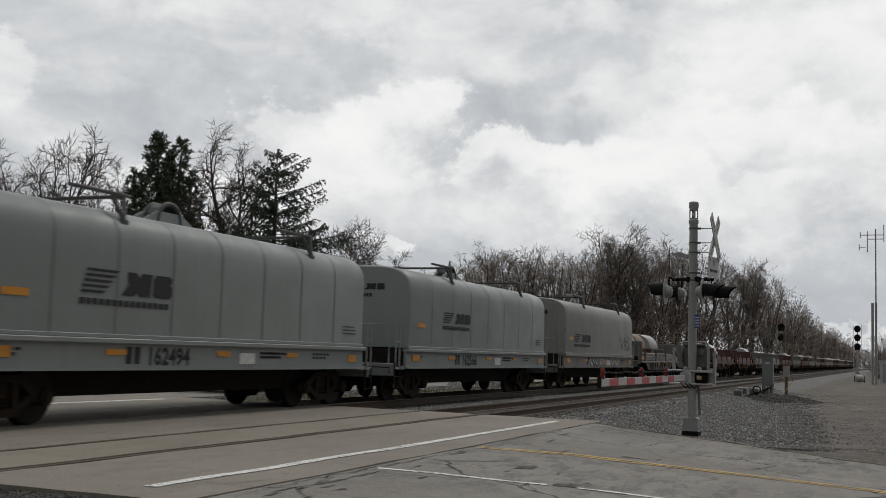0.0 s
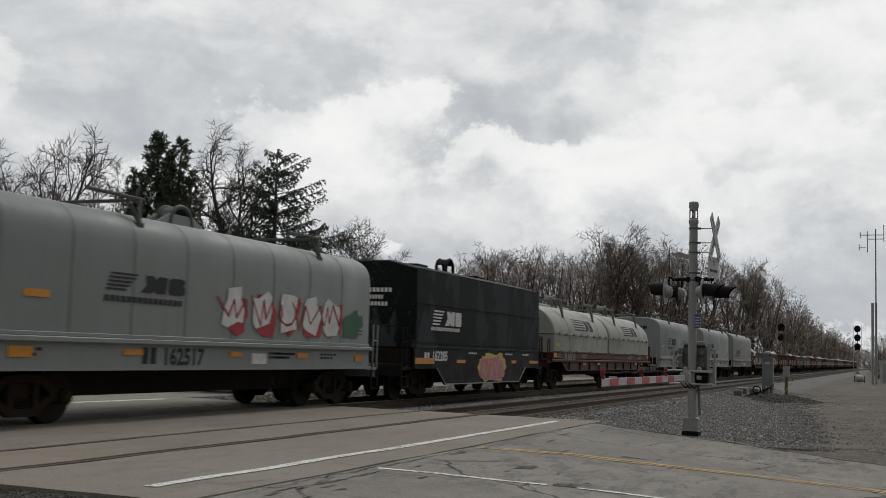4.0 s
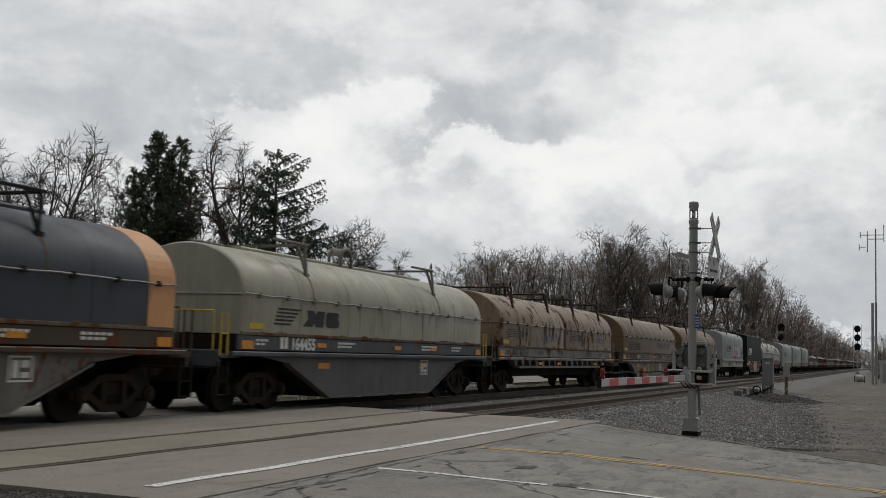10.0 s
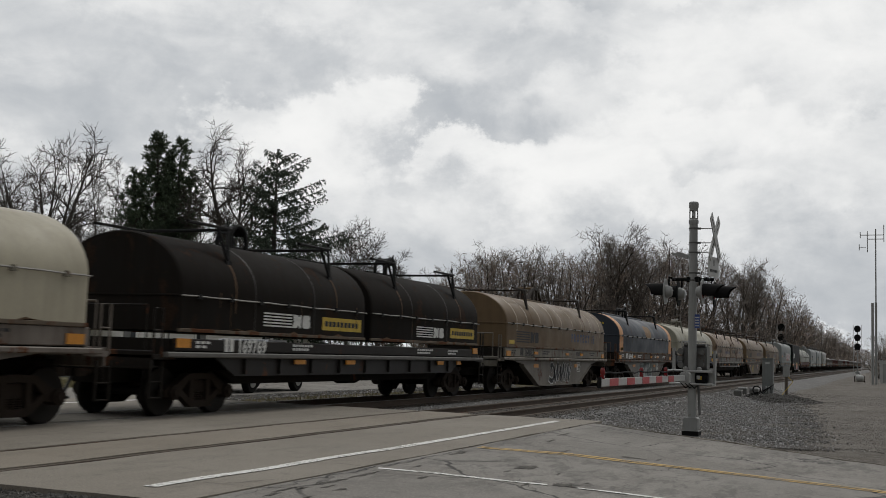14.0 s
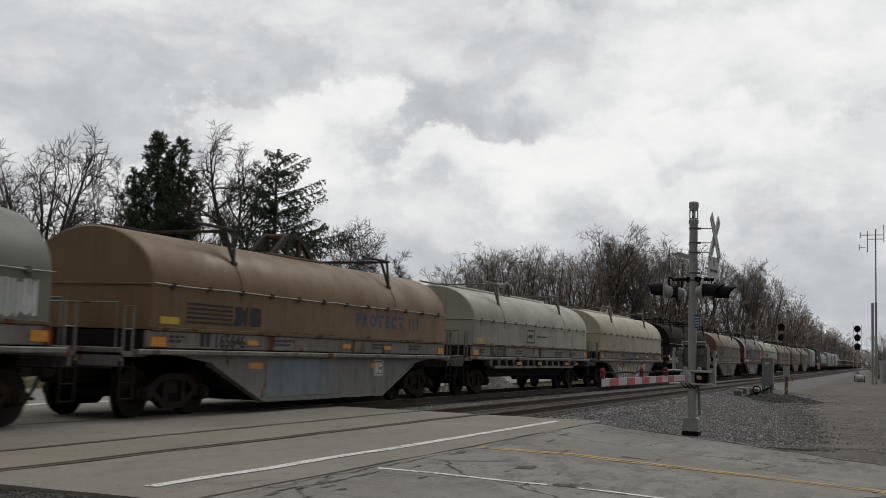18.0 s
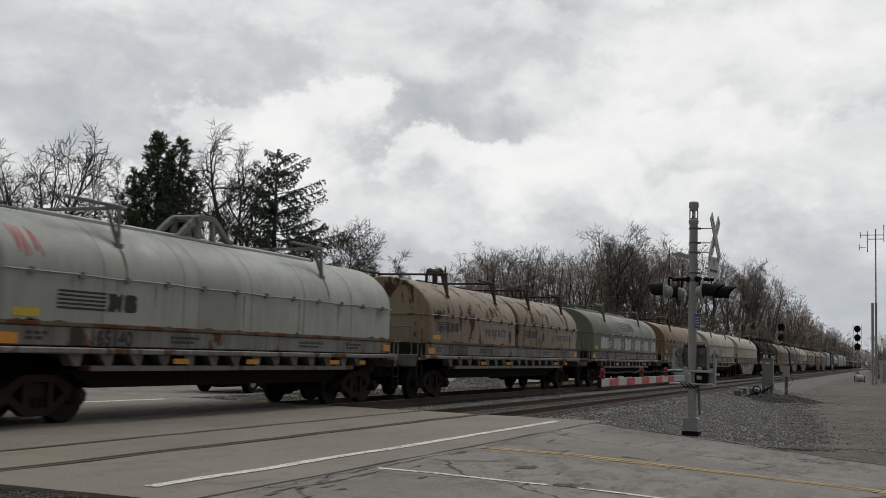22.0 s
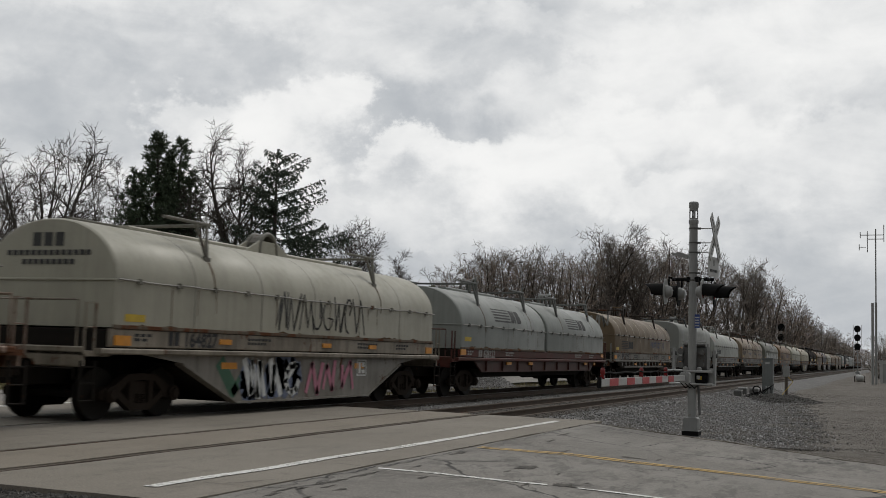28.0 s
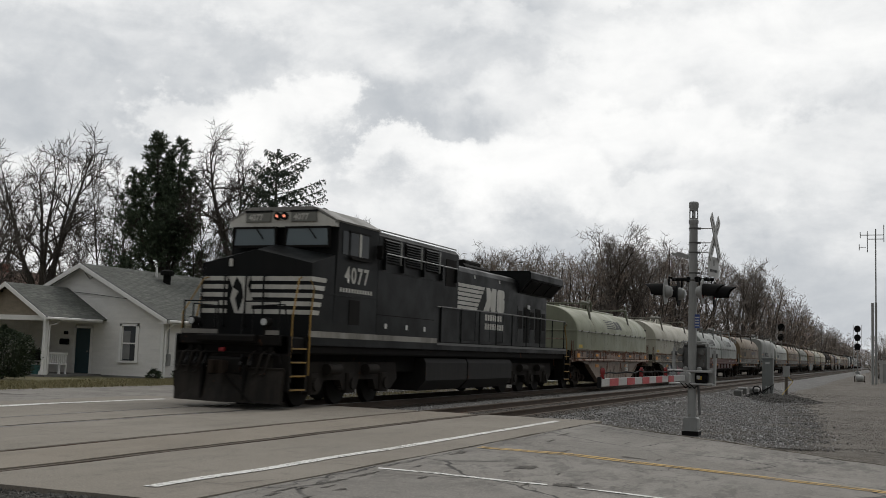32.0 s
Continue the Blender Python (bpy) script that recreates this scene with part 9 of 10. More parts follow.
for x in (0.95, 4.2):
    for s in (-1, 1):
        w = part("wheel", G().lathe([(-0.12, 0.2), (-0.12, 0.34), (-0.08, 0.38), (0.08, 0.38), (0.12, 0.34), (0.12, 0.2)], 1, (x, s * 0.82, 0.38), 22), SIG_BLACK, pu, smooth=40)
        part("hub", G().lathe([(0, 0.21), (s * 0.02, 0.2), (s * 0.03, 0.06)], 1, (x, s * 0.935, 0.38), 14), ALU, w)
for y in (-0.7, 0.7):
    part("headlight", G().box(-0.02, 0.05, y - 0.16, y + 0.16, 0.82, 0.96, 0.02), LENS, pu)

# ---- trees ----
BARK = plain("grey-brown bark", (0.07, 0.06, 0.051), 0.95, 0.0, 0.5, 3.0)
TWIG = plain("brown twigs", (0.150, 0.127, 0.108), 0.95, 0.0, 0.4, 2.0)
DARK_TWIG = plain("dark grey-brown twigs", (0.075, 0.064, 0.055), 0.95, 0.0, 0.4, 2.0)
TWIG_RED = plain("reddish spring twigs", (0.235, 0.185, 0.148), 0.95, 0.0, 0.4, 0.6)


def leaf_mat(name, lo, hi):
    m, k, b, v, rnd = material(name, 0.8)
    isl = k.add("ShaderNodeNewGeometry").outputs["Random Per Island"]
    k.put(b.inputs["Base Color"], k.mix(isl, lo, hi))
    return m


PINE = leaf_mat("pine needles", (0.03, 0.05, 0.03), (0.095, 0.125, 0.068))
SPRUCE = leaf_mat("spruce needles", (0.02, 0.034, 0.022), (0.06, 0.08, 0.05))
SHRUB = leaf_mat("evergreen shrub leaves", (0.012, 0.024, 0.01), (0.04, 0.058, 0.022))


def bare_tree(seed, h, r, leaders=1, split=0.3, flare=0.25, curl=0.10, wander=0.06, crown=0.26, clear=0.3, density=1.0, thin=0.010, levels=3, sides=7, crook=0.0, droop=0.0):
    """A leafless tree: a trunk that splits into rising leaders, which carry limbs, branches and twigs in turn. Thick wood in one mesh, twigs in another.
    crown: reach of the longest limbs as a share of the height; curl: how fast limbs turn up; crook: kinks in the wood."""
    rng = random.Random(seed)
    wood, fine = G(), G()

    def sway(s):
        return Vector((rng.gauss(0, s), rng.gauss(0, s), rng.gauss(0, s)))

    def twig(p, d, length, width):
        mid = p + d * length * 0.55 + sway(0.05 * length)
        tip = mid + (d + sway(0.30)).normalized() * length * 0.45
        side = d.cross(sway(1.0)).normalized() * width
        k = len(fine.v)
        if sides < 6:
            fine.v += [tuple(p - side), tuple(p + side), tuple(tip)]
            fine.f.append((k, k + 1, k + 2))
            return
        fine.v += [tuple(p - side), tuple(p + side), tuple(mid + side * 0.7), tuple(mid - side * 0.7), tuple(tip)]
        fine.f += [(k, k + 1, k + 2, k + 3), (k + 3, k + 2, k + 4)]

    def path(p, d, length, n, up, jag, kink=True):
        pts = [p]
        for i in range(n):
            d = (d + sway(jag) + Vector((0, 0, up))).normalized()
            if kink and crook and rng.random() < crook:
                d = (d + sway(0.42)).normalized()
            p = p + d * (length / n)
            pts.append(p)
        return pts

    def at_share(pts, q):
        j = min(len(pts) - 2, int(q * (len(pts) - 1)))
        return pts[j].lerp(pts[j + 1], q * (len(pts) - 1) - j), (pts[j + 1] - pts[j]).normalized()

    def clothe(pts, length, rad, level):
        """Hang the next order of branches on a limb."""
        if level >= levels:
            for _ in range(max(3, int((2.0 + 5.0 * length) * density))):
                p, d = at_share(pts, rng.uniform(0.15, 1.0))
                out = sway(1.0)
                out = (out - d * out.dot(d)).normalized()
                a = rng.uniform(0.45, 1.0)
                twig(p, (d * math.cos(a) + out * math.sin(a) + Vector((0, 0, 0.12 - droop))).normalized(), rng.uniform(0.25, 0.62) * (0.5 + 0.35 * length), thin * 0.8)
            d = (pts[-1] - pts[-2]).normalized()
            twig(pts[-1], d, 0.45, thin * 0.8)
            return
        n = max(3, int((4.5 if level == 1 else 4.0) * density + length * (1.7 if level == 1 else 2.4)))
        turn = rng.uniform(0, 6.28)
        for i in range(n):
            q = 0.18 + 0.82 * (i + rng.random()) / n
            p, d = at_share(pts, q)
            turn += 2.4 + rng.uniform(-0.6, 0.6)
            u = d.orthogonal().normalized()
            out = u * math.cos(turn) + d.cross(u) * math.sin(turn)
            a = rng.uniform(0.55, 1.0)
            ln = length * rng.uniform(0.30, 0.52) * (1.12 - 0.62 * q) + 0.15
            branch(p, (d * math.cos(a) + out * math.sin(a)).normalized(), ln, max(thin, rad * (0.50 - 0.22 * q)), level + 1)

    def branch(p, d, length, rad, level):
        n = 6 if level <= 1 else (4 if level == 2 else 3)
        pts = path(p, d, length, n, curl * (1.0 if level < 3 else 0.6) - droop * 0.5, wander * (1.0 + 0.5 * level))
        rs = [max(thin, rad * (1 - 0.72 * i / n)) for i in range(n + 1)]
        if rad < (0.028 if sides < 6 else 0.018):
            # thin wood: a flat tapering ribbon is enough
            side, k = (pts[-1] - pts[0]).cross(sway(1.0)).normalized(), len(fine.v)
            for q, rr in zip(pts, rs):
                fine.v += [tuple(q - side * rr), tuple(q + side * rr)]
            fine.f += [(k + 2 * i, k + 2 * i + 1, k + 2 * i + 3, k + 2 * i + 2) for i in range(n)]
        else:
            (wood if rad > 0.045 else fine).tube(pts, rs, sides if rad > 0.09 else (4 if rad > 0.03 else 3), False)
        clothe(pts, length, rad, level)

    start, up = Vector((0, 0, -0.2)), Vector((rng.gauss(0, 0.05), rng.gauss(0, 0.05), 1)).normalized()
    stem = path(start, up, h * split, 4, 0.1, wander * 0.5, False)
    wood.tube(stem, [r * (1.25 - 0.3 * i / 4) for i in range(5)], sides + 1, False)
    a0 = rng.uniform(0, 6.28)
    for s in range(leaders):
        a = a0 + 6.283 * s / leaders + rng.uniform(-0.4, 0.4)
        fl = flare * rng.uniform(0.6, 1.3) if leaders > 1 else 0.03
        d = Vector((math.cos(a) * fl, math.sin(a) * fl, 1)).normalized()
        ln = h * (1 - split) * (1.0 if s == 0 else rng.uniform(0.80, 1.0)) * (1 - 0.25 * fl)
        base = stem[-1] if leaders == 1 else stem[2].lerp(stem[-1], rng.random())
        n = 10
        pts = path(base, d, ln, n, 0.07 + curl * 0.3, wander * 0.75, False)
        r0 = r * (0.95 if leaders == 1 else rng.uniform(0.55, 0.75))
        wood.tube(pts, [max(thin, r0 * (1 - 0.9 * i / n)) for i in range(n + 1)], sides, False)
        m = max(6, int(h * (1.25 if leaders == 1 else 0.9) * density))
        turn = rng.uniform(0, 6.28)
        lo = max(0.02, (clear - split) / (1 - split))
        for i in range(m):
            q = lo + (0.98 - lo) * ((i + rng.random()) / m)
            p, dd = at_share(pts, q)
            turn += 2.4 + rng.uniform(-0.7, 0.7)
            # the crown is widest a third of the way up and rounds off towards the top
            shape = math.sin(math.pi * (0.18 + 0.60 * q)) ** 0.8
            ln2 = h * crown * shape * rng.uniform(0.6, 1.1) * (1.0 if leaders == 1 else 0.72)
            ang = rng.uniform(0.65, 1.05) * (1.1 - 0.45 * q)
            out = Vector((math.cos(turn), math.sin(turn), 0))
            branch(p, (dd * math.cos(ang) + out * math.sin(ang)).normalized(), ln2, max(thin * 1.8, r0 * 0.60 * (1 - 0.7 * q)), 1)
        clothe(pts[-4:], ln * 0.2, r0 * 0.2, 2)
    return wood, fine


def tree_meshes(seed, twig=None, **kw):
    wood, fine = bare_tree(seed, **kw)
    zs = sorted(v[2] for v in wood.v + fine.v)
    # grow it straight over its foot
    high = [v for v in wood.v + fine.v if v[2] > 0.6 * zs[-1]]
    cx, cy = sum(v[0] for v in high) / len(high) / (0.8 * zs[-1]), sum(v[1] for v in high) / len(high) / (0.8 * zs[-1])
    for g in (wood, fine):
        g.v = [(x - cx * z, y - cy * z, z) for x, y, z in g.v]
    out = []
    for g, nm, mt in ((wood, "trunk", BARK), (fine, "crown", twig or TWIG)):
        me = bpy.data.meshes.new(nm)
        me.from_pydata(g.v, [], g.f)
        me.materials.append(mt)
        out.append(me)
    return out + [zs[-1]]


KINDS = {
    "spread": [tree_meshes(12, DARK_TWIG, h=13, r=0.27, leaders=5, split=0.22, flare=0.30, crown=0.30, clear=0.34, curl=0.02, density=0.72, thin=0.015, wander=0.08)],
    "arching": [tree_meshes(24, DARK_TWIG, h=13, r=0.24, leaders=5, split=0.22, flare=0.55, crown=0.32, clear=0.26, curl=0.02, density=0.85, thin=0.013, wander=0.09)],
    "slim": [tree_meshes(31, DARK_TWIG, h=13, r=0.17, leaders=1, split=0.2, crown=0.28, clear=0.26, curl=0.10, density=1.1, thin=0.014, wander=0.07),
             tree_meshes(34, DARK_TWIG, h=13, r=0.15, leaders=3, split=0.2, flare=0.20, crown=0.18, clear=0.24, curl=0.08, density=1.0, thin=0.014, wander=0.08)],
    "gnarled": [tree_meshes(46, DARK_TWIG, h=13, r=0.32, leaders=3, split=0.44, flare=0.30, crown=0.27, clear=0.54, curl=0.0, density=1.0, thin=0.012, wander=0.12, crook=0.16)],
    "oak": [tree_meshes(17, h=13, r=0.24, leaders=5, split=0.48, flare=0.6, crown=0.24, clear=0.52, curl=0.03, density=0.9, thin=0.011, wander=0.12, crook=0.15)],
    "wood": [tree_meshes(41, TWIG_RED, h=13, r=0.17, leaders=5, split=0.25, flare=0.50, crown=0.22, clear=0.3, curl=0.03, density=0.5, thin=0.013, sides=4),
             tree_meshes(42, h=13, r=0.18, leaders=4, split=0.34, flare=0.55, crown=0.25, clear=0.38, curl=0.03, density=0.5, thin=0.013, sides=4),
             tree_meshes(43, TWIG_RED, h=13, r=0.17, leaders=6, split=0.18, flare=0.50, crown=0.20, clear=0.28, curl=0.02, density=0.46, thin=0.013, sides=4),
             tree_meshes(44, h=13, r=0.17, leaders=3, split=0.40, flare=0.45, crown=0.28, clear=0.42, curl=0.03, density=0.62, thin=0.013, sides=4)],
    "brush": [tree_meshes(51, TWIG_RED, h=5, r=0.05, leaders=7, split=0.05, flare=0.6, crown=0.30, clear=0.1, curl=0.02, density=0.42, thin=0.013, sides=3, levels=2),
              tree_meshes(52, h=5, r=0.05, leaders=7, split=0.05, flare=0.6, crown=0.32, clear=0.1, curl=0.02, density=0.42, thin=0.013, sides=3, levels=2)],
}
LABELS = {"spread": "leafless tree with several dark rising stems", "arching": "leafless tree with arching limbs", "slim": "slender leafless tree with upright twigs",
          "gnarled": "crooked leafless tree with pale fine twigs", "oak": "tall leafless broad-crowned tree",
          "wood": "leafless woodland tree with brown twigs", "brush": "leafless brown brush at the wood's edge"}
trng = random.Random(9)


def plant(kind, az, dist, top, group="bare trees", pick=None, sx=1.0, turn=None):
    """A tree at an azimuth and distance from the eye, whose top stands at a slope top above the eye."""
    x, y = EYE.x + dist * math.cos(radians(az)), EYE.y + dist * math.sin(radians(az))
    h = 1.394 + dist * top + 0.3
    spin = trng.uniform(0, 360)
    meshes = KINDS[kind][trng.randrange(len(KINDS[kind])) if pick is None else pick]
    t = thing("tree" if kind != "brush" else "bush", LABELS[kind], "tree" if kind != "brush" else "bush", pose(x, y, -0.3, 0, 0, spin if turn is None else turn), group)
    s = h / meshes[2]
    for me, nm in zip(meshes, ("trunk", "crown")):
        part(nm, me, None, t, at=Matrix.Diagonal((s * sx, s * sx, s, 1)))
    return t


# behind the house and beside the pines
for kind, az, d, top, sx in (("arching", 46.9, 60, 0.150, 1.0), ("wood", 46.4, 70, 0.150, 1.0), ("spread", 42.9, 68, 0.200, 1.0), ("slim", 40.2, 74, 0.168, 0.95), ("slim", 41.6, 84, 0.122, 1.0), ("slim", 39.4, 84, 0.128, 0.9),
                             ("wood", 45.0, 92, 0.125, 1.0), ("wood", 42.2, 98, 0.11, 1.0), ("wood", 39.6, 100, 0.105, 1.0), ("wood", 36.2, 95, 0.115, 1.0), ("wood", 33.0, 95, 0.11, 1.0),
                             ("gnarled", 33.8, 60, 0.206, 0.85), ("slim", 35.3, 64, 0.165, 0.8), ("slim", 27.8, 72, 0.123, 1.1), ("slim", 27.0, 75, 0.112, 1.0), ("slim", 26.1, 78, 0.098, 1.1), ("slim", 25.2, 80, 0.08, 1.1),
                             ("wood", 29.4, 88, 0.11, 1.0), ("wood", 31.2, 96, 0.11, 1.0), ("brush", 24.3, 80, 0.07, 1.0), ("brush", 26.2, 82, 0.07, 1.2), ("brush", 28.6, 84, 0.07, 1.3), ("brush", 23.3, 90, 0.06, 1.3)):
    plant(kind, az, d, top, "trees behind the house", sx=sx)
for az in (47, 45.5, 44, 42.7, 41.4, 40, 38.6, 37.2, 35.8, 34.4, 33, 31.6, 30.2):
    plant("brush", az, trng.uniform(74, 84), trng.uniform(0.05, 0.075), "brush behind the house", sx=1.4)

# the wood along the far side of the line
EDGE = [(22.2, 0.082), (21.2, 0.098), (20.2, 0.103), (19.3, 0.104), (18.2, 0.100), (17.2, 0.098), (16.2, 0.100), (15.2, 0.094), (14.4, 0.098), (13.6, 0.124), (12.7, 0.112), (11.8, 0.106),
        (11.0, 0.114), (10.2, 0.112), (9.4, 0.098), (8.7, 0.100), (8.0, 0.090), (7.3, 0.092), (6.7, 0.091), (6.1, 0.078), (5.6, 0.074), (5.1, 0.058), (4.7, 0.052), (4.3, 0.046), (3.9, 0.042),
        (3.5, 0.036), (3.1, 0.031), (2.8, 0.027), (2.5, 0.024), (2.25, 0.021), (2.0, 0.018), (1.8, 0.016), (1.6, 0.0145)]
for i, (az, top) in enumerate(EDGE):
    off = 32.5 - 10.5 * min(1.0, max(0.0, (22 - az) / 14.0))
    d = off / math.sin(radians(az))
    plant("wood" if i not in (9, 10, 18) else "oak", az + trng.uniform(-0.2, 0.2), d, top * trng.uniform(0.98, 1.06), "wood along the railway", sx=0.85)
    plant("wood", az + trng.uniform(-0.5, 0.5), d * trng.uniform(1.12, 1.25), top * trng.uniform(0.88, 1.02), "wood along the railway")
    if az > 12.5:
        plant("wood", az + trng.uniform(-0.5, 0.5), d * trng.uniform(1.03, 1.1), top * trng.uniform(0.9, 1.03), "wood along the railway", sx=1.1)
    if az > 5 and i % 2:
        plant("wood", az + trng.uniform(-0.5, 0.5), d * trng.uniform(1.3, 1.5), top * trng.uniform(0.8, 0.98), "wood along the railway")
    for q in (0.97, 1.12) if az > 8 else (0.97,):
        plant("brush", az + trng.uniform(-0.5, 0.5), d * q, top * trng.uniform(0.35, 0.62), "brush at the wood's edge", sx=1.6)
# the wood closes up towards the distance
for az, top in EDGE:
    if az < 5.2:
        d = 22.0 / math.sin(radians(az))
        for q in (0.05, 0.2):
            plant("brush", az + q + trng.uniform(-0.05, 0.1), d * trng.uniform(1.04, 1.15), top * trng.uniform(0.8, 1.0), "wood along the railway", sx=0.8)
        plant("wood", az + 0.1, d * 1.08, top * trng.uniform(1.0, 1.12), "wood along the railway", sx=1.0)
# far right of the line
for az, d, top in ((0.2, 260, 0.028), (-0.3, 240, 0.032), (-0.9, 230, 0.036), (-1.6, 220, 0.040), (0.55, 170, 0.030), (0.42, 160, 0.026), (0.25, 175, 0.030), (0.7, 420, 0.016), (1.1, 600, 0.012), (1.5, 700, 0.012), (3.3, 390, 0.030), (3.0, 400, 0.034), (2.7, 420, 0.031), (2.35, 430, 0.029), (2.1, 450, 0.025), (1.9, 480, 0.021), (1.7, 520, 0.018)):
    plant("wood", az, d, top, "distant trees")
    plant("brush", az + 0.1, d * 0.95, top * 0.6, "distant trees", sx=2.0)


def needle_mesh(wood, fol, needle):
    out = []
    for g, nm, mt in ((wood, "trunk", BARK), (fol, "crown", needle)):
        me = bpy.data.meshes.new(nm)
        me.from_pydata(g.v, [], g.f)
        me.materials.append(mt)
        out.append(me)
    return out


def pine_tree(seed, h, spread, leaders):
    """A white pine: a dense lower skirt and ragged rising plumes, tufts of needles at the ends of upswept boughs.
    leaders: (x, y, share of the height) of each top."""
    rng = random.Random(seed)
    wood, fol = G(), G()

    def tuft(p, d, size):
        for _ in range(9):
            dv = (d * 0.7 + Vector((rng.gauss(0, 0.7), rng.gauss(0, 0.7), rng.gauss(0.15, 0.6)))).normalized()
            wv = dv.cross(Vector((rng.gauss(0, 1), rng.gauss(0, 1), rng.gauss(0, 1)))).normalized() * 0.027
            k = len(fol.v)
            fol.v += [tuple(p - wv), tuple(p + wv), tuple(p + dv * size * rng.uniform(0.6, 1.2))]
            fol.f.append((k, k + 1, k + 2))

    def bough(p, d, ln, rise, rad):
        pts, n = [p], 5
        for i in range(n):
            d = (d + Vector((rng.gauss(0, 0.1), rng.gauss(0, 0.1), rise))).normalized()
            pts.append(pts[-1] + d * ln / n)
        wood.tube(pts, [rad * (1 - 0.8 * i / n) for i in range(n + 1)], 3, False)
        for i in range(int(3 + ln * 4.8)):
            q = 0.35 + 0.65 * rng.random() ** 0.8
            j = min(n - 1, int(q * n))
            o, dd = pts[j].lerp(pts[j + 1], q * n - j), (pts[j + 1] - pts[j]).normalized()
            side = Vector((rng.gauss(0, 1), rng.gauss(0, 1), rng.gauss(0.3, 0.5))).normalized()
            end = o + (dd * 0.7 + side).normalized() * rng.uniform(0.12, 0.42) * (0.6 + 0.3 * ln)
            tuft(end, (end - o).normalized(), 0.23)
            tuft(o.lerp(end, 0.5), (end - o).normalized(), 0.19)
        tuft(pts[-1], d, 0.28)

    for k, (lx, ly, top) in enumerate(leaders):
        zt = h * top
        foot = Vector((0, 0, -0.2)) if k == 0 else Vector((lx * 0.15, ly * 0.15, h * 0.38))
        stem = [foot, Vector((lx * 0.35, ly * 0.35, h * 0.45)), Vector((lx * 0.85, ly * 0.85, zt * 0.75)), Vector((lx, ly, zt))]
        wood.tube(stem, [h * (0.016 if k == 0 else 0.008), h * 0.010, h * 0.006, 0.015], 6, False)
        z0 = h * (0.06 if k == 0 else 0.45)
        n = int((zt - z0) * (17 if k == 0 else 10))
        a = rng.uniform(0, 6.28)
        for i in range(n):
            z = z0 + (zt - z0) * (i + rng.random()) / n
            q = z / zt
            a += 2.4 + rng.uniform(-0.5, 0.5)
            base = None
            for s0, s1 in zip(stem, stem[1:]):
                if s0.z <= z <= s1.z:
                    base = s0.lerp(s1, (z - s0.z) / (s1.z - s0.z))
            if base is None:
                continue
            reach = spread * (0.10 + 1.0 * (1 - q) ** 1.05) if k == 0 else spread * (0.12 + 0.42 * (1 - q))
            reach *= rng.uniform(0.5, 1.15) * (1.0 if rng.random() > 0.12 else 1.25)
            reach = min(reach, 0.26 + (zt - z) * 0.55)
            d = Vector((math.cos(a), math.sin(a), 0.02 + 0.65 * q)).normalized()
            bough(base, d, reach, 0.02 + 0.17 * q, 0.03)
    return needle_mesh(wood, fol, PINE)


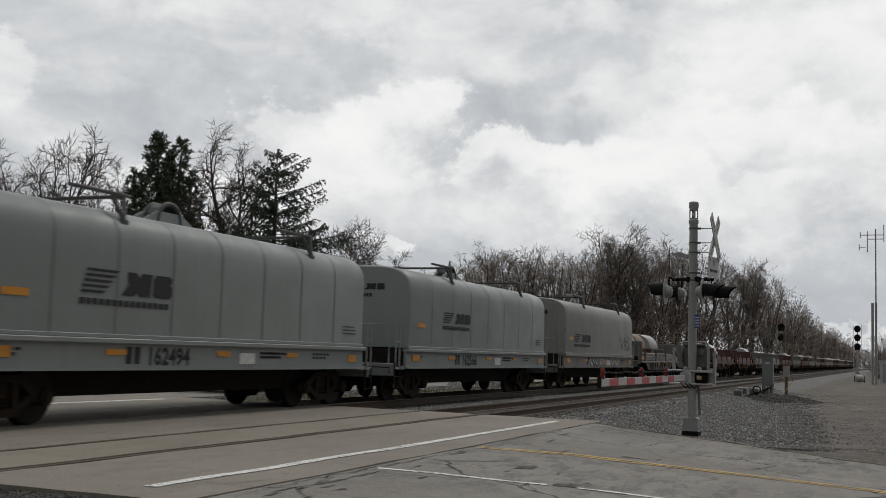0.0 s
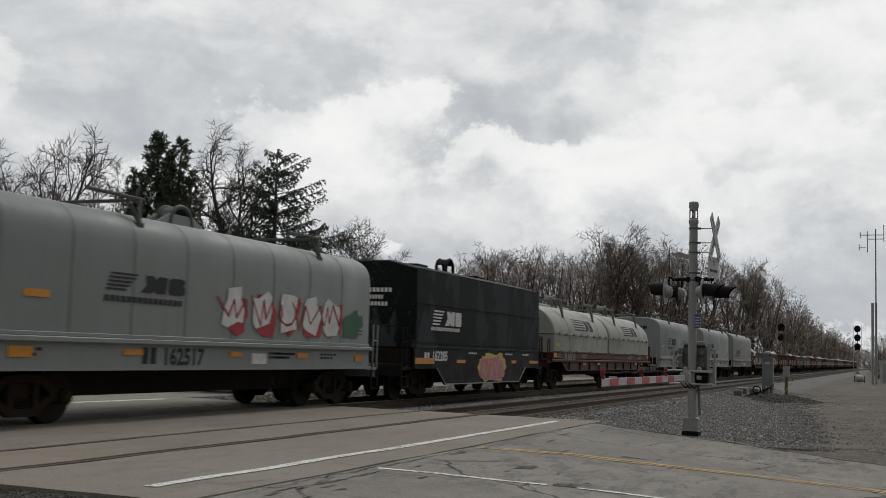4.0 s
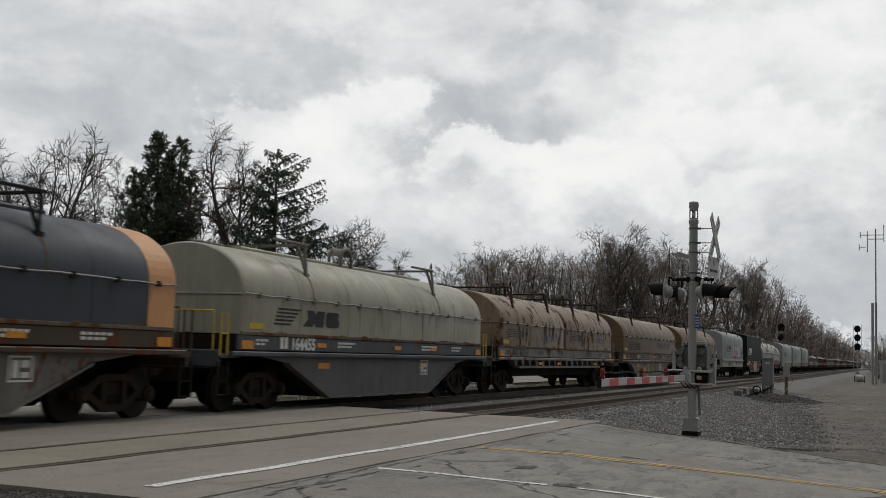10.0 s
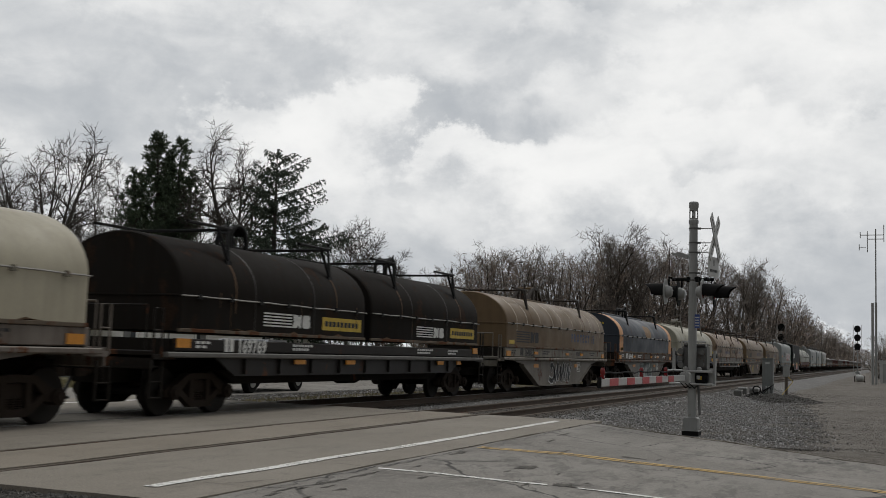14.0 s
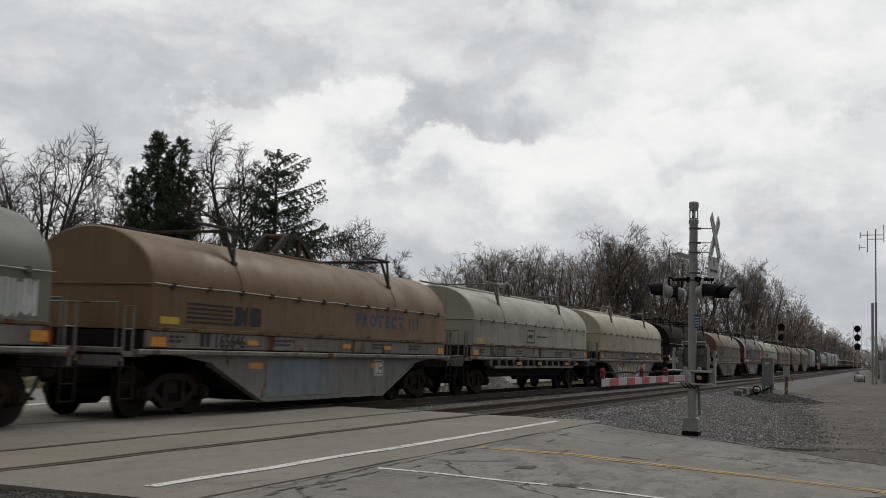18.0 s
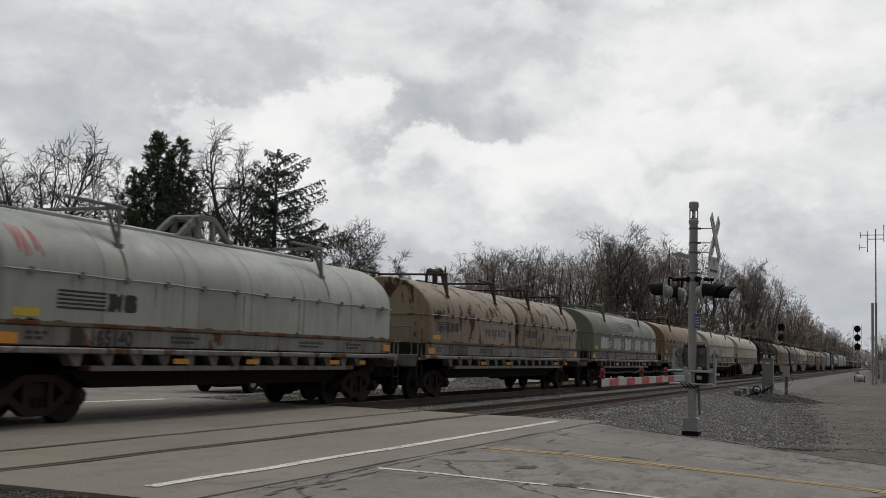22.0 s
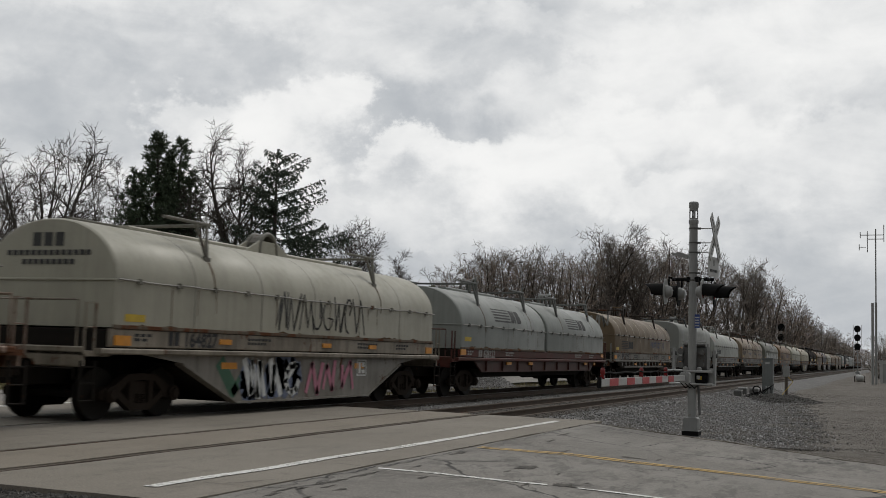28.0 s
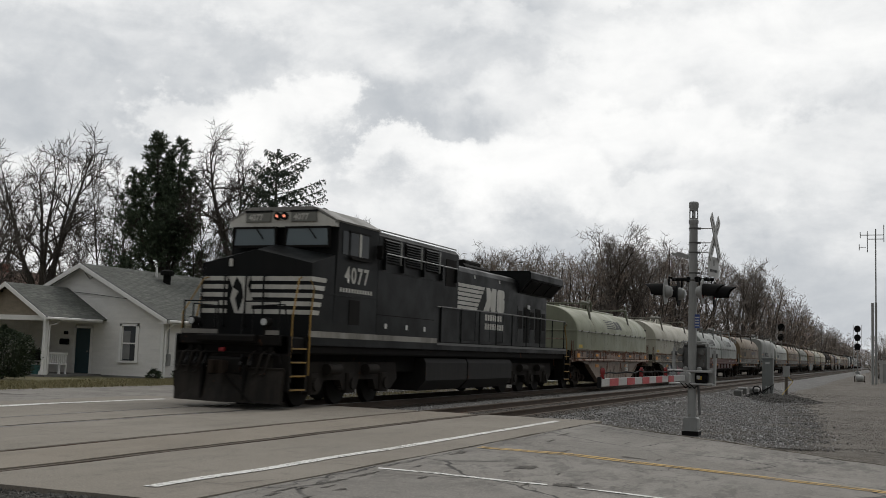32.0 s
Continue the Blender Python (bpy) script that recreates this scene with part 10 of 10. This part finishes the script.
def spruce_tree(seed, h, spread, whorls):
    """An old spruce: long boughs that sag and lift again at their tips, hung with drooping branchlets, sky between them."""
    rng = random.Random(seed)
    wood, fol = G(), G()
    wood.tube([(0, 0, -0.2), (0.05, 0, h * 0.5), (0, 0.03, h * 0.99)], [h * 0.02, h * 0.012, 0.015], 7, False)

    def needles(pts, step, size):
        for p0, p1 in zip(pts, pts[1:]):
            d = p1 - p0
            m = max(1, int(d.length / step))
            dn = d.normalized()
            for i in range(m):
                p = p0 + d * ((i + rng.random()) / m)
                for _ in range(2):
                    dv = (dn * rng.uniform(0.3, 0.9) + Vector((rng.gauss(0, 0.6), rng.gauss(0, 0.6), rng.gauss(-0.1, 0.5)))).normalized() * size * rng.uniform(0.6, 1.2)
                    wv = dv.cross(Vector((rng.gauss(0, 1), rng.gauss(0, 1), rng.gauss(0, 1)))).normalized() * 0.030
                    k = len(fol.v)
                    fol.v += [tuple(p - wv), tuple(p + wv), tuple(p + dv)]
                    fol.f.append((k, k + 1, k + 2))

    for w in range(whorls):
        t = (w + rng.uniform(-0.3, 0.3)) / whorls
        t = min(0.985, max(0.0, t))
        z = h * (0.18 + 0.81 * t)
        for b in range(5 if t < 0.85 else 4):
            a = 6.283 * b / 5 + rng.uniform(-0.35, 0.35) + w * 1.3
            ln = (spread * (1 - t) ** 0.68 * (rng.uniform(0.55, 1.08) if rng.random() > 0.15 else rng.uniform(0.2, 0.5))) * (1 + 0.28 * math.cos(a)) + 0.15
            d = Vector((math.cos(a), math.sin(a), 0.0))
            side = Vector((-d.y, d.x, 0))
            sag = 0.30 * (1 - t) + 0.02
            zb = z + rng.uniform(-0.18, 0.18)
            n = 7
            pts = []
            for i in range(n + 1):
                q = i / n
                pts.append(Vector((0, 0, zb)) + d * ln * q + side * 0.06 * ln * math.sin(2.5 * q + w) + Vector((0, 0, ln * (0.55 * t * q - sag * q * (1.55 - q * q)))))
            wood.tube(pts, [0.03 * (1 - t) + 0.012 - (0.02 * (1 - t) + 0.008) * i / n for i in range(n + 1)], 3, False)
            needles(pts[1:], 0.06, 0.15)
            m = int(3 + ln * 4.6)
            for i in range(m):
                q = 0.15 + 0.85 * (i + rng.random()) / m
                j = min(n - 1, int(q * n))
                o = pts[j].lerp(pts[j + 1], q * n - j)
                bl = ln * 0.25 * (1.15 - q) * rng.uniform(0.6, 1.2) + 0.12
                for s in (-1, 1):
                    dd = (d * rng.uniform(0.5, 0.9) + side * s * rng.uniform(0.5, 0.9) + Vector((0, 0, -rng.uniform(0.15, 0.75)))).normalized()
                    tip = o + dd * bl
                    needles([o, o.lerp(tip, 0.5) + Vector((0, 0, 0.04 * bl)), tip, tip + Vector((0, 0, -0.25 * bl))], 0.055, 0.13)
    return needle_mesh(wood, fol, SPRUCE)


def evergreen(meshes, label, az, dist, s=1.0, turn=0):
    x, y = EYE.x + dist * math.cos(radians(az)), EYE.y + dist * math.sin(radians(az))
    t = thing("evergreen_tree", label, "tree", pose(x, y, -0.3, 0, 0, turn), "evergreens")
    for me, nm in zip(meshes, ("trunk", "crown")):
        part(nm, me, None, t, at=Matrix.Scale(s, 4))


# the pine's tops stand side by side across the line of sight
pine = pine_tree(3, 13.7, 5.3, ((-0.75, 0.0, 1.0), (0.6, 0.1, 0.985), (-2.0, -0.2, 0.83), (1.35, 0.3, 0.85), (-0.1, 0.5, 0.90), (-0.2, -0.6, 0.76)))
small_pine = pine_tree(8, 9.0, 2.7, ((0.0, 0.0, 1.0), (0.6, 0.2, 0.8)))
spruce = spruce_tree(4, 11.5, 5.0, 25)
evergreen(pine, "dark green pine with several ragged tops", 37.35, 65, 1.0, -52.65)
evergreen(small_pine, "shorter dark green pine tree", 39.2, 68, 0.72, 100)
evergreen(small_pine, "shorter dark green pine tree", 35.6, 67.0, 0.78, 250)
evergreen(small_pine, "shorter dark green pine tree", 34.9, 71.0, 0.70, 40)
evergreen(spruce, "dark green drooping spruce tree", 31.85, 55, 1.03, -58)
evergreen(small_pine, "small dark pine beside the spruce", 33.4, 60, 0.72, 200)
evergreen(small_pine, "small dark pine behind the spruce", 30.6, 62, 0.70, 140)
evergreen(small_pine, "small distant dark pine", 23.3, 118, 0.95, 20)
evergreen(small_pine, "dark green pine in the wood", 16.5, 128, 0.95, 60)
evergreen(small_pine, "dark green pine in the wood", 9.6, 150, 0.92, 130)
evergreen(small_pine, "dark green pine in the wood", 12.2, 130, 0.9, 20)


def shrub(x, y, w, h, label, n, seed):
    rng = random.Random(seed)
    t = thing("shrub", label, "shrub", pose(x, y, -0.2), "garden shrubs")
    g = G()
    for i in range(9):
        a = rng.uniform(0, 6.28)
        g.tube([(0, 0, 0), (0.3 * w * math.cos(a), 0.3 * w * math.sin(a), h * 0.6)], [0.02, 0.006], 4, False)
    part("stems", g, BARK, t)
    g = G()
    for i in range(n):
        a, u = rng.uniform(0, 6.28), rng.uniform(0.0, 1.0)
        lump = 0.90 + 0.42 * noise.noise(Vector((1.6 * math.cos(a), 1.6 * math.sin(a), 2.4 * u + seed))) + 0.22 * noise.noise(Vector((5 * math.cos(a), 5 * math.sin(a), 7 * u + seed)))
        r = (w / 2) * math.sqrt(max(0.0, 1 - (2 * u - 0.8) ** 2 * 0.85)) * lump * rng.uniform(0.55, 1.12)
        p = Vector((r * math.cos(a), r * math.sin(a), h * (0.08 + 0.92 * u)))
        dv = Vector((math.cos(a) + rng.gauss(0, 0.6), math.sin(a) + rng.gauss(0, 0.6), rng.gauss(0.4, 0.6))).normalized() * rng.uniform(0.06, 0.17)
        wv = dv.cross(Vector((rng.gauss(0, 1), rng.gauss(0, 1), rng.gauss(0, 1)))).normalized() * 0.028
        k = len(g.v)
        g.v += [tuple(p - wv), tuple(p + wv), tuple(p + dv)]
        g.f.append((k, k + 1, k + 2))
    part("foliage", g, SHRUB, t)


shrub(29.75, 16.0, 2.15, 1.95, "ragged dark green evergreen shrub on the lawn", 7000, 1)
for i, (x, y, w) in enumerate(((35.7, 13.9, 0.6), (36.7, 13.3, 0.7), (37.6, 13.4, 0.75), (38.4, 13.5, 0.7))):
    shrub(x, y, w, w * 0.75, "low twiggy shrub against the house wall", 500, i + 5)


def tufts(name, count, place, mat, label, hgt, seed):
    rng = np.random.default_rng(seed)
    vs, fs = [], []
    for i in range(count):
        x, y, z = place(rng)
        for _ in range(3):
            a, l = rng.uniform(0, 6.28), hgt * rng.uniform(0.5, 1.2)
            o = len(vs)
            dx, dy = math.cos(a), math.sin(a)
            vs += [(x - dy * 0.012, y + dx * 0.012, z), (x + dy * 0.012, y - dx * 0.012, z), (x + dx * l * 0.5, y + dy * l * 0.5, z + l)]
            fs.append((o, o + 1, o + 2))
    me = bpy.data.meshes.new(name)
    me.from_pydata(vs, [], fs)
    me.materials.append(mat)
    return tagged(new(name, me), label, "grass", kind="stuff")


BLADE = leaf_mat("dry grass blades", (0.10, 0.10, 0.04), (0.30, 0.25, 0.13))
tufts("lawn_grass", 15000, lambda r: (r.uniform(22.8, 48), 10.25 + 3.9 * r.random() + 0.25 * r.normal(), -0.13), BLADE, "dry yellow-green winter grass", 0.09, 1)
tufts("trackside_weeds", 2500, lambda r: (r.uniform(24, 70), r.uniform(3.2, 5.0), -0.3), BLADE, "sparse dead weeds beside the track", 0.16, 2)



def run(t):
    """Metres that the train has gone by t seconds: it slows a little."""
    return 12.33 * t - 0.01825 * t * t


def motions():
    for ob, at in CARS:
        rows = []
        for i in range(33):
            x = at + run(i)
            slope = 2 * max(0.0, x - 430.0) / 9500.0
            rows.append((float(i), pose(x, bend(x), 0, 0, 0, math.degrees(math.atan(slope)))))
        walk(ob, rows)
    walk(cloud_sheet, [(0.0, Matrix.Translation(EYE)), (32.0, Matrix.Translation(EYE) @ pose(0, 0, 0, 0, 0, 5.6))])


motions()
